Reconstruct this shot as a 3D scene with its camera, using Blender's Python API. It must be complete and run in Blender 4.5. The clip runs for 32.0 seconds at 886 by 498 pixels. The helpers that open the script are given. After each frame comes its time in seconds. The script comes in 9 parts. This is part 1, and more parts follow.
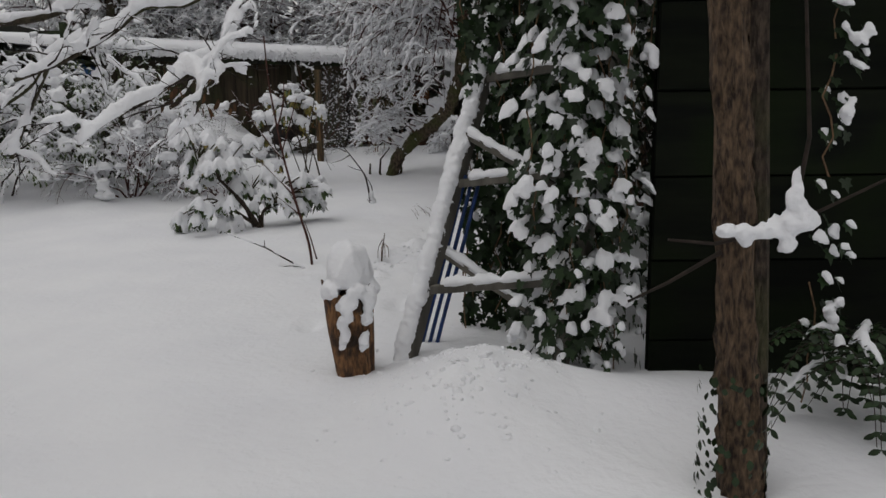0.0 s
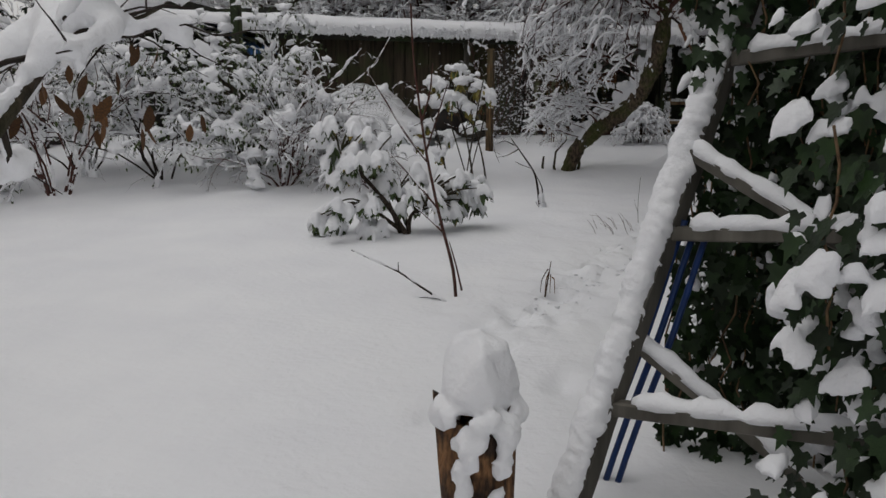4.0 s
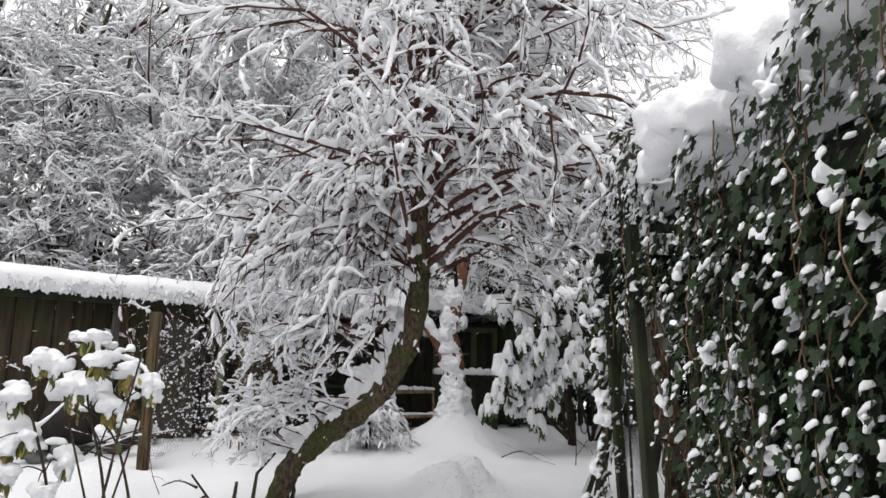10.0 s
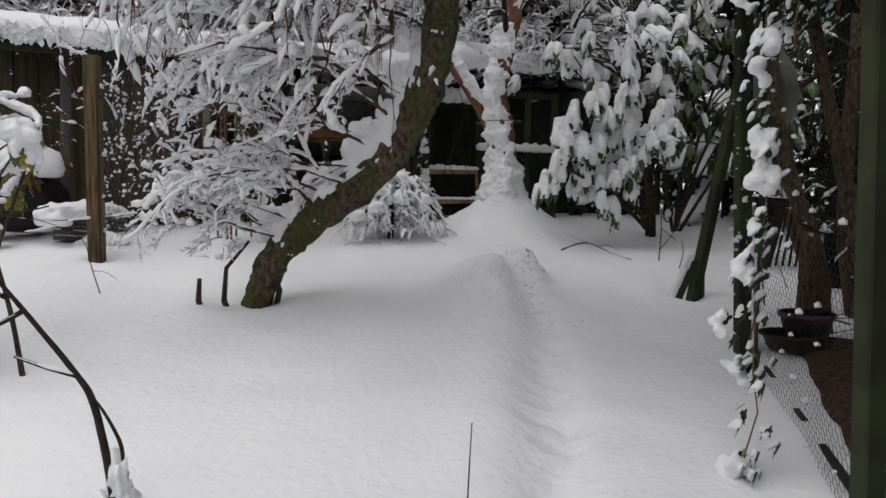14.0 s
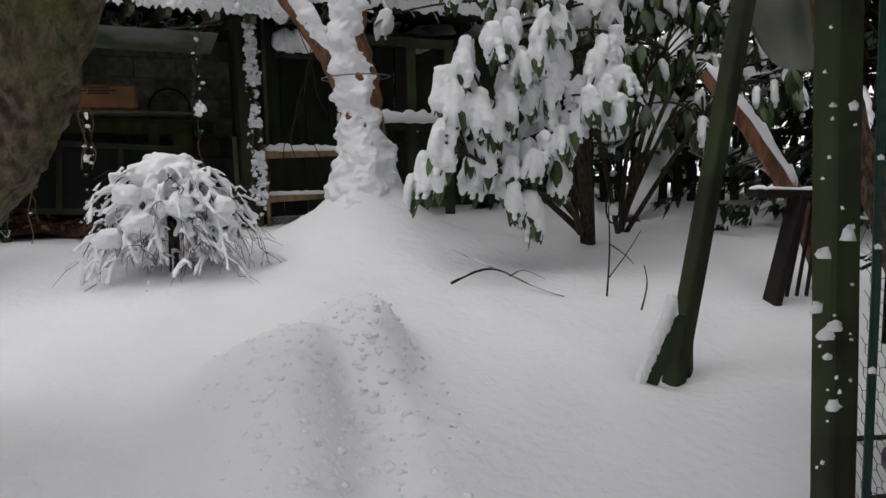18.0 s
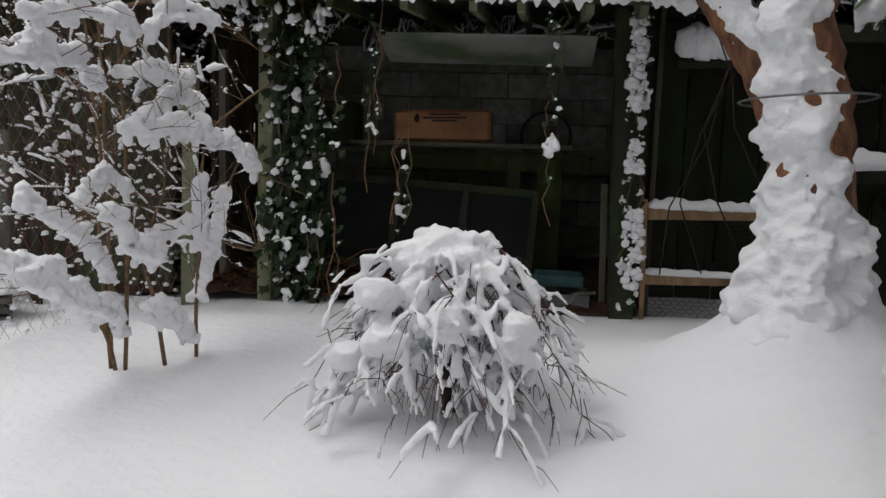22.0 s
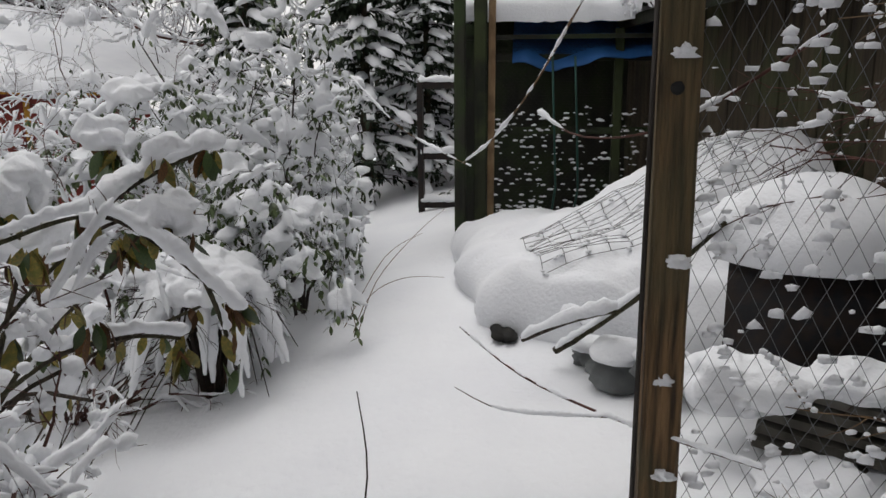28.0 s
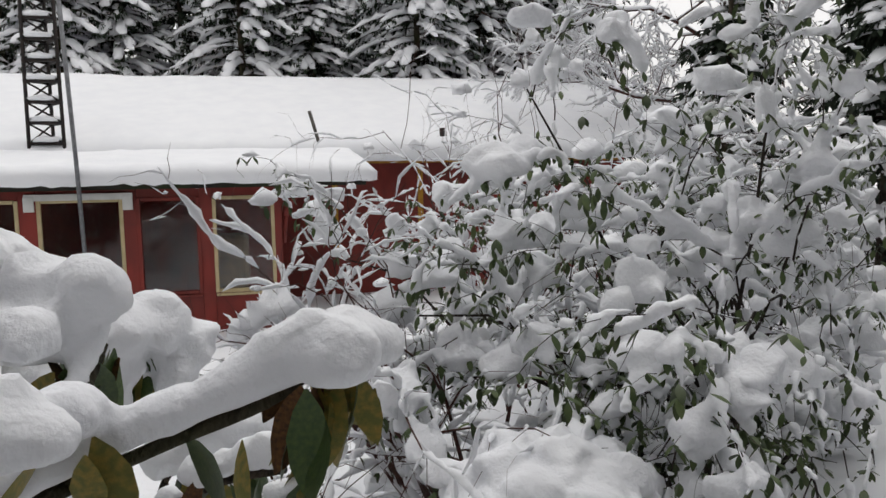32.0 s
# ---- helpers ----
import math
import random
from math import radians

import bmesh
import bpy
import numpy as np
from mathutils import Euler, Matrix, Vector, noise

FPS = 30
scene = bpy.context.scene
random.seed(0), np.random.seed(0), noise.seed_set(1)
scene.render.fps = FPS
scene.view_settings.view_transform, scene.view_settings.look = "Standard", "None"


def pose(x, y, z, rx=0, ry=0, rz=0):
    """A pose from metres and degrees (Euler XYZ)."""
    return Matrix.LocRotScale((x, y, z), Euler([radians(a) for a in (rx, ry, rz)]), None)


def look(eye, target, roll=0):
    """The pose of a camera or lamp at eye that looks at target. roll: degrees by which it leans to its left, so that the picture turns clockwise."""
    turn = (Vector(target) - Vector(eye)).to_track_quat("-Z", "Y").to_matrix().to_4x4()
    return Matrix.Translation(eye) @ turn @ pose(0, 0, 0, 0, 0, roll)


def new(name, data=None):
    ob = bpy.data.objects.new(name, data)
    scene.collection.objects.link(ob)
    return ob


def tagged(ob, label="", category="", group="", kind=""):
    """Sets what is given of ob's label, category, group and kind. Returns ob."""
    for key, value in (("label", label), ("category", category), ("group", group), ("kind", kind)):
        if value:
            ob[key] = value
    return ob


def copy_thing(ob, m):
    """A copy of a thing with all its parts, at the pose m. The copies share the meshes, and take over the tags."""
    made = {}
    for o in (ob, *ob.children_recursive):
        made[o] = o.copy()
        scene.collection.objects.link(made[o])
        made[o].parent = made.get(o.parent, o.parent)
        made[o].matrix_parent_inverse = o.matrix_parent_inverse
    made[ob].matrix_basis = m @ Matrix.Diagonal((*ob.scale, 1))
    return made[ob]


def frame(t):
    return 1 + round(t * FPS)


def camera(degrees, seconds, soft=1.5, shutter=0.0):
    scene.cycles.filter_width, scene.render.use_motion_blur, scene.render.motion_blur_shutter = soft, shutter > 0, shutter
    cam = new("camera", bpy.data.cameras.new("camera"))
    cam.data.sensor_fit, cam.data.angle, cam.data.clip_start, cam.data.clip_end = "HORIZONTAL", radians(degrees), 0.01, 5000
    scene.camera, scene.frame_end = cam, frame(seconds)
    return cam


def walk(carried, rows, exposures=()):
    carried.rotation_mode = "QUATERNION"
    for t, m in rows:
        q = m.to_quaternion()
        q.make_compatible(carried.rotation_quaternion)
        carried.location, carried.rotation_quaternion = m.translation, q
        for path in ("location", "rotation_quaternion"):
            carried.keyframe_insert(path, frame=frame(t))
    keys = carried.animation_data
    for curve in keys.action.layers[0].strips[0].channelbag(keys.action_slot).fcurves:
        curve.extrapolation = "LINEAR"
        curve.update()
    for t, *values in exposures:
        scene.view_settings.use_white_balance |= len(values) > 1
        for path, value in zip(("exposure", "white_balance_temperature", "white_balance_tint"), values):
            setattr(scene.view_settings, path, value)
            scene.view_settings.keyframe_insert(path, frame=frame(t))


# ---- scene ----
cam = camera(63.0, 32.0)
PATH = [
    (0, (0.056, -1.283, 1.221), (0.039, 0.693, 0.909), -0.7),
    (0.5, (-0.041, -1.096, 1.221), (-0.189, 0.878, 0.941), 0.0),
    (1, (-0.192, -0.888, 1.297), (-0.439, 1.081, 1.047), 0.0),
    (1.5, (-0.211, -0.828, 1.321), (-0.591, 1.121, 1.083), -0.4),
    (2, (-0.093, -0.61, 1.305), (-0.664, 1.289, 1.041), -0.4),
    (2.5, (0.038, -0.459, 1.375), (-0.696, 1.376, 1.068), -0.9),
    (3, (-0.016, -0.244, 1.312), (-0.746, 1.587, 0.976), 0.3),
    (3.5, (-0.04, 0.016, 1.329), (-0.637, 1.892, 0.978), 0.6),
    (5.5, (-0.291, 1.306, 1.355), (-0.651, 3.229, 0.939), 0.9),
    (6, (-0.483, 1.603, 1.337), (-0.778, 3.525, 0.869), 0.5),
    (6.5, (-0.643, 1.942, 1.35), (-0.829, 3.868, 0.845), 0.2),
    (7, (-0.802, 2.186, 1.355), (-0.775, 4.13, 0.885), -0.6),
    (7.5, (-0.951, 2.507, 1.383), (-0.642, 4.445, 0.996), -1.9),
    (8, (-0.963, 2.816, 1.33), (-0.516, 4.736, 0.996), -0.7),
    (8.5, (-0.907, 3.211, 1.364), (-0.335, 5.1, 1.04), -0.3),
    (9, (-0.832, 3.539, 1.343), (-0.19, 5.419, 1.106), 0.6),
    (9.5, (-0.823, 3.984, 1.483), (-0.252, 5.9, 1.516), 0.6),
    (10, (-0.84, 4.246, 1.563), (-0.458, 6.168, 1.964), 0.6),
    (10.5, (-0.769, 4.372, 1.627), (-0.586, 6.235, 2.33), 0.6),
    (11, (-0.702, 4.552, 1.644), (-0.588, 6.454, 2.251), 0.7),
    (11.5, (-0.737, 4.928, 1.495), (-0.579, 6.896, 1.814), 0.2),
    (12, (-0.669, 5.288, 1.423), (-0.433, 7.274, 1.467), 0.6),
    (12.5, (-0.509, 5.603, 1.356), (-0.233, 7.581, 1.246), 1.2),
    (13, (-0.358, 5.877, 1.39), (-0.101, 7.854, 1.239), 0.8),
    (13.5, (-0.315, 6.18, 1.38), (-0.055, 8.157, 1.227), 0.6),
    (15.5, (0.155, 7.754, 1.314), (0.336, 9.74, 1.156), 1.2),
    (16, (0.328, 8.033, 1.334), (0.675, 9.994, 1.147), 1.1),
    (16.5, (0.508, 8.287, 1.41), (0.897, 10.235, 1.177), 0.6),
    (17, (0.556, 8.618, 1.401), (1.026, 10.549, 1.172), -0.1),
    (17.5, (0.643, 8.945, 1.503), (1.14, 10.868, 1.269), -0.8),
    (18, (0.771, 9.267, 1.532), (1.216, 11.203, 1.299), -0.9),
    (18.5, (0.842, 9.498, 1.574), (1.221, 11.45, 1.356), -0.9),
    (19, (0.856, 9.816, 1.666), (1.214, 11.773, 1.461), -0.6),
    (19.5, (0.957, 10.067, 1.669), (1.249, 12.038, 1.491), -0.8),
    (20, (1.08, 10.314, 1.715), (1.28, 12.292, 1.493), -0.5),
    (20.5, (1.054, 10.669, 1.681), (1.221, 12.649, 1.448), -0.1),
    (21, (1.034, 10.959, 1.718), (1.06, 12.942, 1.458), 0.3),
    (21.5, (1.075, 11.239, 1.746), (0.741, 13.197, 1.506), 1.5),
    (22, (1.068, 11.44, 1.836), (0.374, 13.303, 1.625), 2.0),
    (22.5, (1.013, 11.662, 1.918), (0.087, 13.428, 1.765), 2.2),
    (23, (1.029, 11.871, 1.946), (-0.006, 13.579, 1.836), 2.2),
    (23.5, (1.134, 12.166, 1.97), (0.012, 13.818, 1.857), 2.1),
    (24, (1.138, 12.379, 1.981), (-0.053, 13.979, 1.837), 2.0),
    (24.5, (1.071, 12.618, 1.971), (-0.308, 14.057, 1.803), 1.5),
    (25, (0.991, 12.75, 2.01), (-0.636, 13.894, 1.803), 1.6),
    (25.5, (0.863, 12.929, 2.042), (-0.949, 13.736, 1.788), 1.4),
    (26, (0.731, 12.961, 2.058), (-1.176, 13.473, 1.74), 1.0),
    (26.5, (0.454, 12.876, 2.052), (-1.487, 13.188, 1.687), 0.3),
    (28.5, (-0.513, 12.733, 2.101), (-2.444, 12.366, 1.73), 0.5),
    (29, (-0.713, 12.69, 2.087), (-2.625, 12.231, 1.718), 1.0),
    (29.5, (-1.057, 12.702, 2.085), (-2.955, 12.192, 1.711), 0.6),
    (30, (-1.306, 12.604, 2.105), (-3.191, 12.048, 1.732), 0.2),
    (30.5, (-1.521, 12.493, 2.153), (-3.377, 11.852, 1.772), -0.2),
    (31, (-1.768, 12.43, 2.12), (-3.567, 11.638, 1.749), -0.3),
    (31.2, (-1.913, 12.407, 2.128), (-3.672, 11.525, 1.767), -0.4),
    (31.5, (-2.047, 12.367, 2.141), (-3.721, 11.322, 1.818), -0.9),
    (32, (-2.282, 12.251, 2.162), (-3.715, 10.871, 1.954), -1.0),
]
walk(cam, [(t, look(eye, target, roll)) for t, eye, target, roll in PATH], exposures=[(0, -1.0), (5, -1.0), (7, -0.85), (8, -0.5), (9, -0.4), (9.5, 0.0), (10, 0.3), (10.5, -0.4), (11, -0.68), (12, -0.4), (13, -0.3), (16, 0.05), (18, 0.1), (20, 0.15), (22, 0.18), (23, 0.3), (24, 0.45), (25, 0.32), (26, -0.12), (27, -0.25), (30, -0.32), (32, -0.32)])

# ==== daylight: overcast winter sky ====
world = bpy.data.worlds.new("overcast_sky")
scene.world = world
world.use_nodes = True
wn, wl = world.node_tree.nodes, world.node_tree.links
sky = wn.new("ShaderNodeTexSky")
sky.sky_type, sky.sun_disc = "NISHITA", False
sky.sun_elevation, sky.sun_rotation = radians(66), radians(249)
sky.air_density, sky.dust_density, sky.ozone_density = 1.0, 4.0, 0.6
pale = wn.new("ShaderNodeHueSaturation")
pale.inputs["Saturation"].default_value = 0.12
wl.new(sky.outputs["Color"], pale.inputs["Color"])
cloud = wn.new("ShaderNodeMix")
cloud.data_type = "RGBA"
cloud.inputs["Factor"].default_value = 0.7
cloud.inputs["B"].default_value = (6.78, 6.6, 6.5, 1)
wl.new(pale.outputs["Color"], cloud.inputs["A"])
wl.new(cloud.outputs["Result"], wn["Background"].inputs["Color"])
wn["Background"].inputs["Strength"].default_value = 0.185
sun_data = bpy.data.lights.new("sun", "SUN")
sun_data.energy, sun_data.angle, sun_data.color = 0.7, radians(45), (1.0, 0.98, 0.95)
sun = new("sun", sun_data)
sun.matrix_world = look((-8, -3, 19), (0, 0, 0))

# ==== materials ====
def material(name, col, rough=0.8, metal=0.0, col2=None, scale=8.0, detail=6.0, stretch=(1, 1, 1), bump=0.15, bump_scale=60.0,
             stain=None, stain_scale=1.5, stain_amount=0.5, vary=0.0, spec=0.3, bump_dist=0.01, sheen=0.0):
    """A surface: two tones of grain, a larger stain, a fine relief, and a little change from piece to piece."""
    m = bpy.data.materials.new(name)
    m.use_nodes = True
    n, l = m.node_tree.nodes, m.node_tree.links
    b = n["Principled BSDF"]
    b.inputs["Roughness"].default_value, b.inputs["Metallic"].default_value = rough, metal
    b.inputs["Specular IOR Level"].default_value = spec
    co = n.new("ShaderNodeTexCoord")
    mp = n.new("ShaderNodeMapping")
    mp.inputs["Scale"].default_value = stretch
    l.new(co.outputs["Object"], mp.inputs["Vector"])
    no = n.new("ShaderNodeTexNoise")
    no.inputs["Scale"].default_value, no.inputs["Detail"].default_value = scale, detail
    l.new(mp.outputs["Vector"], no.inputs["Vector"])
    mix = n.new("ShaderNodeMix")
    mix.data_type = "RGBA"
    mix.inputs["A"].default_value = (*col, 1)
    mix.inputs["B"].default_value = (*(col2 or [c * 0.7 for c in col]), 1)
    ramp = n.new("ShaderNodeMapRange")
    ramp.inputs["From Min"].default_value, ramp.inputs["From Max"].default_value = 0.35, 0.65
    l.new(no.outputs["Fac"], ramp.inputs["Value"])
    l.new(ramp.outputs["Result"], mix.inputs["Factor"])
    out = mix.outputs["Result"]
    if stain:
        sn = n.new("ShaderNodeTexNoise")
        sn.inputs["Scale"].default_value, sn.inputs["Detail"].default_value = stain_scale, 5
        l.new(co.outputs["Object"], sn.inputs["Vector"])
        sr = n.new("ShaderNodeMapRange")
        sr.inputs["From Min"].default_value, sr.inputs["From Max"].default_value = 0.45, 0.62
        sr.inputs["To Max"].default_value = stain_amount
        l.new(sn.outputs["Fac"], sr.inputs["Value"])
        m2 = n.new("ShaderNodeMix")
        m2.data_type = "RGBA"
        m2.inputs["B"].default_value = (*stain, 1)
        l.new(sr.outputs["Result"], m2.inputs["Factor"])
        l.new(out, m2.inputs["A"])
        out = m2.outputs["Result"]
    if vary:
        info, geo = n.new("ShaderNodeObjectInfo"), n.new("ShaderNodeNewGeometry")
        add = n.new("ShaderNodeMath")
        add.operation = "ADD"
        l.new(info.outputs["Random"], add.inputs[0])
        l.new(geo.outputs["Random Per Island"], add.inputs[1])
        fr = n.new("ShaderNodeMath")
        fr.operation = "FRACT"
        l.new(add.outputs[0], fr.inputs[0])
        vr = n.new("ShaderNodeMapRange")
        vr.inputs["To Min"].default_value, vr.inputs["To Max"].default_value = 1 - vary, 1 + vary
        l.new(fr.outputs[0], vr.inputs["Value"])
        hs = n.new("ShaderNodeHueSaturation")
        l.new(vr.outputs["Result"], hs.inputs["Value"])
        l.new(out, hs.inputs["Color"])
        out = hs.outputs["Color"]
    l.new(out, b.inputs["Base Color"])
    if bump:
        bn = n.new("ShaderNodeTexNoise")
        bn.inputs["Scale"].default_value, bn.inputs["Detail"].default_value = bump_scale, 5
        l.new(mp.outputs["Vector"], bn.inputs["Vector"])
        bp = n.new("ShaderNodeBump")
        bp.inputs["Strength"].default_value, bp.inputs["Distance"].default_value = bump, bump_dist
        l.new(bn.outputs["Fac"], bp.inputs["Height"])
        l.new(bp.outputs["Normal"], b.inputs["Normal"])
    return m


SNOW = material("snow", (0.84, 0.85, 0.87), 0.75, col2=(0.80, 0.81, 0.84), scale=3, bump=0.5, bump_scale=50, bump_dist=0.014, spec=0.2)
SNOW_GROUND = material("ground_snow", (0.84, 0.85, 0.87), 0.7, col2=(0.79, 0.80, 0.83), scale=1.2, bump=0.5, bump_scale=18, bump_dist=0.022, spec=0.2)
BARK = material("bark", (0.085, 0.063, 0.046), 0.9, col2=(0.018, 0.013, 0.010), scale=30, stretch=(2, 2, 0.6), bump=1.0, bump_scale=34, bump_dist=0.04,
                stain=(0.06, 0.07, 0.025), stain_scale=3, stain_amount=0.45)
BARK_BROWN = material("ridged_brown_bark", (0.16, 0.108, 0.066), 0.9, col2=(0.03, 0.02, 0.015), scale=40, stretch=(1.6, 1.6, 0.5), bump=1.0, bump_scale=32, bump_dist=0.05, detail=8)
BARK_OLD = material("furrowed_grey_bark", (0.17, 0.125, 0.085), 0.9, col2=(0.035, 0.026, 0.02), scale=16, stretch=(1.8, 1.8, 1.1), bump=1.0, bump_scale=22, bump_dist=0.06,
                    stain=(0.07, 0.09, 0.02), stain_scale=2.6, stain_amount=0.7)
BARK_RED = material("peeling_red_bark", (0.25, 0.115, 0.06), 0.85, col2=(0.09, 0.045, 0.03), scale=12, stretch=(2, 2, 0.4), bump=0.8, bump_scale=24, bump_dist=0.02)
TWIG = material("dark_twigs", (0.032, 0.022, 0.017), 0.85, col2=(0.016, 0.012, 0.009), scale=30, bump=0.2)
TWIG_TAN = material("tan_stems", (0.20, 0.125, 0.065), 0.8, col2=(0.10, 0.06, 0.035), scale=30, bump=0.3)
TWIG_RED = material("reddish_twigs", (0.10, 0.042, 0.032), 0.8, col2=(0.045, 0.02, 0.016), scale=30, bump=0.2)
IVY = material("ivy_leaf", (0.018, 0.038, 0.011), 0.5, col2=(0.010, 0.022, 0.007), scale=20, bump=0.2, bump_scale=80, vary=0.5, spec=0.3)
LAUREL = material("glossy_evergreen_leaf", (0.055, 0.085, 0.022), 0.4, col2=(0.030, 0.055, 0.016), scale=18, bump=0.15, vary=0.45, spec=0.5)
LEAF_GOLD = material("yellowing_leaf", (0.30, 0.21, 0.04), 0.5, col2=(0.14, 0.14, 0.03), scale=9, bump=0.2, vary=0.4, spec=0.4)
LEAF_BROWN = material("withered_leaf", (0.14, 0.065, 0.022), 0.75, col2=(0.06, 0.03, 0.015), scale=16, bump=0.3, vary=0.4)
LEAF_PRIVET = material("small_privet_leaf", (0.075, 0.10, 0.035), 0.5, col2=(0.045, 0.07, 0.025), scale=20, bump=0, vary=0.45)
CONIFER = material("dark_conifer_foliage", (0.022, 0.035, 0.018), 0.8, col2=(0.012, 0.02, 0.01), scale=20, bump=0, vary=0.4)
WOOD_DARK = material("dark_mossy_board", (0.030, 0.030, 0.022), 0.85, col2=(0.016, 0.016, 0.013), scale=10, stretch=(1, 1, 0.15), bump=0.4, bump_scale=30,
                     stain=(0.030, 0.048, 0.016), stain_scale=2.2, stain_amount=0.7, vary=0.3)
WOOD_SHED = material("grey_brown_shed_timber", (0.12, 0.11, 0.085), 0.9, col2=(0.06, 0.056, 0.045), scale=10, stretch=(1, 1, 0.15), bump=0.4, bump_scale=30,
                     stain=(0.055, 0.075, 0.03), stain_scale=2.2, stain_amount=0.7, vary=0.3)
# shade is put into this colour: green boards darkened to near black
WOOD_SHADED = material("shade_darkened_green_board", (0.008, 0.010, 0.006), 0.9, spec=0.08, col2=(0.004, 0.005, 0.004), scale=10, stretch=(0.15, 0.15, 1), bump=0.4, bump_scale=30, stain=(0.007, 0.012, 0.004), stain_scale=2.2, stain_amount=0.6, vary=0.3)
WOOD_GREEN = material("green_stained_post", (0.030, 0.033, 0.018), 0.85, col2=(0.014, 0.016, 0.010), scale=9, stretch=(1, 1, 0.12), bump=0.5, bump_scale=26,
                      stain=(0.045, 0.06, 0.02), stain_scale=3, stain_amount=0.6)
WOOD_PALE = material("pale_lichened_post", (0.24, 0.25, 0.17), 0.85, col2=(0.13, 0.14, 0.09), scale=9, stretch=(1, 1, 0.12), bump=0.5, bump_scale=26, stain=(0.10, 0.13, 0.05), stain_scale=4, stain_amount=0.6)
WOOD_GREY = material("weathered_grey_wood", (0.15, 0.14, 0.12), 0.85, col2=(0.07, 0.065, 0.055), scale=9, stretch=(1, 1, 0.12), bump=0.5, bump_scale=30, vary=0.25)
WOOD_POST = material("brown_weathered_post", (0.24, 0.145, 0.07), 0.85, col2=(0.045, 0.03, 0.018), scale=16, stretch=(3, 3, 0.18), bump=1.0, bump_scale=30, bump_dist=0.03,
                     stain=(0.10, 0.09, 0.05), stain_scale=3.5, stain_amount=0.6)
WOOD_TAN = material("pale_tan_lath", (0.36, 0.25, 0.14), 0.75, col2=(0.24, 0.15, 0.08), scale=14, stretch=(1, 1, 0.3), bump=0.3, stain=(0.10, 0.06, 0.035), stain_scale=6)
WOOD_ROT = material("rotten_orange_wood", (0.30, 0.155, 0.07), 0.9, col2=(0.07, 0.04, 0.025), scale=26, stretch=(2, 2, 0.7), bump=1.0, bump_scale=24, bump_dist=0.06,
                    stain=(0.03, 0.022, 0.018), stain_scale=9, stain_amount=0.9)
BLOCK = material("stained_concrete_block", (0.26, 0.26, 0.24), 0.92, col2=(0.15, 0.15, 0.135), scale=14, bump=0.6, bump_scale=60, stain=(0.09, 0.105, 0.05), stain_scale=1.7, stain_amount=0.55, vary=0.3)
MOSS_BOARD = material("moss_green_board", (0.075, 0.10, 0.03), 0.9, col2=(0.04, 0.05, 0.02), scale=10, stretch=(1, 1, 0.15), bump=0.5, bump_scale=30, stain=(0.03, 0.03, 0.022), stain_scale=3, stain_amount=0.7)
BOARD_BROWN = material("brown_shed_board", (0.075, 0.058, 0.038), 0.9, col2=(0.035, 0.028, 0.02), scale=10, stretch=(2, 2, 0.15), bump=0.4, bump_scale=30,
                       stain=(0.05, 0.06, 0.025), stain_scale=2, stain_amount=0.6, vary=0.3)
PANEL_GREY = material("grey_ceiling_panel", (0.52, 0.52, 0.48), 0.85, col2=(0.38, 0.38, 0.35), scale=5, bump=0.2, stain=(0.10, 0.13, 0.05), stain_scale=1.6, stain_amount=0.6)
PANEL_DULL = material("dull_grey_sheet", (0.26, 0.265, 0.25), 0.85, col2=(0.19, 0.195, 0.18), scale=5, bump=0.2, stain=(0.07, 0.10, 0.03), stain_scale=2.4, stain_amount=0.8)
SOIL = material("dry_leaf_litter", (0.09, 0.042, 0.024), 0.95, col2=(0.03, 0.018, 0.012), scale=22, bump=1.0, bump_scale=30, bump_dist=0.04)
METAL_DARK = material("dark_rusty_metal", (0.02, 0.02, 0.022), 0.55, 0.4, col2=(0.035, 0.025, 0.02), scale=18, bump=0.2)
METAL_GREY = material("dull_zinc", (0.22, 0.23, 0.24), 0.5, 0.7, col2=(0.14, 0.14, 0.15), scale=16, bump=0.1)
WIRE = material("rusted_wire", (0.045, 0.038, 0.034), 0.6, 0.5, bump=0)
PIPE_BLUE = material("blue_plastic_tube", (0.012, 0.04, 0.16), 0.4, col2=(0.01, 0.03, 0.10), scale=10, bump=0)
TARP_BLUE = material("blue_tarpaulin", (0.03, 0.11, 0.30), 0.5, col2=(0.02, 0.08, 0.22), scale=5, bump=0.3, bump_scale=12)
TARP_GREY = material("pale_grey_tarpaulin", (0.06, 0.066, 0.05), 0.6, col2=(0.035, 0.04, 0.03), scale=4, bump=0.3, bump_scale=9, stain=(0.08, 0.085, 0.06))
PAINT_RED = material("barn_red_paint", (0.24, 0.035, 0.026), 0.6, col2=(0.17, 0.028, 0.022), scale=6, stretch=(1, 1, 0.2), bump=0.15, stain=(0.10, 0.03, 0.025), stain_amount=0.4)
PAINT_CREAM = material("cream_window_frame", (0.55, 0.45, 0.27), 0.6, col2=(0.45, 0.36, 0.2), scale=8, bump=0.1)
PAINT_OCHRE = material("ochre_trim", (0.52, 0.27, 0.03), 0.6, col2=(0.42, 0.2, 0.025), scale=8, bump=0.1)
CARDBOARD = material("brown_wooden_case", (0.30, 0.145, 0.07), 0.8, col2=(0.22, 0.10, 0.05), scale=6, bump=0.15, stain=(0.10, 0.05, 0.03), stain_scale=4)
INK = material("black_ink", (0.02, 0.02, 0.02), 0.8, bump=0)
PLASTIC_TEAL = material("teal_plastic", (0.03, 0.085, 0.09), 0.45, col2=(0.02, 0.06, 0.065), bump=0)
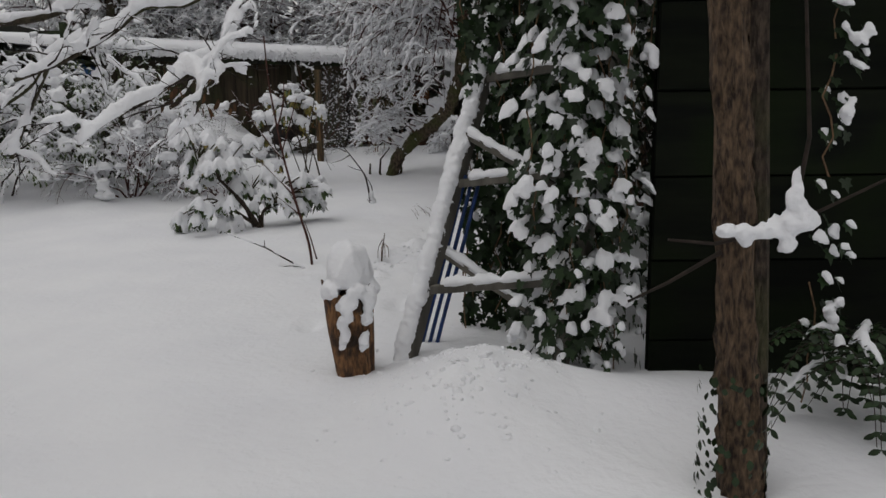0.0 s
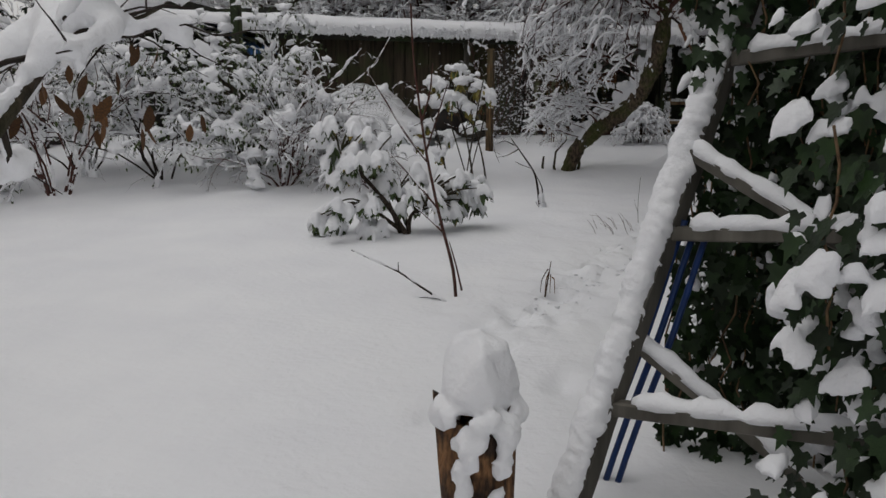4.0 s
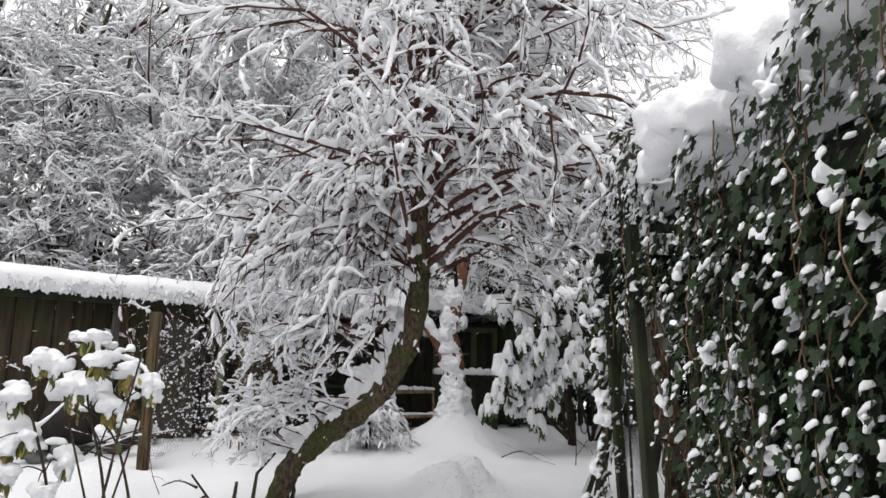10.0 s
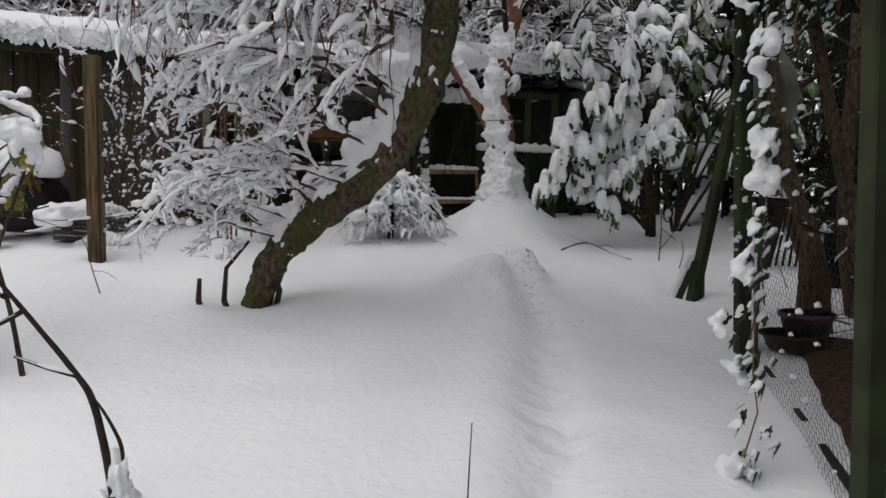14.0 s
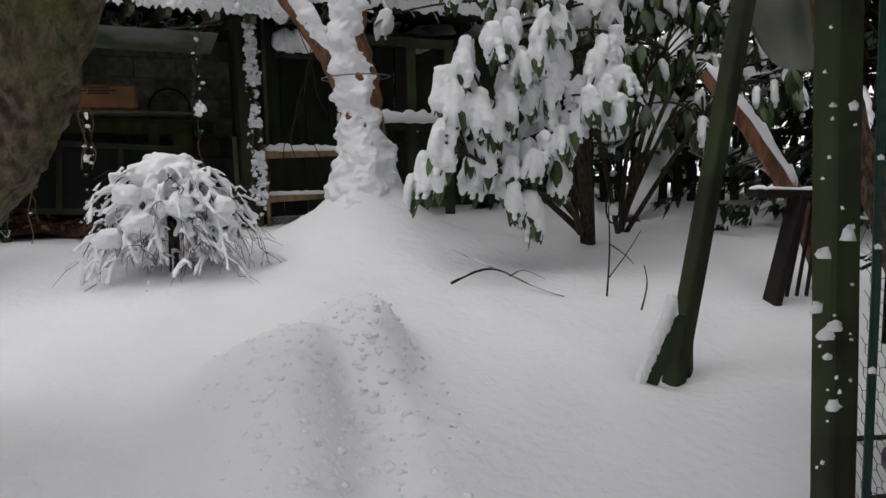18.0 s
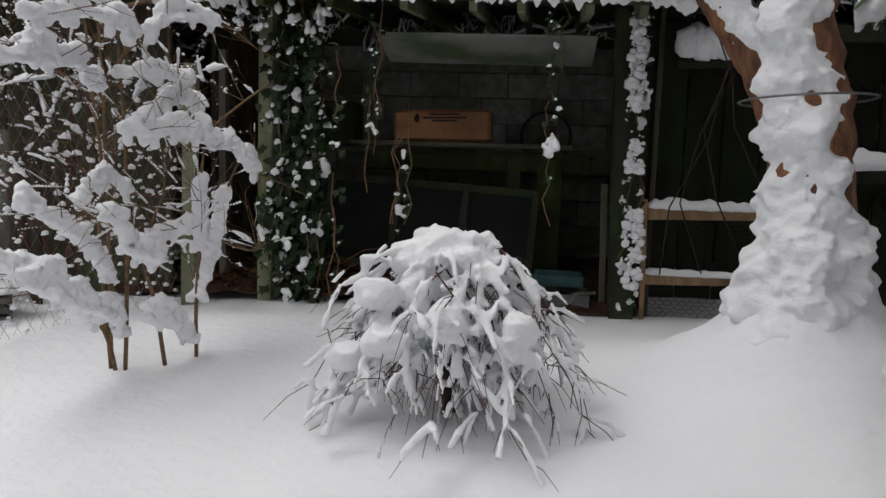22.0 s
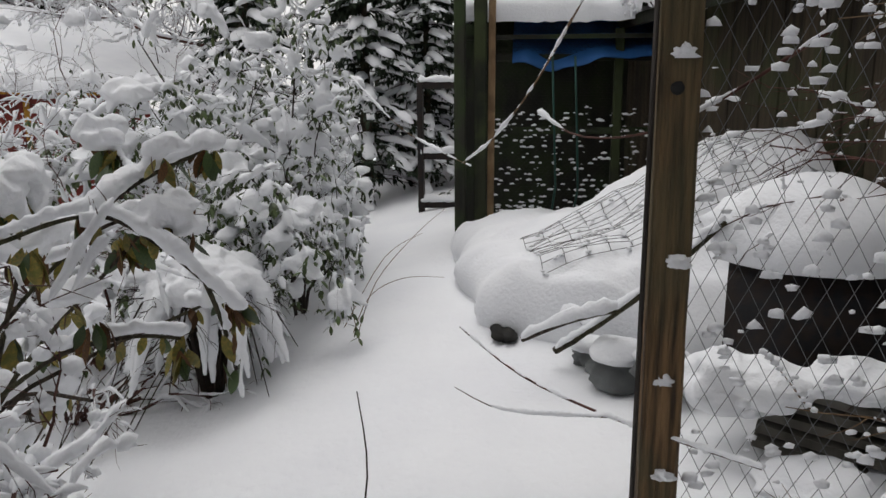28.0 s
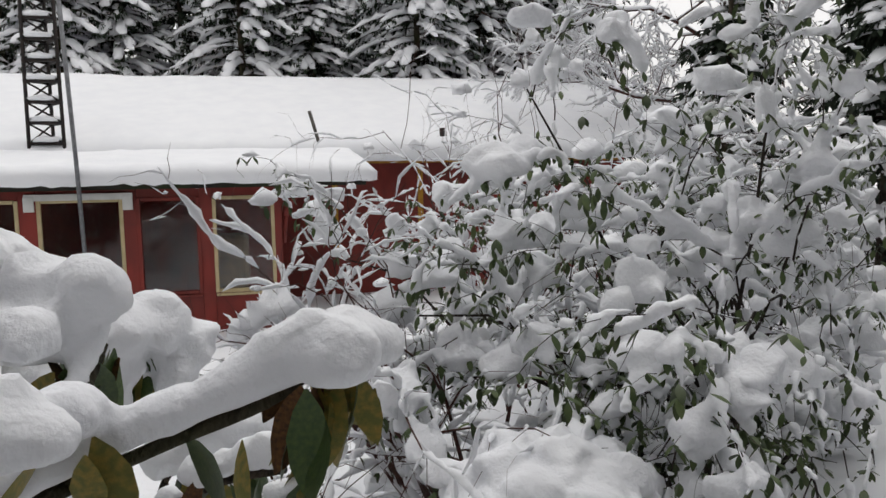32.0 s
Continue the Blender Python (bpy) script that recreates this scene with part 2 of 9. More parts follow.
POT_PURPLE = material("purple_plastic", (0.09, 0.045, 0.08), 0.5, col2=(0.06, 0.03, 0.055), bump=0.1)
PLASTIC_GREY = material("grey_plastic", (0.16, 0.17, 0.17), 0.5, col2=(0.10, 0.105, 0.105), bump=0.1)
WHITE_PAINT = material("white_paint", (0.7, 0.7, 0.68), 0.6, col2=(0.6, 0.6, 0.57), bump=0.1)
# dark colour that stands in for shade under the coop's snow
GAP_SHADE = material("gap_shade_colour", (0.03, 0.028, 0.025), 0.9, col2=(0.02, 0.02, 0.02), bump=0)
MESH_BLACK = material("old_black_mesh", (0.010, 0.013, 0.011), 0.7, col2=(0.006, 0.008, 0.007), scale=4, bump=0.2, bump_scale=200, spec=0.2)
HOSE = material("green_hose", (0.02, 0.07, 0.055), 0.45, bump=0)


def glass_material():
    m = bpy.data.materials.new("window_glass")
    m.use_nodes = True
    b = m.node_tree.nodes["Principled BSDF"]
    b.inputs["Base Color"].default_value = (0.85, 0.9, 0.9, 1)
    b.inputs["Roughness"].default_value, b.inputs["Transmission Weight"].default_value, b.inputs["IOR"].default_value = 0.03, 1.0, 1.45
    return m


GLASS = glass_material()

# ==== building tools ====
rng = random.Random(7)


class Build:
    """Gathers vertices and faces for one mesh."""

    def __init__(self):
        self.v, self.f, self.hard = [], [], False

    def add(self, verts, faces):
        k = len(self.v)
        self.v.extend(verts)
        self.f.extend([tuple(i + k for i in f) for f in faces])

    def mesh(self, name, mat, smooth=True):
        me = bpy.data.meshes.new(name)
        me.from_pydata([tuple(p) for p in self.v], [], self.f)
        me.materials.append(mat)
        if smooth:
            me.polygons.foreach_set("use_smooth", [True] * len(me.polygons))
        if self.hard:
            me.set_sharp_from_angle(angle=math.radians(32))
        me.update()
        return me


def part(name, build, mat, parent, label="", kind="", smooth=True):
    """One mesh object under a thing or a part."""
    ob = new(name, build.mesh(name, mat, smooth) if isinstance(build, Build) else build)
    ob.parent = parent
    if parent:
        ob.matrix_parent_inverse = parent.matrix_world.inverted()
    return tagged(ob, label=label, kind=kind)


def thing(name, label, category, at=(0, 0, 0), group="", kind=""):
    ob = new(name)
    ob.empty_display_size = 0.1
    ob.location = at
    ob.matrix_world = Matrix.Translation(at)
    return tagged(ob, label, category, group, kind)


def solid(name, build, mat, label, category="", group="", kind="", smooth=True):
    return tagged(new(name, build.mesh(name, mat, smooth)), label, category, group, kind)


def frame_at(d):
    d = Vector(d).normalized()
    s = d.cross(Vector((0, 0, 1)))
    if s.length < 1e-3:
        s = Vector((1, 0, 0))
    s.normalize()
    return d, s, s.cross(d)


def frames(pts):
    """Directions and sides along a line, carried on without twist."""
    out, s = [], None
    last = len(pts) - 1
    for i in range(len(pts)):
        d = pts[min(i + 1, last)] - pts[max(i - 1, 0)]
        d = d.normalized() if d.length > 1e-9 else Vector((0, 0, 1))
        if s is None:
            s = frame_at(d)[1]
        s = s - d * s.dot(d)
        s = s.normalized() if s.length > 1e-4 else frame_at(d)[1]
        out.append((d, s, s.cross(d)))
    return out


def tube(b, pts, radii, n=6, cap=True, rough=0.0):
    """A tapered tube along points."""
    pts = [Vector(p) for p in pts]
    verts, faces = [], []
    for i, (p, (d, s, u)) in enumerate(zip(pts, frames(pts))):
        r = radii[i] if isinstance(radii, (list, tuple)) else radii
        for k in range(n):
            a = 2 * math.pi * k / n
            q = r * (1 + rough * (noise.noise(p * 7 + Vector((k * 1.7, 0, i * 0.3)))))
            verts.append(p + s * (math.cos(a) * q) + u * (math.sin(a) * q))
    for i in range(len(pts) - 1):
        for k in range(n):
            a, c = i * n + k, i * n + (k + 1) % n
            faces.append((a, c, c + n, a + n))
    if cap:
        faces.append(tuple(range(n))[::-1])
        faces.append(tuple(range((len(pts) - 1) * n, len(pts) * n)))
    b.add(verts, faces)


def resample(pts, vals, step):
    """Points and values at even steps along a line."""
    out, ov = [pts[0]], [vals[0]]
    for i in range(len(pts) - 1):
        n = max(1, round((pts[i + 1] - pts[i]).length / step))
        for k in range(1, n + 1):
            out.append(pts[i].lerp(pts[i + 1], k / n))
            ov.append(vals[i] + (vals[i + 1] - vals[i]) * k / n)
    return out, ov


PROFILE = [(-1, -0.25), (-0.9, 0.35), (-0.4, 0.92), (0.4, 0.92), (0.9, 0.35), (1, -0.25)]
PROFILE_FAR = [(-1, -0.1), (0, 1.0), (1, -0.1)]


def ridge(b, pts, width, height, lift=0.0, seed=0.0, gaps=0.0, step=0.035, far=False, small=False):
    """Snow lying along a branch: a lumpy half-round strip on top of the line."""
    pts = [Vector(p) for p in pts]
    wid = width if isinstance(width, (list, tuple)) else [width] * len(pts)
    hei = height if isinstance(height, (list, tuple)) else [height] * len(pts)
    if not far:
        q = pts
        pts, wid = resample(q, wid, step)
        hei = resample(q, hei, step)[1]
    prof = PROFILE_FAR if far or small else PROFILE
    verts, faces, m, last = [], [], len(prof), len(pts) - 1
    for i, p in enumerate(pts):
        d, s, u = frame_at(pts[min(i + 1, last)] - pts[max(i - 1, 0)])
        flat = math.sqrt(max(0.0, 1 - d.z * d.z))
        lump = 1.0 + 0.55 * noise.noise(p * 11 + Vector((seed, seed * 2.1, 0))) + 0.55 * noise.noise(p * 27 + Vector((seed, 0, seed)))
        if gaps:
            g = noise.noise(p * 5 + Vector((seed * 3, 5, seed))) + 0.5 - gaps
            lump *= min(1.0, max(0.08, g * 3))
        k = 0.5 if i in (0, last) else 1.0
        w = wid[i] * k * (0.55 + 0.45 * lump)
        h = hei[i] * k * max(0.1, lump) * (0.2 + 0.8 * flat)
        o = s * (0.35 * w * noise.noise(p * 19 + Vector((0, seed, 3))))
        for a, c in prof:
            verts.append(p + o + s * (a * w) + Vector((0, 0, lift + c * h)))
    for i in range(last):
        for k in range(m):
            a, c = i * m + k, i * m + (k + 1) % m
            faces.append((a, a + m, c + m, c))
    faces.append(tuple(range(m)))
    faces.append(tuple(range(last * m, last * m + m))[::-1])
    b.add(verts, faces)


def roll(b, pts, rad, seed=0.0, gaps=0.0, step=0.05, n=6):
    """A soft round roll of snow resting on a branch: lumpy, broken by gaps, tapering out at its ends."""
    P, R = resample([Vector(p) for p in pts], list(rad) if isinstance(rad, (list, tuple)) else [rad] * len(pts), step)
    last = len(P) - 1
    if last < 2:
        return
    o = Vector((seed, seed * 2.1, 0))
    vs, fs = [], []
    for i, (p, (d, s, u)) in enumerate(zip(P, frames(P))):
        k = 0.55 + 1.0 * abs(noise.noise(p * 9 + o)) + 1.0 * abs(noise.noise(p * 21 + o)) + 0.4 * noise.noise(p * 37 + o)
        if gaps:
            k *= min(1.0, max(0.03, (noise.noise(p * 6.5 + o * 3) + 0.45 - gaps) * 3.0))
        k *= 0.25 if i in (0, last) else 1.0
        r = R[i] * max(0.03, k)
        flat = math.sqrt(max(0.0, 1 - d.z * d.z))
        c = p + Vector((0, 0, r * 0.75 * flat)) + s * (0.3 * r * noise.noise(p * 17 + o))
        for e in range(n):
            a = 2 * math.pi * e / n
            vs.append(c + s * (math.cos(a) * r) + u * (math.sin(a) * r))
    for i in range(last):
        for e in range(n):
            a, c = i * n + e, i * n + (e + 1) % n
            fs.append((a, c, c + n, a + n))
    fs.append(tuple(range(n))[::-1])
    fs.append(tuple(range(last * n, last * n + n)))
    b.add(vs, fs)


def sphere_data(level):
    bm = bmesh.new()
    bmesh.ops.create_icosphere(bm, subdivisions=level, radius=1)
    bm.verts.ensure_lookup_table()
    out = [v.co.copy() for v in bm.verts], [tuple(v.index for v in f.verts) for f in bm.faces]
    bm.free()
    return out


BALL1, BALL2, BALL3 = sphere_data(1), sphere_data(2), sphere_data(3)


def blob(b, c, size, seed=0.0, level=2, rough=0.3, freq=1.3, flat=-0.5):
    """A lump of snow: uneven, with a flattened underside."""
    c = Vector(c)
    vs, fs = (BALL1, BALL2, BALL3)[level - 1]
    sx, sy, sz = size if isinstance(size, (list, tuple)) else (size, size, size)
    out = []
    for v in vs:
        o = Vector((seed * 3.1, seed * 1.7, seed))
        k = 1 + rough * noise.noise(v * freq + o)
        if level > 1:
            k += rough * 0.55 * noise.noise(v * freq * 2.6 + o) + (rough * 0.3 * noise.noise(v * freq * 5.5 + o) if level > 2 else 0)
        q = v * k
        out.append(c + Vector((q.x * sx, q.y * sy, max(flat, q.z) * sz)))
    b.add(out, fs)


def crust(b, pts, radii, bias, thick, n=40, step=0.02, cover=0.2, freq=9.0, seed=0.0, wrap=0.75, patch=0.5):
    """Clotted snow stuck to the weather side of a stem: puffy lumps with bare bark between."""
    P, R = resample([Vector(p) for p in pts], list(radii), step)
    bias = Vector(bias).normalized()
    o = Vector((seed, seed * 0.7, seed * 1.3))
    vs, fs, last = [], [], len(P) - 1
    for i, (p, (d, s, u)) in enumerate(zip(P, frames(P))):
        for k in range(n):
            a = 2 * math.pi * k / n
            v = s * math.cos(a) + u * math.sin(a)
            q = p + v * R[i]
            t = 0.2 + wrap * v.dot(bias) + patch * noise.noise(q * freq * 0.6 + o) + 0.9 * abs(noise.noise(q * freq * 1.5 + o)) + 0.5 * abs(noise.noise(q * freq * 3.4 + o)) - 0.3
            e = min(1.0, i / 2, (last - i) / 2)
            vs.append(p + v * (R[i] * 0.97 + thick * min(1.1, max(-0.3, t - cover)) * e))
    for i in range(last):
        for k in range(n):
            a, c = i * n + k, i * n + (k + 1) % n
            fs.append((a, c, c + n, a + n))
    fs.append(tuple(range(n))[::-1])
    fs.append(tuple(range(last * n, last * n + n)))
    b.add(vs, fs)


def fused(name, build, parent, voxel=0.012, label="", kind="stuff", smooth=2, mat=None):
    """Overlapping lumps of snow grown into one soft skin."""
    ob = part(name, build, mat or SNOW, parent, label, kind)
    m = ob.modifiers.new("skin", "REMESH")
    m.mode, m.voxel_size, m.use_smooth_shade = "VOXEL", voxel, True
    if smooth:
        s = ob.modifiers.new("soften", "SMOOTH")
        s.factor, s.iterations = 0.5, smooth
    return ob


def lumps(b, pts, size, seed, fill=0.6, step=0.05, squash=0.8, level=1):
    """Lumps of snow of changing size along a line."""
    P, S = resample([Vector(p) for p in pts], list(size) if isinstance(size, (list, tuple)) else [size] * len(pts), step)
    for i, p in enumerate(P):
        k = fill + 0.9 * noise.noise(p * 6 + Vector((seed, 0, seed))) + 0.5 * noise.noise(p * 17 + Vector((0, seed, 0)))
        if k < 0.25:
            continue
        s = S[i] * min(1.4, k)
        blob(b, p + Vector((0, 0, s * 0.4)), (s, s, s * squash), seed + i * 0.77, level, 0.35, 1.5, -0.8)


def box(b, m, size, bevel=0.0):
    """A block centred on m's origin, its edges slightly broken."""
    b.hard = True
    x, y, z = [s / 2 for s in size]
    e = min(bevel, x * 0.4, y * 0.4, z * 0.4)
    if not e:
        vs = [Vector((i * x, j * y, k * z)) for k in (-1, 1) for j in (-1, 1) for i in (-1, 1)]
        fs = [(0, 2, 3, 1), (4, 5, 7, 6), (0, 1, 5, 4), (2, 6, 7, 3), (0, 4, 6, 2), (1, 3, 7, 5)]
        b.add([m @ v for v in vs], fs)
        return
    ring = lambda a, c, k: [Vector((-a + e, -c, k)), Vector((a - e, -c, k)), Vector((a, -c + e, k)), Vector((a, c - e, k)),
                            Vector((a - e, c, k)), Vector((-a + e, c, k)), Vector((-a, c - e, k)), Vector((-a, -c + e, k))]
    inner = lambda k: [Vector((v.x * (x - e) / x, v.y * (y - e) / y, k)) for v in ring(x, y, k)]
    rows = [inner(-z), ring(x, y, -z + e), ring(x, y, z - e), inner(z)]
    vs = [m @ v for r in rows for v in r]
    fs = [tuple(range(8))[::-1], tuple(range(24, 32))]
    for r in range(3):
        for k in range(8):
            a, c = r * 8 + k, r * 8 + (k + 1) % 8
            fs.append((a, c, c + 8, a + 8))
    b.add(vs, fs)


def beam_pose(a, c, roll=0.0):
    """A pose at the middle of a line from a to c, with z along it."""
    a, c = Vector(a), Vector(c)
    q = (c - a).to_track_quat("Z", "Y")
    return Matrix.Translation((a + c) / 2) @ q.to_matrix().to_4x4() @ Matrix.Rotation(roll, 4, "Z")


def beam(b, a, c, w, d, bevel=0.004, roll=0.0):
    box(b, beam_pose(a, c, roll), (w, d, (Vector(c) - Vector(a)).length), bevel)


def smooth_step(a, c, v):
    k = min(1.0, max(0.0, (v - a) / (c - a)))
    return k * k * (3 - 2 * k)


def bump(x, y, cx, cy, rx, ry, h):
    u, v = (x - cx) / rx, (y - cy) / ry
    return h * math.exp(-u * u - v * v)


def mound(x, y, cx, cy, rl, rr, rf, rb, h):
    """A rounded hump with a steeper side."""
    u, v = (x - cx) / (rr if x > cx else rl), (y - cy) / (rb if y > cy else rf)
    return h / (1 + (u * u + v * v) ** 2.3)


def height(x, y):
    """The snow's height: a lawn that climbs towards the sheds, with mounds."""
    v = y + 0.2 * max(0.0, -x - 2) * smooth_step(6, 11, y)
    z = -0.10 + 0.10 * smooth_step(-3, 6, v) + 0.30 * smooth_step(5, 12, v) + 0.52 * smooth_step(10.5, 14.8, v) + 0.25 * smooth_step(14, 18, v)
    z += 0.07 * smooth_step(3.5, 6, y)
    z += mound(x, y, 0.78, 12.15, .34, .20, .55, .26, .19) + mound(x, y, 1.17, 12.62, .30, .15, .5, .36, .22) + bump(x, y, 0.95, 11.6, .55, 1.1, .09) + bump(x, y, 0.0, 12.0, .75, 1.0, .10)
    z += bump(x, y, 1.45, 14.6, .42, .42, .36) + bump(x, y, 1.45, 14.6, .9, .9, .20)
    z += bump(x, y, -4.8, 12.0, 2.2, 1.1, .20) + bump(x, y, -1.4, 14.6, 1.2, .8, .10)
    z += bump(x, y, 0.2, 2.15, .42, .36, .20) + bump(x, y, 0.1, 1.75, .34, .3, .10) + bump(x, y, 0.9, 2.0, .5, .3, .10) + bump(x, y, 1.6, 1.7, .6, .5, .06)
    return z

def grow(r, p, d, length, rad, level, kids, out, spread=0.8, ratio=0.55, droop=0.0, wobble=0.25, up=0.0, start=0.25, segs=5):
    """A branch and its side branches, as lists of (points, radii, level)."""
    p, d = Vector(p), Vector(d).normalized()
    pts, radii = [p.copy()], [rad]
    for i in range(segs):
        d = d + Vector((r.uniform(-1, 1), r.uniform(-1, 1), r.uniform(-1, 1))) * wobble / math.sqrt(segs) * 1.3
        d.z += (up - droop * (i + 1) / segs) / segs * 1.5
        d.normalize()
        p = p + d * (length / segs)
        pts.append(p.copy())
        radii.append(rad * (1 - 0.75 * (i + 1) / segs))
    out.append((pts, radii, level))
    if level <= 0:
        return
    n = kids[-level] if level <= len(kids) else kids[0]
    for k in range(n):
        t = start + (1 - start) * (k + r.random()) / n
        i = min(segs - 1, int(t * segs))
        q = pts[i].lerp(pts[i + 1], t * segs - i)
        dd, s, u = frame_at(pts[i + 1] - pts[i])
        a = r.uniform(0, 2 * math.pi)
        side = s * math.cos(a) + u * math.sin(a)
        nd = dd * math.cos(spread) + side * math.sin(spread)
        grow(r, q, nd, length * ratio * r.uniform(0.6, 1.25) * (1.1 - 0.4 * t), max(0.0018, radii[i] * 0.62), level - 1, kids, out,
             spread * r.uniform(0.8, 1.15), ratio, droop, wobble, up, start, max(3, segs - 1))


def dress(strands, wood, snow, w_snow=0.012, h_snow=0.03, thick=0.6, sides=(3, 4, 5, 6, 8), gaps=0.0, steep=0.93, far=False, step=0.035):
    """Wood tubes for the strands, and the snow that lies along them."""
    for i, (pts, radii, level) in enumerate(strands):
        tube(wood, pts, radii, sides[min(level, len(sides) - 1)], cap=False)
        d = (pts[-1] - pts[0]).normalized()
        if abs(d.z) < steep:
            n = len(pts)
            end = n if level or far else n - 1
            top = [p + Vector((0, 0, q * 0.4)) for p, q in zip(pts, radii)][:end]
            k = 0.75 + 0.5 * ((i * 0.618) % 1)
            if not far:
                if level or (i * 0.7548) % 1 < 0.72:
                    roll(snow, pts[:end], [(w_snow * (0.8 if level == 0 else 1) + q * thick) * k for q in radii[:end]], i * 0.37, gaps, step, 4 if level == 0 else 6)
                if level == 0 and (i * 0.5698) % 1 < 0.14:
                    s = w_snow * (0.9 + 1.6 * ((i * 0.3247) % 1))
                    blob(snow, pts[1] + Vector((0, 0, 0.3 * s)), (s * 1.1, s * 0.9, s * (0.7 + 0.6 * ((i * 0.21) % 1))), i * 0.9, 1, 0.9, 1.7, -0.7)
                continue
            ridge(snow, top, [(w_snow + q * thick) * k for q in radii[:end]], [(h_snow + q * 0.7) * k for q in radii[:end]], 0, i * 0.37, gaps, step, far, level == 0)


def ivy_leaf(size=1.0):
    """A five-lobed leaf, folded along its midrib; tip down -y, face up z."""
    half = [(0, 0.28), (0.2, 0.42), (0.5, 0.25), (0.3, 0.02), (0.42, -0.28), (0.17, -0.28), (0, -0.75)]
    v = [Vector((x * size, y * size, 0.10 * size * abs(x) - 0.06 * size * max(0, -y))) for x, y in half]
    v += [Vector((-p.x, p.y, p.z)) for p in v[1:-1]]
    mid = Vector((0, -0.1 * size, -0.03 * size))
    v.append(mid)
    c = len(v) - 1
    rim = [0, 1, 2, 3, 4, 5, 6, 11, 10, 9, 8, 7]
    return v, [(c, rim[(i + 1) % 12], rim[i]) for i in range(12)]


def long_leaf(length=1.0, width=0.3, curl=0.25):
    """A long leaf from the origin along +x, bowed down, folded a little."""
    rows = [(0, 0.08), (0.2, 0.65), (0.45, 1.0), (0.7, 0.85), (0.9, 0.4), (1, 0.04)]
    v = []
    for t, w in rows:
        x, z = t * length, -curl * length * t * t
        v += [Vector((x, -w * width * length / 2, z - 0.0)), Vector((x, 0, z + 0.04 * length * w)), Vector((x, w * width * length / 2, z))]
    f = []
    for i in range(len(rows) - 1):
        for k in range(2):
            a = i * 3 + k
            f.append((a, a + 3, a + 4, a + 1))
    return v, f


def leaf_pose(p, d, face=(0, 0, 1), size=1.0):
    """Pose with +x along d and z near face."""
    x = Vector(d).normalized()
    y = Vector(face).cross(x)
    if y.length < 1e-3:
        y = Vector((0, 1, 0))
    y.normalize()
    m = Matrix((x, y, x.cross(y))).transposed().to_4x4()
    return Matrix.Translation(p) @ m @ Matrix.Scale(size, 4)


def leaves(poses, shape, mat, parent, single, name="leaf"):
    """Leaves as parts that share one mesh; those past the count are joined."""
    b = Build()
    b.add(*shape)
    me = b.mesh(name, mat)
    for m in poses[:single]:
        ob = new(name, me)
        ob.parent = parent
        ob.matrix_parent_inverse = parent.matrix_world.inverted()
        ob.matrix_basis = m
    if len(poses) > single:
        rest = Build()
        for m in poses[single:]:
            rest.add([m @ v for v in shape[0]], shape[1])
        part("foliage", rest, mat, parent, kind="stuff")


def snow_on_leaf(b, m, size, depth, seed):
    """Snow held by a broad leaf: the leaf's own ragged outline, puffed upwards."""
    rim = [(0.0, 0.30), (0.24, 0.36), (0.46, 0.2), (0.36, -0.02), (0.38, -0.26), (0.17, -0.36), (0.0, -0.62), (-0.17, -0.36), (-0.38, -0.26), (-0.36, -0.02), (-0.46, 0.2), (-0.24, 0.36)]
    up = Vector((0, 0, 1))
    rings = []
    for k, h in ((1.0, 0.0), (0.98, 0.45), (0.62, 0.9)):
        row = []
        for i, (x, y) in enumerate(rim):
            q = k * (1 + 0.45 * noise.noise(Vector((x * 3 + seed, y * 3, seed * 0.7))))
            row.append((m @ Vector((x * q, y * q, 0.04))) + up * (h * depth * (1 + 0.5 * noise.noise(Vector((seed, i * 0.9, k))))))
        rings.append(row)
    top = (m @ Vector((0, -0.05, 0.04))) + up * depth
    v = rings[0] + rings[1] + rings[2] + [top]
    f = []
    for r0 in range(2):
        for i in range(12):
            a, c = r0 * 12 + i, r0 * 12 + (i + 1) % 12
            f.append((a, c, c + 12, a + 12))
    f += [(24 + i, 24 + (i + 1) % 12, 36) for i in range(12)]
    f.append(tuple(range(12))[::-1])
    b.add(v, f)

# ==== ground: one sheet of snow to the horizon ====
TRAIL = ((2.0, -1.0), (4.0, -0.75), (5.0, -0.62), (5.7, -0.43), (6.4, -0.2), (7.7, 0.13), (8.7, 0.28), (9.7, 0.68), (10.6, 0.9), (11.4, 0.98), (12.6, 1.02))


def trail_x(y):
    for (y0, x0), (y1, x1) in zip(TRAIL, TRAIL[1:]):
        if y < y1:
            return x0 + (x1 - x0) * max(0.0, (y - y0) / (y1 - y0))
    return TRAIL[-1][1]


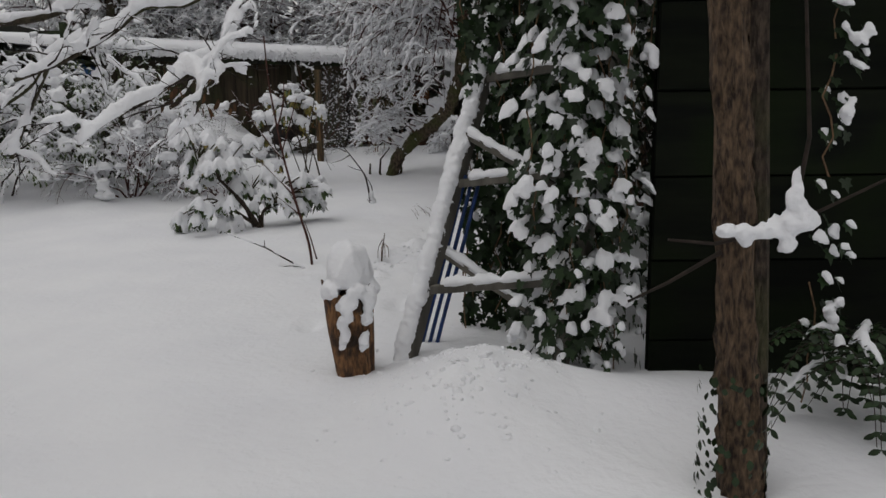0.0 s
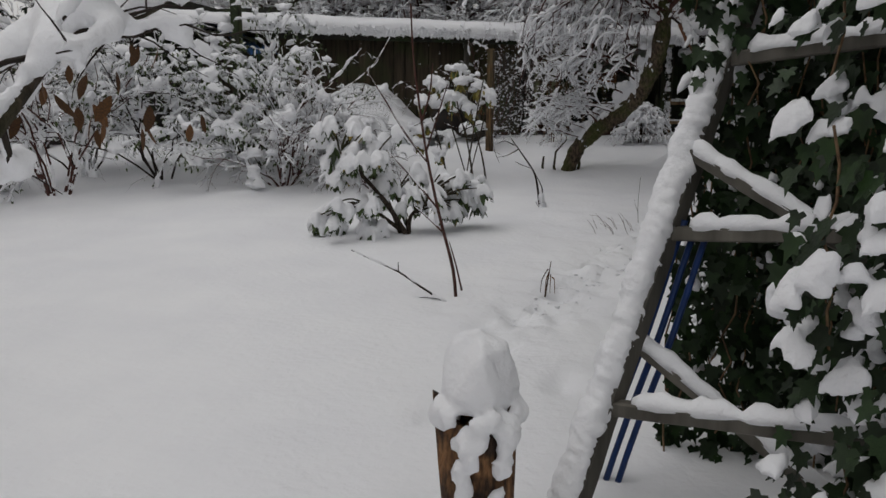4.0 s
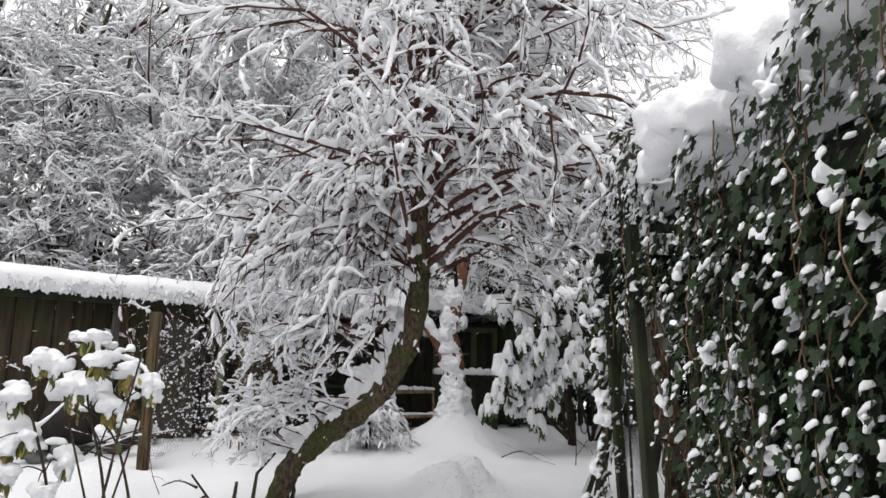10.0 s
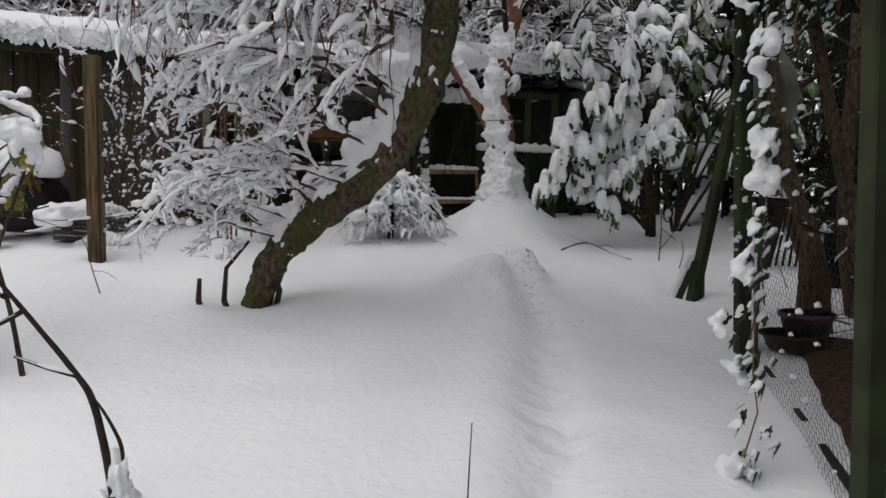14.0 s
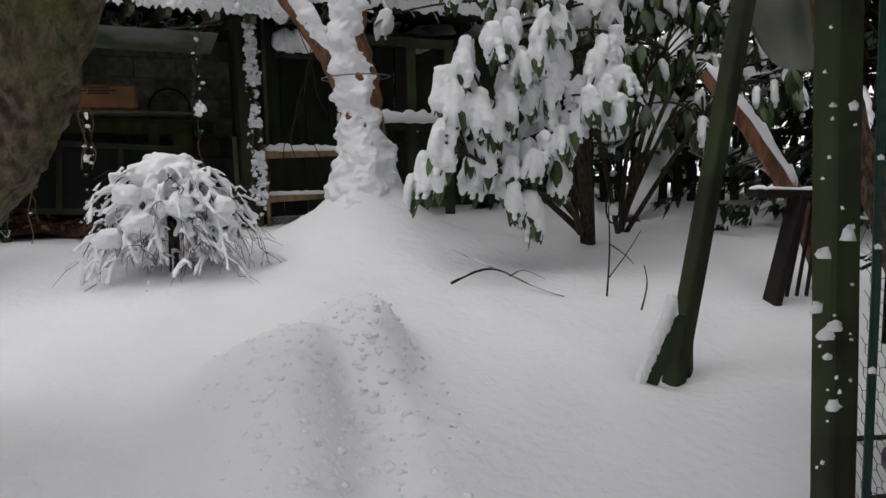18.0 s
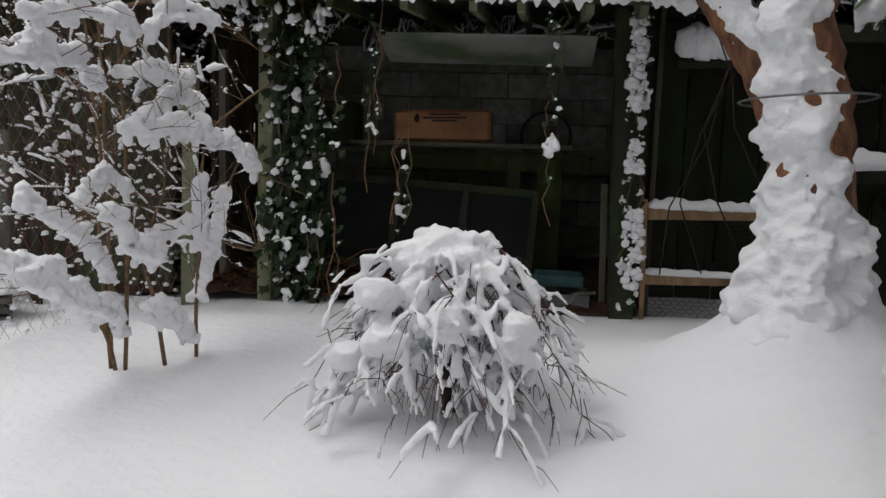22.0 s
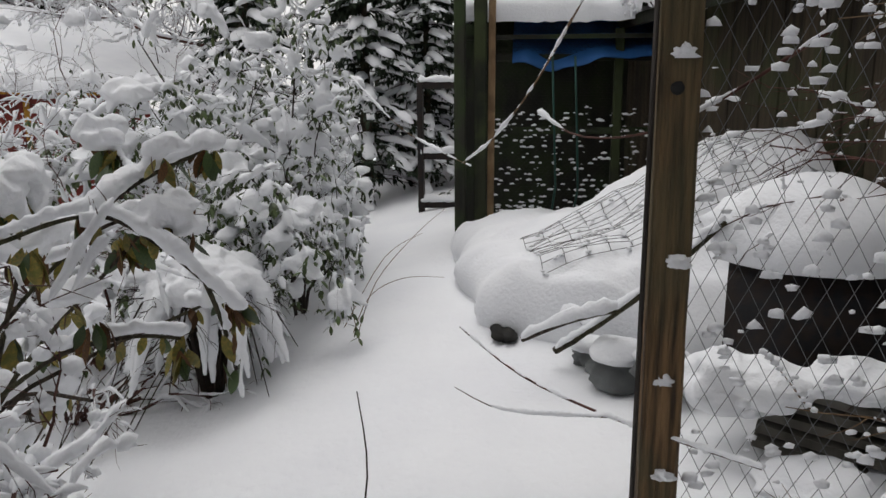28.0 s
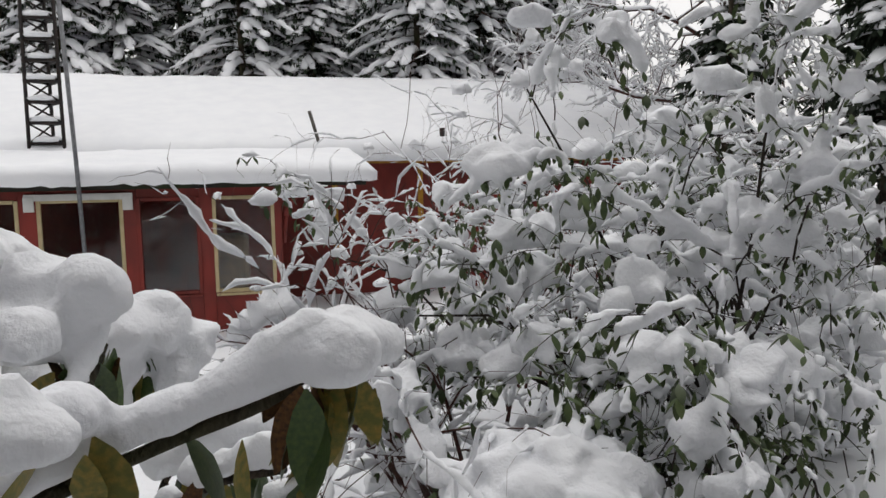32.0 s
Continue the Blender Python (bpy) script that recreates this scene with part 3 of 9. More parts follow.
def snow_detail(x, y):
    p = Vector((x, y, 0))
    z = 0.035 * noise.noise(p * 0.9) + 0.016 * noise.noise(p * 2.7 + Vector((3, 1, 0)))
    # the trodden, half-filled line towards the sheds: churned near the lawn, a soft groove further up
    line = trail_x(y) + 0.05 * math.sin(y * 2.3)
    k = math.exp(-((x - line) / 0.26) ** 2) * smooth_step(3.2, 5.0, y) * (1 - smooth_step(8.6, 9.6, y))
    z += k * (0.055 * noise.noise(p * 5) + 0.055 * abs(noise.noise(p * 9)) + 0.03 * noise.noise(p * 17) - 0.045)
    k = math.exp(-((x - line - 0.02) / 0.15) ** 2) * smooth_step(8.2, 9.4, y) * (1 - smooth_step(11.9, 12.5, y))
    z += k * (0.03 * noise.noise(p * 8) + 0.03 * noise.noise(p * 16) - 0.075)
    z += 0.05 * math.exp(-((x - line + 0.35) / 0.22) ** 2) * smooth_step(8.6, 10, y) * (1 - smooth_step(11.5, 12.3, y))
    k = math.exp(-((x - line) / 0.75) ** 2) * smooth_step(3.5, 5.5, y) * (1 - smooth_step(8.5, 9.8, y))
    z += k * (0.035 * noise.noise(p * 3.6 + Vector((4, 0, 0))) + 0.02 * noise.noise(p * 8))
    k = math.exp(-((x - 1.12) / 0.36) ** 2 - ((y - 12.0) / 0.9) ** 2) + math.exp(-((x - 0.2) / 0.45) ** 2 - ((y - 1.95) / 0.45) ** 2)
    z += k * (0.03 * noise.noise(p * 7) + 0.04 * abs(noise.noise(p * 13)))
    k = math.exp(-((x - 1.4) / 0.6) ** 2 - ((y - 14.3) / 0.6) ** 2)
    z += k * (0.03 * noise.noise(p * 7) + 0.018 * noise.noise(p * 15))
    # half-filled footprints
    for i in range(9):
        fy = 3.4 + i * 0.52
        fx = trail_x(fy) + 0.35 * (i % 2) - 0.05 + 0.14 * math.sin(i * 1.7)
        if abs(x - fx) < 0.4 and abs(y - fy) < 0.4:
            z += bump(x, y, fx, fy, 0.16, 0.2, 0.02) - bump(x, y, fx, fy, 0.08, 0.13, 0.07)
    # shallow wells round stems and posts
    for cx, cy, r, h in ((1.07, 1.2, 0.22, 0.07), (2.55, 12.25, 0.16, 0.06), (-2.47, 13.18, 0.14, 0.05), (-0.97, 12.12, 0.25, 0.06), (-1.4, 14.1, 0.5, 0.03)):
        z -= bump(x, y, cx, cy, r, r, h)
    return z


def axis(lo, hi, a, c, step):
    inner = list(np.arange(a, c, step))
    out, s = [], step
    v = a
    while v > lo:
        s = min(s * 1.35, 60)
        v -= s
        out.append(v)
    more, s, v = [], step, inner[-1]
    while v < hi:
        s = min(s * 1.35, 60)
        v += s
        more.append(v)
    return out[::-1] + inner + more


gx, gy = axis(-700, 700, -6.5, 3.4, 0.046), axis(-700, 900, -0.6, 15.2, 0.046)
b = Build()
b.v = [(x, y, height(x, y) + (snow_detail(x, y) if -12 < x < 8 and -6 < y < 20 else 0.0)) for y in gy for x in gx]
nx = len(gx)
b.f = [(j * nx + i, j * nx + i + 1, (j + 1) * nx + i + 1, (j + 1) * nx + i) for j in range(len(gy) - 1) for i in range(nx - 1)]
solid("ground", b, SNOW_GROUND, "deep fresh snow over a sloping garden lawn", "ground", kind="structure")

# ==== the open shed and its long wall ====
# its front runs from FL to FR; S(u, v, z) is u metres along the front, v behind it
FL, FR = Vector((-1.58, 15.35, 0)), Vector((0.60, 15.84, 0))
FU = (FR - FL).normalized()
FV = Vector((-FU.y, FU.x, 0))
TURN = math.degrees(math.atan2(FU.y, FU.x))


def S(u, v, z):
    return FL + FU * u + FV * v + Vector((0, 0, z))


def SP(u, v, z, rx=0, ry=0, rz=0):
    return pose(*S(u, v, z), 0, 0, TURN) @ pose(0, 0, 0, rx, ry, rz)


EAVE = 2.80
shed = thing("open_shed", "old open-fronted garden shed of dark mossy boards under a snowy roof", "shed", S(1.1, 1, 0.9))
b = Build()
beam(b, S(0, 0, 0.7), S(0.0, 0, EAVE), 0.10, 0.10, 0.006)
part("post", b, WOOD_PALE, shed, "pale green-stained front post")
b = Build()
beam(b, S(2.22, 0.0, 0.7), S(2.16, 0.0, EAVE), 0.17, 0.14, 0.006)
part("post", b, WOOD_GREEN, shed, "broad dark green corner post")
b = Build()
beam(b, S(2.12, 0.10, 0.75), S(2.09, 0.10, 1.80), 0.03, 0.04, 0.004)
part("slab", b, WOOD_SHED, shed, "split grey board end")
# back, side walls of boards
for j in range(10):
    for k in range(8):
        b = Build()
        u0 = -0.45 + k * 0.41 + 0.2 * (j % 2)
        box(b, SP(u0, 1.72 + 0.01 * rng.random(), 0.92 + j * 0.205), (0.406, 0.12, 0.201), 0.006)
        part("block", b, BLOCK, shed)
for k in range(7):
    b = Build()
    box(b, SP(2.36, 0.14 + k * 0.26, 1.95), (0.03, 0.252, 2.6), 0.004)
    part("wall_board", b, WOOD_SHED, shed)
for k in range(5):
    b = Build()
    box(b, SP(-0.55, 0.5 + k * 0.26, 1.97), (0.03, 0.252, 2.64), 0.004)
    part("wall_board", b, BOARD_BROWN, shed)
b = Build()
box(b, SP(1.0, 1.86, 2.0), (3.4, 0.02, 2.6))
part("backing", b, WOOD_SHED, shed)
b = Build()
beam(b, S(-0.43, 0.3, 0.9), S(-0.44, 0.3, 2.6), 0.06, 0.05, 0.004)
part("inner_post", b, WOOD_GREY, shed)
for u in (-0.3, 0.1, 0.5, 0.92, 1.3, 1.56, 1.92, 2.2):
    b = Build()
    beam(b, S(u, -0.42, EAVE - 0.02 - 0.025 * u), S(u, 1.8, EAVE + 0.27 - 0.025 * u), 0.045, 0.09, 0.004)
    part("rafter", b, MOSS_BOARD if u < 0.8 else WOOD_PALE, shed)
b = Build()
for k in range(3):
    u0 = -0.6 + k * 1.05
    q = SP(u0 + 0.52, 0.68, EAVE + 0.215 - 0.025 * (u0 + 0.5), math.degrees(math.atan2(0.29, 2.22)), 1.4, 0)
    box(b, q, (1.04, 2.35, 0.02), 0.002)
part("roof_sheet", b, PANEL_GREY, shed, "grey roof sheets stained green below")
b = Build()
box(b, SP(1.32, 0.33, 2.625, -12, 0.5, 0), (1.36, 0.50, 0.012), 0.003)
part("hanging_panel", b, PANEL_DULL, shed, "tilted grey panel with green stains under the rafters")
b = Build()
beam(b, S(-0.7, -0.44, EAVE + 0.02), S(2.5, -0.44, EAVE - 0.05), 0.025, 0.05, 0.004)
part("fascia", b, WOOD_SHED, shed)
b = Build()
box(b, SP(0.1, 1.25, 2.19), (0.30, 0.28, 0.33), 0.01)
part("green_cupboard", b, WOOD_GREEN, shed, "small dark green wall cupboard")
for u, z, w, h in ((0.15, 1.75, 0.9, 0.18), (1.0, 1.92, 1.7, 0.12)):
    b = Build()
    box(b, SP(u + 0.2, 1.02, z), (w, 0.03, h), 0.003)
    part("back_panel", b, MOSS_BOARD, shed)
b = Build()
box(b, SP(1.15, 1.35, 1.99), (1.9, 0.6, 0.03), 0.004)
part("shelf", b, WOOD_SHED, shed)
b = Build()
box(b, SP(1.76, 0.99, 1.45), (0.18, 0.035, 1.0), 0.004)
part("shelf_upright", b, MOSS_BOARD, shed)
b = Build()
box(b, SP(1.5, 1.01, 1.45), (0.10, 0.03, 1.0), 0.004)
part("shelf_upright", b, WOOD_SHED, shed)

# long low wall and roof, behind the bushes
wall = tagged(new("wall_back"), "long low wall of dark weathered boards", "wall", kind="structure")
for k in range(30):
    b = Build()
    u0 = -7.6 + k * 0.235
    box(b, SP(u0, 0.05 + 0.01 * rng.random(), 1.73 + 0.02 * rng.random() - 0.02 * u0 * 0.5), (0.225, 0.03, 2.26), 0.004)
    part("board", b, BOARD_BROWN, wall)
for k in range(15):
    b = Build()
    u0 = 2.5 + k * 0.235
    box(b, SP(u0, 0.55 + 0.01 * rng.random(), 1.75 + 0.02 * rng.random()), (0.225, 0.03, 2.2), 0.004)
    part("board", b, WOOD_DARK, wall)
b = Build()
box(b, SP(-2.5, 2.2, 1.85), (16, 0.05, 2.75))
part("rear_wall", b, WOOD_DARK, wall)


def snow_slab(b, m, lx, ly, thick, nx=60, ny=14, seed=0.0, fringe=0.10):
    """A pillow of snow over a sheet lx by ly whose front edge at y=0 hangs down in an uneven fringe."""
    top, bot = [], []
    for j in range(ny + 1):
        for i in range(nx + 1):
            x, y = lx * (i / nx - 0.5), ly * j / ny
            edge = min(1.0, (y + 0.03) / 0.22, (lx / 2 - abs(x) + 0.03) / 0.22)
            e = math.sqrt(max(0.02, 1 - (1 - edge) ** 2))
            n = noise.noise(Vector((x * 0.8, y * 0.8, seed))) * 0.05 + noise.noise(Vector((x * 3.5, y * 3.5, seed))) * 0.025
            yy = y - (0.05 + 0.05 * noise.noise(Vector((x * 3, 0, seed)))) * (1 - min(1, j / 2))
            top.append(m @ Vector((x, yy, thick * e + n * e)))
            dz = 0.0
            if j == 0:
                dz = -fringe * max(0.05, 0.5 + 0.35 * noise.noise(Vector((x * 1.7, 3, seed))) + 0.45 * noise.noise(Vector((x * 9, 1, seed))) + 0.45 * noise.noise(Vector((x * 23, 2, seed))))
            bot.append(m @ Vector((x, yy + 0.02, dz)))
    n = nx + 1
    fs = []
    for j in range(ny):
        for i in range(nx):
            a = j * n + i
            fs.append((a, a + 1, a + n + 1, a + n))
    k = len(top)
    for i in range(nx):
        fs += [(i, i + k, i + 1 + k, i + 1), (ny * n + i, ny * n + i + 1, ny * n + i + 1 + k, ny * n + i + k)]
    for j in range(ny):
        fs += [(j * n, (j + 1) * n, (j + 1) * n + k, j * n + k), (j * n + nx, j * n + nx + k, (j + 1) * n + nx + k, (j + 1) * n + nx)]
    b.add(top + bot, fs)


b = Build()
snow_slab(b, SP(-2.55, -0.50, EAVE + 0.10, 7, 1.4, 0), 10.4, 3.4, 0.26, 900, 14, 1.0, 0.13)
q = SP(-2.55, -0.50, EAVE + 0.10, 7, 1.4, 0)
r = random.Random(66)
for i in range(1300):
    x = r.uniform(-5.1, 5.15)
    s = 0.006 + 0.024 * r.random() ** 2
    blob(b, q @ Vector((x, -0.07 + 0.05 * noise.noise(Vector((x * 3, 0, 1))) * -1 + r.uniform(-.02, .02), r.uniform(-0.075, 0.13))), (s, s * 0.8, s * r.uniform(0.8, 1.7)), i * 0.9, 1, 0.6, 1.6, -0.9)
snow_slab(b, SP(3.55, -0.12, 3.0, 6), 2.5, 2.6, 0.30, 150, 14, 6.0, 0.10)
solid("roof_snow", b, SNOW, "thick snow lying on the long shed roof with a ragged edge", "snow", kind="structure")
b = Build()
for x0 in (-7.5,):
    box(b, SP(-2.55, 1.2, EAVE + 0.30, 7, 1.4, 0), (10.3, 3.3, 0.03))
    box(b, SP(3.55, 1.1, 3.11, 6), (2.4, 2.4, 0.03))
solid("roof", b, WOOD_DARK, "flat pitched roof deck of the long shed", "roof", kind="structure")
b = Build()
beam(b, S(-7.7, -0.44, EAVE + 0.10), S(-0.72, -0.44, EAVE - 0.04), 0.04, 0.10, 0.004)
solid("trim", b, WOOD_DARK, "dark fascia board under the roof edge", "trim", kind="structure")

# ==== the dark shed behind the ivy ====
shed2 = thing("ivy_shed", "dark green boarded shed half hidden behind hanging ivy", "shed", (3, 6, 0))
# boards carry the canopy's shade in their colour
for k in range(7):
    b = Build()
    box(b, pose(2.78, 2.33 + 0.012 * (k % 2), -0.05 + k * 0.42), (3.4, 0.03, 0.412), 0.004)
    part("wall_board", b, WOOD_SHADED, shed2)
# side wall set close behind the ivy to darken the gaps between leaves
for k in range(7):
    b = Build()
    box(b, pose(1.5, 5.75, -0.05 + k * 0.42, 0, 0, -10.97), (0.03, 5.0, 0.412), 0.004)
    part("wall_board", b, WOOD_SHADED, shed2)
# unseen panel added behind the front boards to block light through their gaps
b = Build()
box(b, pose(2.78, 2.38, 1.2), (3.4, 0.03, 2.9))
part("lining", b, WOOD_SHADED, shed2)
b = Build()
box(b, pose(3.05, 5.3, 2.80, 0, -2, 0), (3.0, 7.2, 0.05), 0.01)
part("roof", b, WOOD_DARK, shed2)
b = Build()
m = pose(3.05, 1.65, 2.83, 0, -2, 0)
snow_slab(b, m, 3.1, 7.4, 0.22, 50, 60, 4.0, 0.1)
part("roof_snow", b, SNOW, shed2, "deep snow on the roof")

# ==== play frame, stump, ivy by the lawn ====
def rough_post(b, a, c, w, d, n=10, seed=0.0, wear=0.12):
    """A squared timber with worn, uneven edges, from a to c."""
    m = beam_pose(a, c)
    ln = (Vector(c) - Vector(a)).length
    prof = [(-1, -0.8), (-0.8, -1), (0.8, -1), (1, -0.8), (1, 0.8), (0.8, 1), (-0.8, 1), (-1, 0.8)]
    vs, fs = [], []
    for i in range(n + 1):
        for k, (x, y) in enumerate(prof):
            q = 1 + wear * noise.noise(Vector((k * 2.3 + seed, i * 0.6, seed)))
            vs.append(m @ Vector((x * w / 2 * q, y * d / 2 * q, ln * (i / n - 0.5))))
    for i in range(n):
        for k in range(8):
            a0, c0 = i * 8 + k, i * 8 + (k + 1) % 8
            fs.append((a0, c0, c0 + 8, a0 + 8))
    fs += [tuple(range(8))[::-1], tuple(range(n * 8, n * 8 + 8))]
    b.hard = True
    b.add(vs, fs)


def plaster(b, a, c, off, w, h, step=0.05, seed=0.0, lo=0.0):
    """Snow stuck along a post's weather side: overlapping lumps, thick and uneven."""
    a, c, off = Vector(a), Vector(c), Vector(off)
    n = max(2, int((c - a).length / step))
    for i in range(n + 1):
        p = a.lerp(c, i / n)
        k = 0.75 + 0.6 * noise.noise(p * 6 + Vector((seed, 0, 0)))
        if k < lo:
            continue
        blob(b, p + off * (0.6 + 0.4 * k), (w * k, w * k, step * 1.5 + h * k), seed + i * 0.71, 2, 0.45, 1.6, -0.9)


play = thing("climbing_frame", "leaning timber climbing frame with snowy rail and grey rungs", "play frame", (-0.2, 2.65, -0.05))
LR = lambda z: Vector((-0.08 + 0.296 * (z - 0.34), 2.80 + 0.42 * (z - 0.34), z))
RR = lambda z: Vector((0.69 + 0.22 * (z - 0.3), 2.42 + 0.22 * (z - 0.3), z))
b = Build()
rough_post(b, LR(-0.25), LR(3.0), 0.085, 0.085, 24, 1.0)
part("rail", b, WOOD_GREY, play, "grey side rail plastered with snow")
b = Build()
rough_post(b, RR(-0.25), RR(3.0), 0.07, 0.07, 24, 2.0)
part("rail", b, WOOD_GREY, play)
for z, dz, ext in ((0.34, 0.12, 0.0), (0.93, 0.10, 0.0), (1.56, 0.06, 0.0), (2.15, 0.05, 0.0)):
    b = Build()
    rough_post(b, LR(z), RR(z + dz), 0.055, 0.05, 8, z)
    part("rung", b, WOOD_GREY, play)
for a, c in (((-0.02, 2.95, 0.56), (0.72, 2.62, 0.10)), ((0.17, 3.12, 1.22), (0.8, 2.6, 0.85))):
    b = Build()
    rough_post(b, a, c, 0.05, 0.04, 8, a[2] + 4)
    part("brace", b, WOOD_GREY, play)
b = Build()
rough_post(b, (0.83, 3.5, 2.55), (1.05, 5.9, 2.5), 0.09, 0.12, 10, 9)
part("top_beam", b, WOOD_GREY, play)
b = Build()
crust(b, [LR(-0.2 + 0.2 * k) + Vector((-0.018, -0.015, 0.008)) for k in range(17)], [0.044] * 17, (-0.75, -0.55, 0.4), 0.030, 30, 0.012, 0.0, 16.0, 2.0)
part("rail_snow", b, SNOW, play, "snow caked along the rail")
for z, dz in ((0.34, 0.12), (0.93, 0.10), (1.56, 0.06), (2.15, 0.05)):
    b = Build()
    pts = [LR(z).lerp(RR(z + dz), t) + Vector((0, 0, 0.025)) for t in [k / 9 for k in range(1, 10)]]
    ridge(b, pts, 0.032, 0.045, 0, z)
    part("rung_snow", b, SNOW, play)
for a, c in (((-0.02, 2.95, 0.56), (0.72, 2.62, 0.10)), ((0.17, 3.12, 1.22), (0.8, 2.6, 0.85))):
    b = Build()
    ridge(b, [Vector(a).lerp(Vector(c), t / 8) + Vector((0, 0, 0.02)) for t in range(9)], 0.028, 0.04, 0, a[0])
    part("brace_snow", b, SNOW, play)
# the far end of the frame: three rungs that stick out of the ivy
far = thing("climbing_frame", "grey timber rungs with snow sticking out of the ivy", "play frame", (0.7, 5.7, 0))
for (x, y, z), ln in (((0.68, 5.90, 0.24), 0.6), ((0.49, 5.34, 0.22), 0.55), ((0.56, 5.62, -0.05), 0.6)):
    b = Build()
    rough_post(b, (x, y, z), (x + ln, y - 0.06, z + 0.01), 0.05, 0.05, 6, z)
    part("rung", b, WOOD_GREY, far)
    b = Build()
    ridge(b, [(x + ln * t / 8, y - 0.06 * t / 8, z + 0.022) for t in range(9)], 0.045, 0.085, 0, z)
    part("snow", b, SNOW, far)
b = Build()
rough_post(b, (1.02, 5.6, -0.2), (0.95, 5.75, 2.5), 0.08, 0.08, 12, 3)
part("rail", b, WOOD_GREEN, far)
b = Build()
rough_post(b, (0.75, 5.5, -0.1), (0.95, 5.35, 0.9), 0.06, 0.05, 8, 5)
part("brace", b, WOOD_GREY, far)

pipe = thing("clay_pipe", "short red clay pipe lying in the dark behind the ivy", "pipe", (1.2, 5.2, 0.82))
b = Build()
a, c = Vector((0.98, 5.27, 0.83)), Vector((1.22, 5.21, 0.85))
rings = [(a, 0.042), (c, 0.042), (c + Vector((0.015, -0.004, 0)), 0.048), (c + Vector((0.03, -0.008, 0)), 0.048), (c + Vector((0.03, -0.008, 0)), 0.038), (c.lerp(a, 0.6), 0.036)]
tube(b, [p for p, q in rings], [q for p, q in rings], 18)
part("socket", b, CARDBOARD, pipe, "flared open end")
b = Build()
rough_post(b, (0.95, 5.25, 0.0), (0.97, 5.27, 0.80), 0.05, 0.05, 6, 2)
part("stake", b, WOOD_DARK, pipe)
swing = thing("blue_swing_tubes", "blue plastic tubes leaning inside the climbing frame", "swing", (0, 3, 0))
for dx in (0.0, 0.045, 0.09):
    b = Build()
    pts, rr = [Vector((-0.12 + dx, 2.95, -0.05)).lerp(Vector((0.16 + dx, 3.02, 0.98)), t / 8) + Vector((0, 0.03 * math.sin(t), 0)) for t in range(9)], 0.012
    tube(b, pts, rr, 8)
    part("tube", b, PIPE_BLUE, swing)

# stump
stump = thing("rotten_stump", "broken rotten tree stump with orange wood under a snow cap", "stump", (-0.45, 2.45, -0.05))
b = Build()
n, rows = 18, 12
vs, fs = [], []
for i in range(rows + 1):
    t = i / rows
    for k in range(n):
        a = 2 * math.pi * k / n
        q = (0.098 + 0.035 * t) * (1 + 0.35 * noise.noise(Vector((math.cos(a) * 1.6, math.sin(a) * 1.6, t * 0.9))) + 0.10 * noise.noise(Vector((math.cos(a) * 6, math.sin(a) * 6, t * 2))))
        top = 0.42 + 0.06 * math.sin(a * 2 + 1) + 0.05 * noise.noise(Vector((math.cos(a) * 3, math.sin(a) * 3, 4)))
        vs.append(Vector((-0.42 - 0.06 * t + q * math.cos(a), 2.42 + 0.05 * t + q * math.sin(a), -0.2 + (top + 0.2) * t)))
for i in range(rows):
    for k in range(n):
        a0, c0 = i * n + k, i * n + (k + 1) % n
        fs.append((a0, c0, c0 + n, a0 + n))
fs.append(tuple(range(rows * n, rows * n + n)))
b.add(vs, fs)
part("wood", b, WOOD_ROT, stump, "rotten bark and orange wood")
b = Build()
blob(b, (-0.475, 2.47, 0.50), (0.122, 0.122, 0.185), 1.3, 3, 0.2, 1.8, -0.35)
for i in range(16):
    a = i * 2.399
    c = 0.03 + 0.02 * math.sin(i * 1.7)
    blob(b, (-0.47 + 0.115 * math.cos(a), 2.46 + 0.115 * math.sin(a), 0.42 - 0.02 * (i % 4)), (c, c, c * 1.2), i * 1.3, 2, 0.6, 1.8, -0.9)
for i in range(34):
    a, z = -0.3 - 1.9 * ((i * 0.618) % 1), 0.10 + 0.36 * ((i * 0.7548) % 1) ** 0.6
    q = 0.112 + 0.05 * z
    c = 0.012 + 0.022 * ((i * 0.3247) % 1)
    blob(b, (-0.43 - 0.1 * z + q * math.cos(a), 2.43 + 0.08 * z + q * math.sin(a), z), (c, c, c * 1.3), i * 1.7, 2, 0.7, 1.8, -0.9)
fused("snow", b, stump, 0.009, "tall rounded snow cap", "", 1)
b = Build()

# tree by the shed, with ridged bark
r = random.Random(3)
tree = thing("ridged_bark_tree", "upright tree trunk with ridged brown bark and ivy at its foot", "tree", (1.07, 1.25, -0.1))
line, rad = (lambda P, R: ([Vector(p) for p in P], R))([(1.08, 1.2, -0.3), (1.08, 1.22, 0.0), (1.055, 1.27, 0.4), (1.04, 1.31, 0.9), (1.01, 1.34, 1.4), (0.985, 1.36, 2.0), (0.95, 1.4, 2.8), (0.9, 1.45, 4.0), (0.9, 1.5, 5.5)],
                                                                  [0.085, 0.075, 0.064, 0.062, 0.062, 0.063, 0.06, 0.055, 0.045])
b = Build()
P2, R2 = [], []
for i in range(len(line) - 1):
    for k in range(6):
        t = k / 6
        P2.append(line[i].lerp(line[i + 1], t))
        R2.append(rad[i] * (1 - t) + rad[i + 1] * t)
tube(b, [p + Vector((0.045, 0, 0)) for p in P2], R2, 22, rough=0.55)
part("trunk", b, BARK_BROWN, tree, "ridged brown bark")
b = Build()
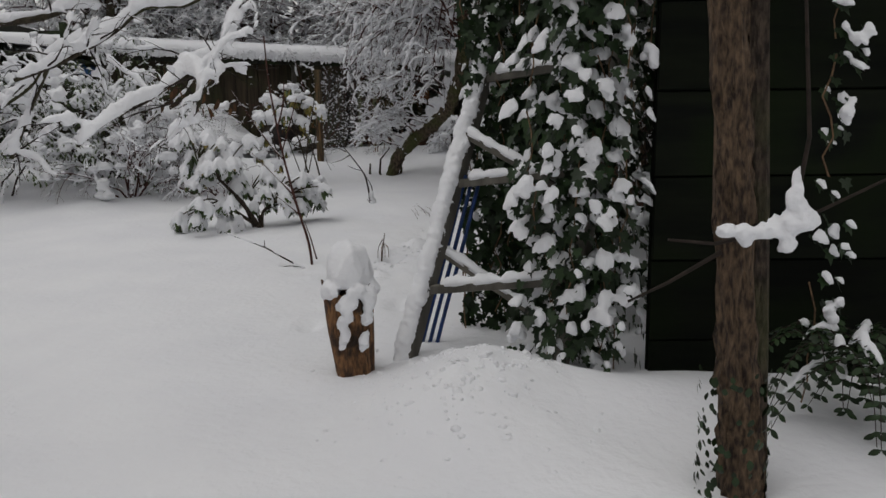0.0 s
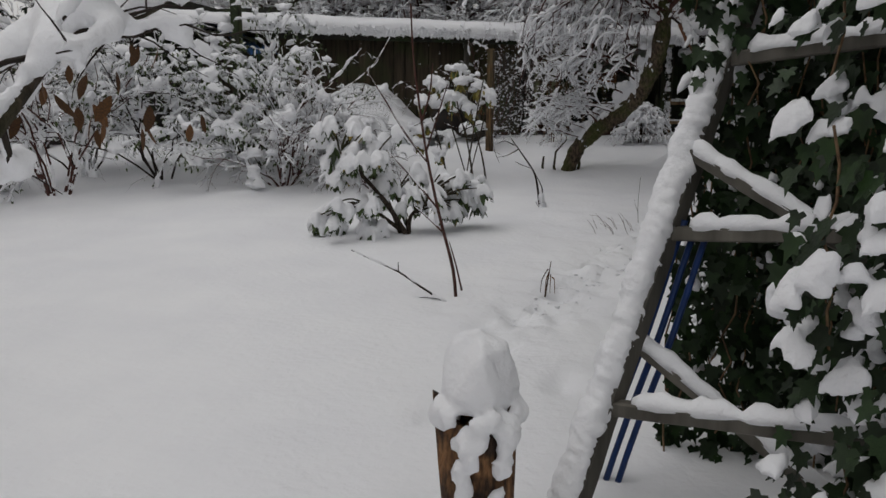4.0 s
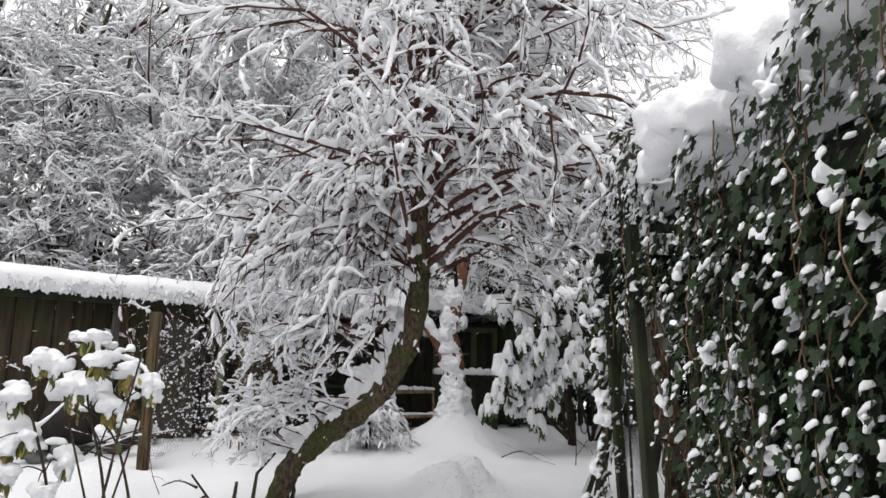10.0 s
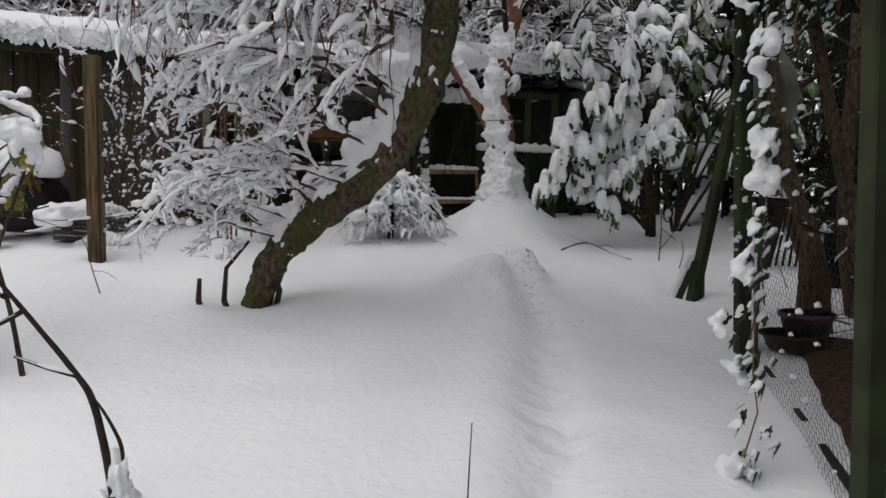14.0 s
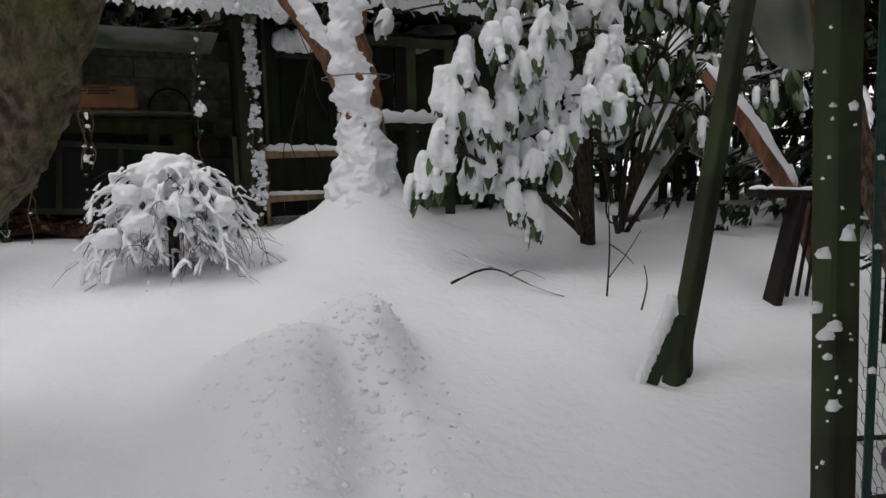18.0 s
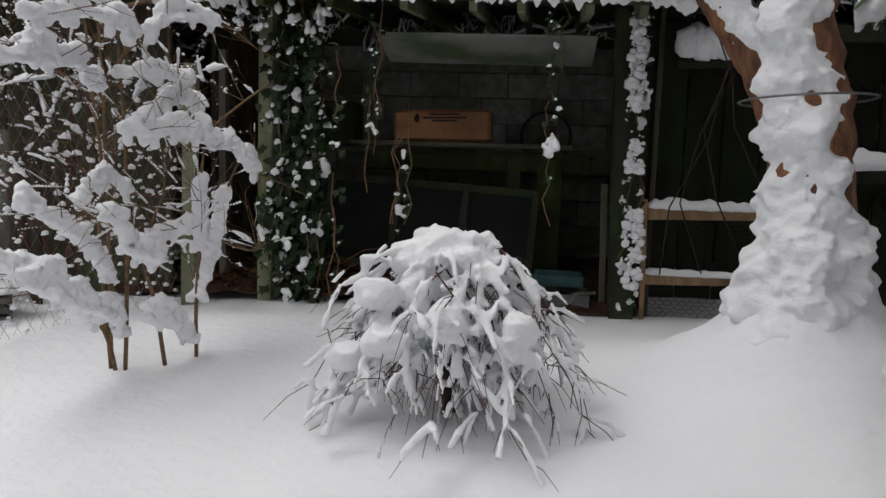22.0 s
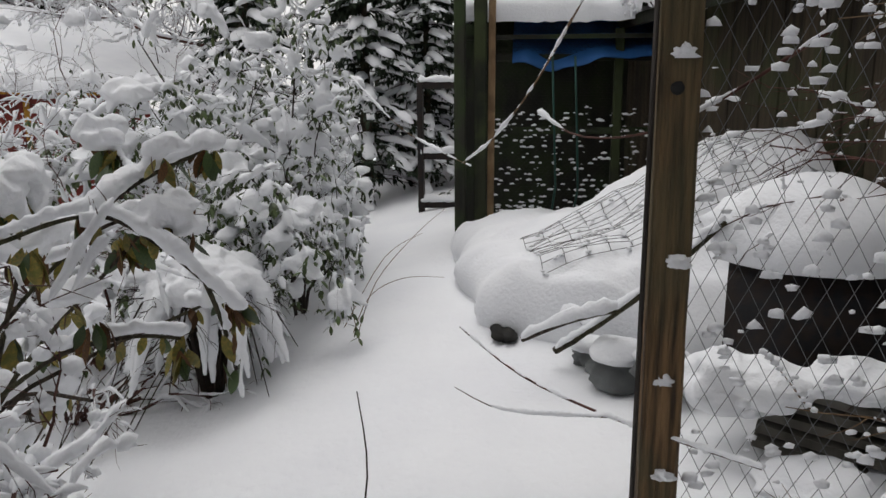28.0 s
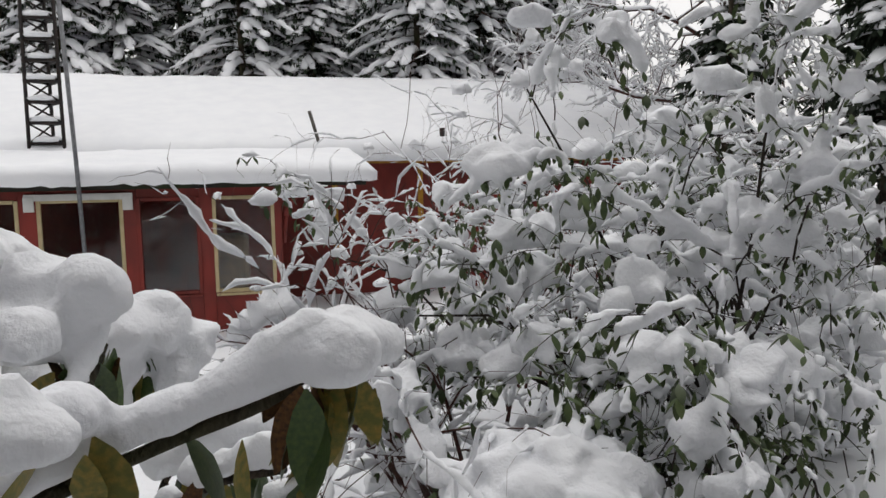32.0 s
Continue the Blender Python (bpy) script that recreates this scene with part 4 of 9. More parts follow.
tube(b, [(1.20, 1.28, -0.2), (1.19, 1.33, 0.5), (1.165, 1.36, 1.0), (1.15, 1.38, 1.6), (1.13, 1.4, 2.6)], [0.05, 0.045, 0.05, 0.045, 0.04], 10, rough=0.4)
part("vine", b, BARK, tree, "dark vine stem grown against the trunk")
b = Build()
for pts in (((1.13, 1.25, 0.86), (0.97, 1.18, 0.84), (0.8, 1.15, 0.86)), ((1.12, 1.28, 0.88), (1.3, 1.15, 0.95), (1.5, 1.0, 1.1), (1.75, 0.9, 1.17)), ((1.02, 1.25, 0.8), (0.85, 1.3, 0.68), (0.72, 1.35, 0.6)), ((1.22, 1.15, 0.95), (1.24, 1.12, 1.2), (1.2, 1.13, 1.7), (1.23, 1.1, 2.2))):
    tube(b, pts, [0.009, 0.007, 0.005, 0.003][:len(pts)], 6)
part("side_shoot", b, TWIG, tree)
b = Build()
for i, (x, z, s, h) in enumerate(((0.97, 0.89, 0.045, 0.035), (1.03, 0.885, 0.05, 0.04), (1.09, 0.885, 0.045, 0.035), (1.16, 0.90, 0.06, 0.06), (1.21, 0.93, 0.06, 0.07), (1.25, 0.92, 0.045, 0.05), (1.19, 1.0, 0.04, 0.06), (1.2, 1.06, 0.025, 0.05), (1.17, 0.84, 0.04, 0.04), (1.04, 0.85, 0.03, 0.03))):
    blob(b, (x + 0.02, 1.135 + 0.01 * math.sin(i * 3), z), (s * 0.72, s * 0.65, h * 0.8), i * 2.7, 3, 0.6, 1.9, -0.8)
fused("snow", b, tree, 0.008, "snow lump on a stub", "", 1)
b = Build()
poses = []
for i in range(170):
    a, z = r.uniform(0, 6.28), -0.12 + 0.5 * r.random() ** 1.6
    n = Vector((math.cos(a), math.sin(a), 0.3))
    poses.append(leaf_pose(Vector((1.08, 1.22, z)) + n * 0.125, Vector((r.uniform(-.4, .4), r.uniform(-.4, .4), -1)), n, r.uniform(0.02, 0.045)))
leaves(poses, long_leaf(1, 0.7), IVY, tree, 60)


def ivy_face(p, n, size, r):
    """Pose of an ivy leaf that hangs tip down and faces along n."""
    z = (Vector(n) + Vector((r.uniform(-.5, .5), r.uniform(-.5, .5), r.uniform(0.0, .9)))).normalized()
    y = Vector((r.uniform(-.5, .5), r.uniform(-.5, .5), 1))
    y = (y - z * y.dot(z)).normalized()
    m = Matrix((y.cross(z), y, z)).transposed().to_4x4()
    return Matrix.Translation(p) @ m @ Matrix.Scale(size, 4)


IVY_SHAPE = ivy_leaf(1.0)


def ivy_mass(name, label, sampler, count, size, snow_share, single, r, vines=30, vine_len=(0.35, 0.9), clump=1.0, thin=0.0):
    ob = thing(name, label, "ivy", sampler(0.5, 0.0, r)[0])
    poses, snow, stems = [], Build(), Build()
    for i in range(count):
        along = r.random()
        p, n = sampler(along, r.random(), r)
        s = r.uniform(*size)
        poses.append(ivy_face(p, n, s, r))
        if r.random() < snow_share * (1 - thin * min(1.0, along * 1.7)):
            k = r.uniform(0.5, 0.95) * clump
            m = ivy_face(p + Vector(n) * (0.2 * s), (n[0], n[1], 0.9), s * k, r)
            snow_on_leaf(snow, m, s, s * r.uniform(0.25, 0.5) * clump, i * 0.37)
            if r.random() < 0.09 * clump:
                q = s * r.uniform(0.3, 0.55)
                for e in range(4):
                    blob(snow, p + Vector(n) * (0.3 * s) + Vector((r.uniform(-1, 1) * q, r.uniform(-1, 1) * q, 0.2 * s - 0.7 * e * q)), (q, q * 0.8, q * r.uniform(0.7, 1.2)), i * 0.37 + e, 1, 0.45, 1.7, -0.8)
    r.shuffle(poses)
    leaves(poses, IVY_SHAPE, IVY, ob, single)
    for i in range(vines):
        p, n = sampler(r.random(), r.random(), r)
        ln = r.uniform(*vine_len)
        pts = [p + Vector((0, 0, ln / 2 - ln * k / 6)) + Vector((r.uniform(-.03, .03), r.uniform(-.03, .03), 0)) for k in range(7)]
        tube(stems, pts, 0.004, 4, cap=False)
    part("vine_mass", stems, TWIG_TAN, ob, kind="stuff")
    fused("snow", snow, ob, 0.010, "lumps of snow caught on the leaves", smooth=1)
    return ob


def line_sampler(points, lo, hi, depth, outward):
    P = [Vector((x, y, 0)) for x, y in points]
    L = [0.0]
    for a, c in zip(P, P[1:]):
        L.append(L[-1] + (c - a).length)

    def sample(s, t, r):
        d = s * L[-1]
        i = max(k for k in range(len(P) - 1) if L[k] <= d + 1e-9)
        f = (d - L[i]) / (L[i + 1] - L[i])
        p = P[i].lerp(P[i + 1], f)
        e = (P[i + 1] - P[i]).normalized()
        n = Vector((-e.y, e.x, 0)) * outward
        z0 = lo(s) if callable(lo) else lo
        z1 = hi(s) if callable(hi) else hi
        wave = 0.12 * noise.noise(Vector((s * 9, t * 5, 1))) + 0.05 * noise.noise(Vector((s * 31, t * 12, 2)))
        return p + n * (wave + depth * r.uniform(-1, 0.3)) + Vector((0, 0, height(p.x, p.y) + z0 + (z1 - z0) * t)), n
    return sample


r = random.Random(11)
ivy_mass("ivy_curtain", "curtain of dark green ivy hung with lumps of snow", line_sampler([(0.28, 3.5), (0.5, 4.6), (0.78, 5.3)], lambda s: 0.25 + 0.3 * s, 2.9, 0.25, 1), 2500, (0.05, 0.105), 0.55, 220, r, 70, clump=1.25, thin=0.68)
ivy_mass("ivy_curtain", "curtain of dark green ivy hung with lumps of snow", line_sampler([(0.78, 5.3), (1.0, 6.5), (1.24, 7.7), (1.42, 8.5)], lambda s: 0.35 - 0.3 * s, 3.0, 0.22, 1), 3900, (0.045, 0.085), 0.36, 220, r, 90)
ivy_mass("ivy_column", "ivy column over the frame's rail, its leaves capped with snow", line_sampler([(0.42, 2.55), (0.62, 2.25), (0.95, 2.3), (1.05, 2.55)], 0.0, 3.0, 0.3, -1), 1900, (0.05, 0.085), 0.24, 220, r, 30, clump=1.75)
ivy_mass("ivy_inside", "ivy hanging inside the climbing frame in shade", line_sampler([(0.35, 3.7), (0.9, 3.3), (1.4, 3.0)], 0.1, 2.9, 0.4, -1), 1700, (0.05, 0.08), 0.07, 100, r, 40)
ivy_mass("ivy_inside", "dark ivy hanging behind the frame's tubes", line_sampler([(0.16, 3.22), (0.55, 3.3), (1.0, 3.15)], 0.0, 2.7, 0.12, -1), 1900, (0.05, 0.085), 0.05, 100, r, 40)
ivy_mass("ivy_strand", "single ivy strand with snow on each leaf", line_sampler([(1.62, 1.7), (1.72, 1.75)], 0.1, 2.2, 0.06, -1), 60, (0.05, 0.075), 0.8, 60, r, 4, clump=1.2)
ivy_mass("ivy_strand", "ivy hanging on the kennel post in shade", line_sampler([(1.1, 8.3), (1.35, 8.8), (1.75, 9.6), (2.1, 10.5)], 1.85, 3.1, 0.2, 1), 1700, (0.04, 0.075), 0.4, 80, r, 14, (0.3, 0.8))
ivy_mass("ivy_strand", "loose ivy strand with a pad of snow on each leaf", line_sampler([(1.24, 9.12), (1.36, 9.26)], 0.0, 2.3, 0.05, 1), 130, (0.05, 0.075), 0.85, 130, r, 5, (0.5, 1.2), clump=1.25)
ivy_mass("ivy_strand", "ivy hanging on the near kennel post", line_sampler([(1.5, 8.05), (1.62, 8.35)], 0.0, 2.9, 0.10, 1), 260, (0.05, 0.08), 0.5, 80, r, 10)
b = Build()
for i in range(64):
    t = i / 63
    p = Vector((0.55, 3.3, 2.9)).lerp(Vector((1.45, 8.6, 3.0)), t)
    w = 0.2 + 0.1 * noise.noise(Vector((i * 0.4, 0, 0)))
    blob(b, p + Vector((rng.uniform(-.08, .25), 0, rng.uniform(-.04, .14))), (w, w, w * rng.uniform(0.6, 1.0)), i * 1.9, 3, 0.5, 1.7, -0.5)
top = thing("ivy_top_snow", "thick snow lying on top of the ivy", "snow", (1, 6, 2.9))
fused("snow", b, top, 0.03, "", "stuff")
# fern-leaved shrub in the corner
shrub = thing("barberry_shrub", "low evergreen shrub with small dark paired leaves", "shrub", (1.7, 1.6, 0))
st, poses, snow = Build(), [], Build()
for i in range(46):
    base = Vector((1.75 + r.uniform(-.15, .35), 1.75 + r.uniform(-.25, .2), height(1.7, 1.7)))
    d = Vector((r.uniform(-.9, .5), r.uniform(-1.0, .4), r.uniform(0.1, 1.1))).normalized()
    pts = [base + d * (0.5 * k / 6) + Vector((0, 0, 0.28 - 0.5 * (k / 6) ** 2)) for k in range(7)]
    tube(st, pts, [0.004 - 0.0004 * k for k in range(7)], 4, cap=False)
    for k in range(1, 7):
        dd, s, u = frame_at(pts[k] - pts[k - 1])
        for e in (-1, 1):
            poses.append(leaf_pose(pts[k], s * e + dd * 0.5, u, r.uniform(0.035, 0.05)))
            poses.append(leaf_pose(pts[k].lerp(pts[k - 1], 0.5), s * e + dd * 0.5, u, r.uniform(0.035, 0.05)))
    if i % 4 == 0:
        ridge(snow, [p + Vector((0, 0, 0.006)) for p in pts[2:6]], 0.022, 0.03, 0, i * 1.1)
part("stem_mass", st, TWIG, shrub, kind="stuff")
leaves(poses, long_leaf(1, 0.5), IVY, shrub, 120)
part("snow", snow, SNOW, shrub, kind="stuff")

# crumbs of snow slid down the humps, by the stump and along the trodden line
r = random.Random(71)
crumbs = Build()
for cx, cy, sx, sy, n, big in ((0.95, 11.85, 0.20, 0.36, 650, 0.024), (1.2, 12.45, 0.11, 0.16, 180, 0.022), (0.15, 1.95, 0.28, 0.26, 420, 0.024), (-0.1, 2.35, 0.2, 0.12, 120, 0.022)):
    for k in range(n):
        x, y = r.gauss(cx, sx), r.gauss(cy, sy)
        s = big * (0.25 + 0.75 * r.random() ** 2)
        blob(crumbs, (x, y, height(x, y) + snow_detail(x, y) - 0.45 * s), (s * r.uniform(0.8, 1.5), s * r.uniform(0.8, 1.5), s * r.uniform(0.6, 1.0)), k * 0.7, 1, 0.6, 1.6, -0.9)
for k in range(500):
    y = r.uniform(4.2, 9.0)
    x = trail_x(y) + r.gauss(0, 0.16)
    s = 0.016 * (0.2 + 0.8 * r.random() ** 2)
    blob(crumbs, (x, y, height(x, y) + snow_detail(x, y) - 0.6 * s), (s * 1.5, s * 1.3, s * 0.8), k * 0.7, 1, 0.6, 1.6, -0.9)
solid("snow_crumbs", crumbs, SNOW_GROUND, "small crumbs of snow on humps and trodden line", "snow", kind="stuff")

# ==== things in and by the open shed ====
case = thing("wooden_case", "long brown box with black printing standing on the shed shelf", "box", S(1.0, 0.5, 2.05))
b = Build()
box(b, SP(1.02, 0.58, 2.15, 0, 0, -1) @ pose(0, 0, 0, 0, -1.5, 0), (0.665, 0.17, 0.215), 0.022)
part("body", b, CARDBOARD, case)
for k, (w, z) in enumerate(((0.20, 0.075), (0.30, 0.052), (0.17, 0.032))):
    b = Build()
    box(b, SP(1.04, 0.493, 2.15 + z, 0, -1.5, -1), (w, 0.002, 0.013))
    part("print_bar", b, INK, case)
b = Build()
blob(b, S(0.85, 0.494, 2.195), (0.02, 0.003, 0.03), 4, 2, 0.5, 1.5, -1)
part("printed_mark", b, INK, case)
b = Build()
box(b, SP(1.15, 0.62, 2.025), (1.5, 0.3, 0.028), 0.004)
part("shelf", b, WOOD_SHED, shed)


def screen(name, label, u, v, z, w, h, rx, rz, bars, sag=0.0):
    ob = thing(name, label, "screen", S(u, v, z))
    m = SP(u, v, z) @ pose(0, 0, 0, rx, rz, 0)
    for i in range(bars + 1):
        b = Build()
        box(b, m @ pose(-w / 2 + w * i / bars, 0, h / 2), (0.05, 0.025, h), 0.003)
        part("stile", b, WOOD_DARK, ob)
    for zz in (0.02, h - 0.02):
        b = Build()
        box(b, m @ pose(0, 0.004, zz), (w + 0.05, 0.022, 0.055), 0.003)
        part("rail", b, WOOD_DARK, ob)
    b = Build()
    box(b, m @ pose(0, 0.012, h / 2), (w, 0.003, h))
    part("mesh_sheet", b, MESH_BLACK, ob)
    return ob


screen("insect_screen", "old wooden screen frame leaning against the shed wall", 0.92, 0.46, 1.15, 1.44, 0.64, -16, 3.2, 3)
screen("insect_screen", "second screen frame slipped behind the first", 0.42, 0.78, 1.1, 0.9, 0.72, -12, -2, 2)
for k in range(4):
    b = Build()
    beam(b, S(0.35 + 0.05 * k, 0.32 + 0.06 * k, 1.0 + 0.02 * k), S(1.75, 0.40 + 0.06 * k, 0.97 + 0.03 * k), 0.05, 0.018, 0.003)
    solid("loose_lath", b, WOOD_GREY, "grey lath lying at the shed's foot", "lath", "laths on the shed floor")
b = Build()
n = 40
vs, fs = [], []
for j in range(n + 1):
    for i in range(n + 1):
        u, v = -1.1 + 3.4 * i / n, -0.05 + 1.85 * j / n
        p = S(u, v, 0)
        z = height(p.x, p.y) + 0.05 + 0.10 * math.exp(-((u - 0.1) / 0.5) ** 2 - ((v - 0.35) / 0.4) ** 2) + 0.05 * noise.noise(Vector((u * 6, v * 6, 0))) - 0.25 * max(0, 0.08 - v)
        vs.append(Vector((p.x, p.y, z)))
for j in range(n):
    for i in range(n):
        a = j * (n + 1) + i
        fs.append((a, a + 1, a + n + 2, a + n + 1))
b.add(vs, fs)
solid("shed_floor", b, SOIL, "bare earth and dry brown leaves under the shed roof", "floor", kind="structure")
r = random.Random(91)
poses = []
for i in range(420):
    u, v = r.gauss(0.05, 0.5), abs(r.gauss(0.15, 0.3)) - 0.03
    p = S(u, v, 0)
    p.z = height(p.x, p.y) + 0.09 + 0.12 * math.exp(-((u - 0.1) / 0.5) ** 2 - ((v - 0.35) / 0.4) ** 2)
    poses.append(leaf_pose(p, (r.uniform(-1, 1), r.uniform(-1, 1), r.uniform(-.3, .5)), (r.uniform(-.5, .5), r.uniform(-.5, .5), 1), r.uniform(0.04, 0.09)))
litter = thing("leaf_litter", "heap of dry brown leaves inside the shed", "leaves", S(0.05, 0.3, 1.0))
leaves(poses, long_leaf(1, 0.5), LEAF_BROWN, litter, 120)
tub = thing("plastic_tub", "teal plastic tray set on a grey tub", "tub", S(1.86, 0.25, 0.95))


def open_box(b, m, w, d, h, t=0.012, flare=0.06):
    """A tub without a lid, its walls flared."""
    for i, (sx, sy) in enumerate(((1, 0), (-1, 0), (0, 1), (0, -1))):
        q = m @ pose(sx * (w / 2 + flare / 2 * 0.5), sy * (d / 2 + flare / 2 * 0.5), h / 2, -sy * 8, sx * 8, 0)
        box(b, q, (t if sx else w + flare, t if sy else d + flare, h), 0.003)
    box(b, m @ pose(0, 0, t / 2), (w, d, t), 0.002)


b = Build()
open_box(b, SP(1.82, 0.20, 0.95), 0.36, 0.28, 0.17)
part("tub", b, PLASTIC_GREY, tub)
b = Build()
open_box(b, SP(1.84, 0.26, 1.15), 0.25, 0.22, 0.07)
part("tray", b, PLASTIC_TEAL, tub)
b = Build()
tube(b, [S(1.6, -0.05, 1.03), S(1.85, -0.05, 1.07), S(1.92, -0.05, 1.09), S(1.94, -0.05, 1.14), S(2.06, -0.04, 1.15)], 0.012, 6)
part("stick", b, WOOD_GREY, tub)
b = Build()
tube(b, [S(1.72 + 0.2 * math.cos(a), 1.62, 2.15 + 0.2 * math.sin(a)) for a in [k * 6.2832 / 24 for k in range(25)]], 0.011, 8, cap=False)
part("hoop", b, METAL_DARK, shed, "dark hoop hanging on the back wall")
# tan frame with wire beside the corner post
fr = thing("tan_frame", "pale tan wooden frame with wire netting, snow on its rails", "frame", S(2.7, 0, 1.1))
for a, c in ((S(2.33, -0.06, 0.95), S(2.31, -0.06, 1.72)), (S(3.02, -0.02, 0.95), S(3.0, -0.02, 1.72))):
    b = Build()
    beam(b, a, c, 0.035, 0.03, 0.003)
    part("stile", b, WOOD_TAN, fr)
for z in (1.64, 1.25):
    b = Build()
    beam(b, S(2.33, -0.055, z), S(3.02, -0.015, z + 0.02), 0.03, 0.075 if z > 1.5 else 0.06, 0.003)
    part("rail", b, WOOD_TAN, fr)
    b = Build()
    ridge(b, [S(2.33 + 0.69 * t / 9, -0.05, z + 0.04) for t in range(10)], 0.045, 0.05 if z > 1.5 else 0.03, 0, z)
    part("snow", b, SNOW, fr)

# ==== trees ====
def strand_path(points, radii, per=5):
    """A smooth line through points."""
    pts = [Vector(p) for p in points]
    out, rr = [], []
    for i in range(len(pts) - 1):
        p0, p1, p2, p3 = pts[max(0, i - 1)], pts[i], pts[i + 1], pts[min(len(pts) - 1, i + 2)]
        for k in range(per):
            t = k / per
            out.append(0.5 * ((2 * p1) + (p2 - p0) * t + (2 * p0 - 5 * p1 + 4 * p2 - p3) * t * t + (3 * p1 - p0 - 3 * p2 + p3) * t ** 3))
            rr.append(radii[i] * (1 - t) + radii[i + 1] * t)
    out.append(pts[-1])
    rr.append(radii[-1])
    return out, rr


def clear_way(strands):
    """Drops twigs that would hang into the open way past the sheds."""
    keep = []
    for s in strands:
        low = False
        for p in s[0]:
            if p.z < 3.0 and -4.0 < p.x < 1.9 and 12.0 < p.y < 15.2:
                low = True
            if p.z < 2.6 and 0.35 < p.x < 2.0 and 8.0 < p.y < 13:
                low = True
            if p.z < 2.4 and p.y < 9.6 and p.x < 0.6:
                low = True
            if p.z < 3.1 and p.y < 10.4 and p.x < 1.0 or p.z < 2.6 and p.x > 0.2:
                low = True
            if p.z < 0.85:
                low = True
            if p.z < 2.7 and -4 < p.x < -1.7 and 10.4 < p.y < 13.5:
                low = True
        if not low:
            keep.append(s)
    return keep


# old leaning fruit tree
r = random.Random(21)
tree = thing("old_leaning_tree", "old leaning fruit tree with mossy bark and a snow-laden crown", "tree", (-0.97, 12.12, 0.45))
line, rad = strand_path([(-0.98, 12.14, 0.25), (-0.965, 12.12, 0.5), (-0.87, 12.06, 0.8), (-0.70, 11.98, 1.02), (-0.48, 11.90, 1.21), (-0.24, 11.82, 1.40), (0.0, 11.66, 1.62), (0.14, 11.55, 1.88), (0.27, 11.42, 2.2), (0.33, 11.3, 2.7), (0.3, 11.2, 3.4), (0.2, 11.1, 4.6), (0.35, 11.0, 5.5), (0.6, 10.9, 6.3)],
                        [0.13, 0.11, 0.105, 0.11, 0.12, 0.125, 0.12, 0.115, 0.11, 0.095, 0.075, 0.055, 0.04, 0.02], 6)
wood, snow = Build(), Build()
tube(wood, line, rad, 28, rough=0.45)
part("trunk", wood, BARK_OLD, tree, "furrowed grey-brown bark with moss")
for pts in (((-1.12, 12.1, 0.3), (-1.2, 12.02, 0.55), (-1.17, 11.95, 0.8), (-1.0, 11.9, 1.0)), ((-1.3, 12.05, 0.3), (-1.38, 12.0, 0.55), (-1.36, 11.95, 0.72)), ((-0.86, 12.1, 0.35), (-0.8, 12.05, 0.62), (-0.82, 12.0, 0.72))):
    b = Build()
    tube(b, pts, [0.028, 0.022, 0.016, 0.01][:len(pts)], 7)
    part("sucker", b, BARK, tree)
pile = Build()
crust(pile, line[16:52], rad[16:52], (-0.75, 0.45, 0.5), 0.10, 30, 0.022, 0.55, 6.0, 1.0)
for i, (k, q) in enumerate(((16, 0.08), (19, 0.10), (22, 0.11), (25, 0.11), (28, 0.10), (31, 0.11), (34, 0.12), (37, 0.12), (41, 0.11), (45, 0.10), (49, 0.09))):
    p = line[k] + Vector((-0.17, 0.10, 0.10)) * (0.85 + 0.3 * math.sin(i * 2.1))
    blob(pile, p, (q, q * 0.9, q * 0.95), i * 2.3, 3, 0.6, 1.9, -0.8)
limbs = []
low = [(13, (-0.9, -0.15, 0.35), 0.8), (16, (-0.85, -0.1, 0.5), 0.9), (18, (-0.9, -0.4, 0.35), 0.9), (21, (-0.8, -0.3, 0.5), 1.0), (24, (-0.9, -0.45, 0.4), 1.1), (27, (-0.9, -0.1, 0.5), 1.2), (30, (-0.9, -0.5, 0.35), 1.3), (33, (-0.9, 0.0, 0.4), 1.3), (36, (-0.95, -0.3, 0.3), 1.3), (40, (-0.9, -0.4, 0.4), 1.4), (44, (-0.9, -0.1, 0.4), 1.4)]
for i, d, ln in low:
    grow(r, line[i], d, ln, 0.014, 3, (7, 6, 5), limbs, 0.65, 0.5, 0.55, 0.45, 0.15, 0.15, 6)
limbs = clear_way(limbs)
wood = Build()
dress(limbs, wood, snow, 0.012, 0.02, 0.9, gaps=0.22, step=0.03)
fused("trunk_snow", pile, tree, 0.014, "snow banked along the trunk", smooth=2)
part("low_twig_mass", wood, TWIG_RED, tree, kind="stuff")
crown = []
for k in range(34):
    i = 46 + int(31 * k / 34)
    a = 3.5 + k * 2.399
    d = Vector((math.cos(a) - 0.35, math.sin(a) - 0.25, 0.5 + 0.3 * (k % 3)))
    grow(r, line[i], d, r.uniform(2.0, 3.4), 0.030, 3, (7, 5, 4), crown, 0.75, 0.46, 1.15, 0.75, 0, 0.12, 6)
for k in range(16):
    d = Vector((0.4 - 0.7 * math.cos(k * 1.9), -0.55 + 0.4 * math.sin(k * 2.9), 0.75))
    grow(r, line[60 + k], d, r.uniform(2.0, 3.0), 0.03, 3, (7, 5, 4), crown, 0.75, 0.46, 1.0, 0.75, 0, 0.12, 6)
for k in range(16):
    d = Vector((0.75 + 0.25 * math.sin(k * 1.7), -0.5 + 0.35 * math.cos(k * 2.3), 0.5 + 0.25 * (k % 3)))
    grow(r, line[54 + k], d, r.uniform(2.4, 3.8), 0.036, 3, (8, 6, 4), crown, 0.75, 0.46, 1.15, 0.75, 0, 0.12, 6)
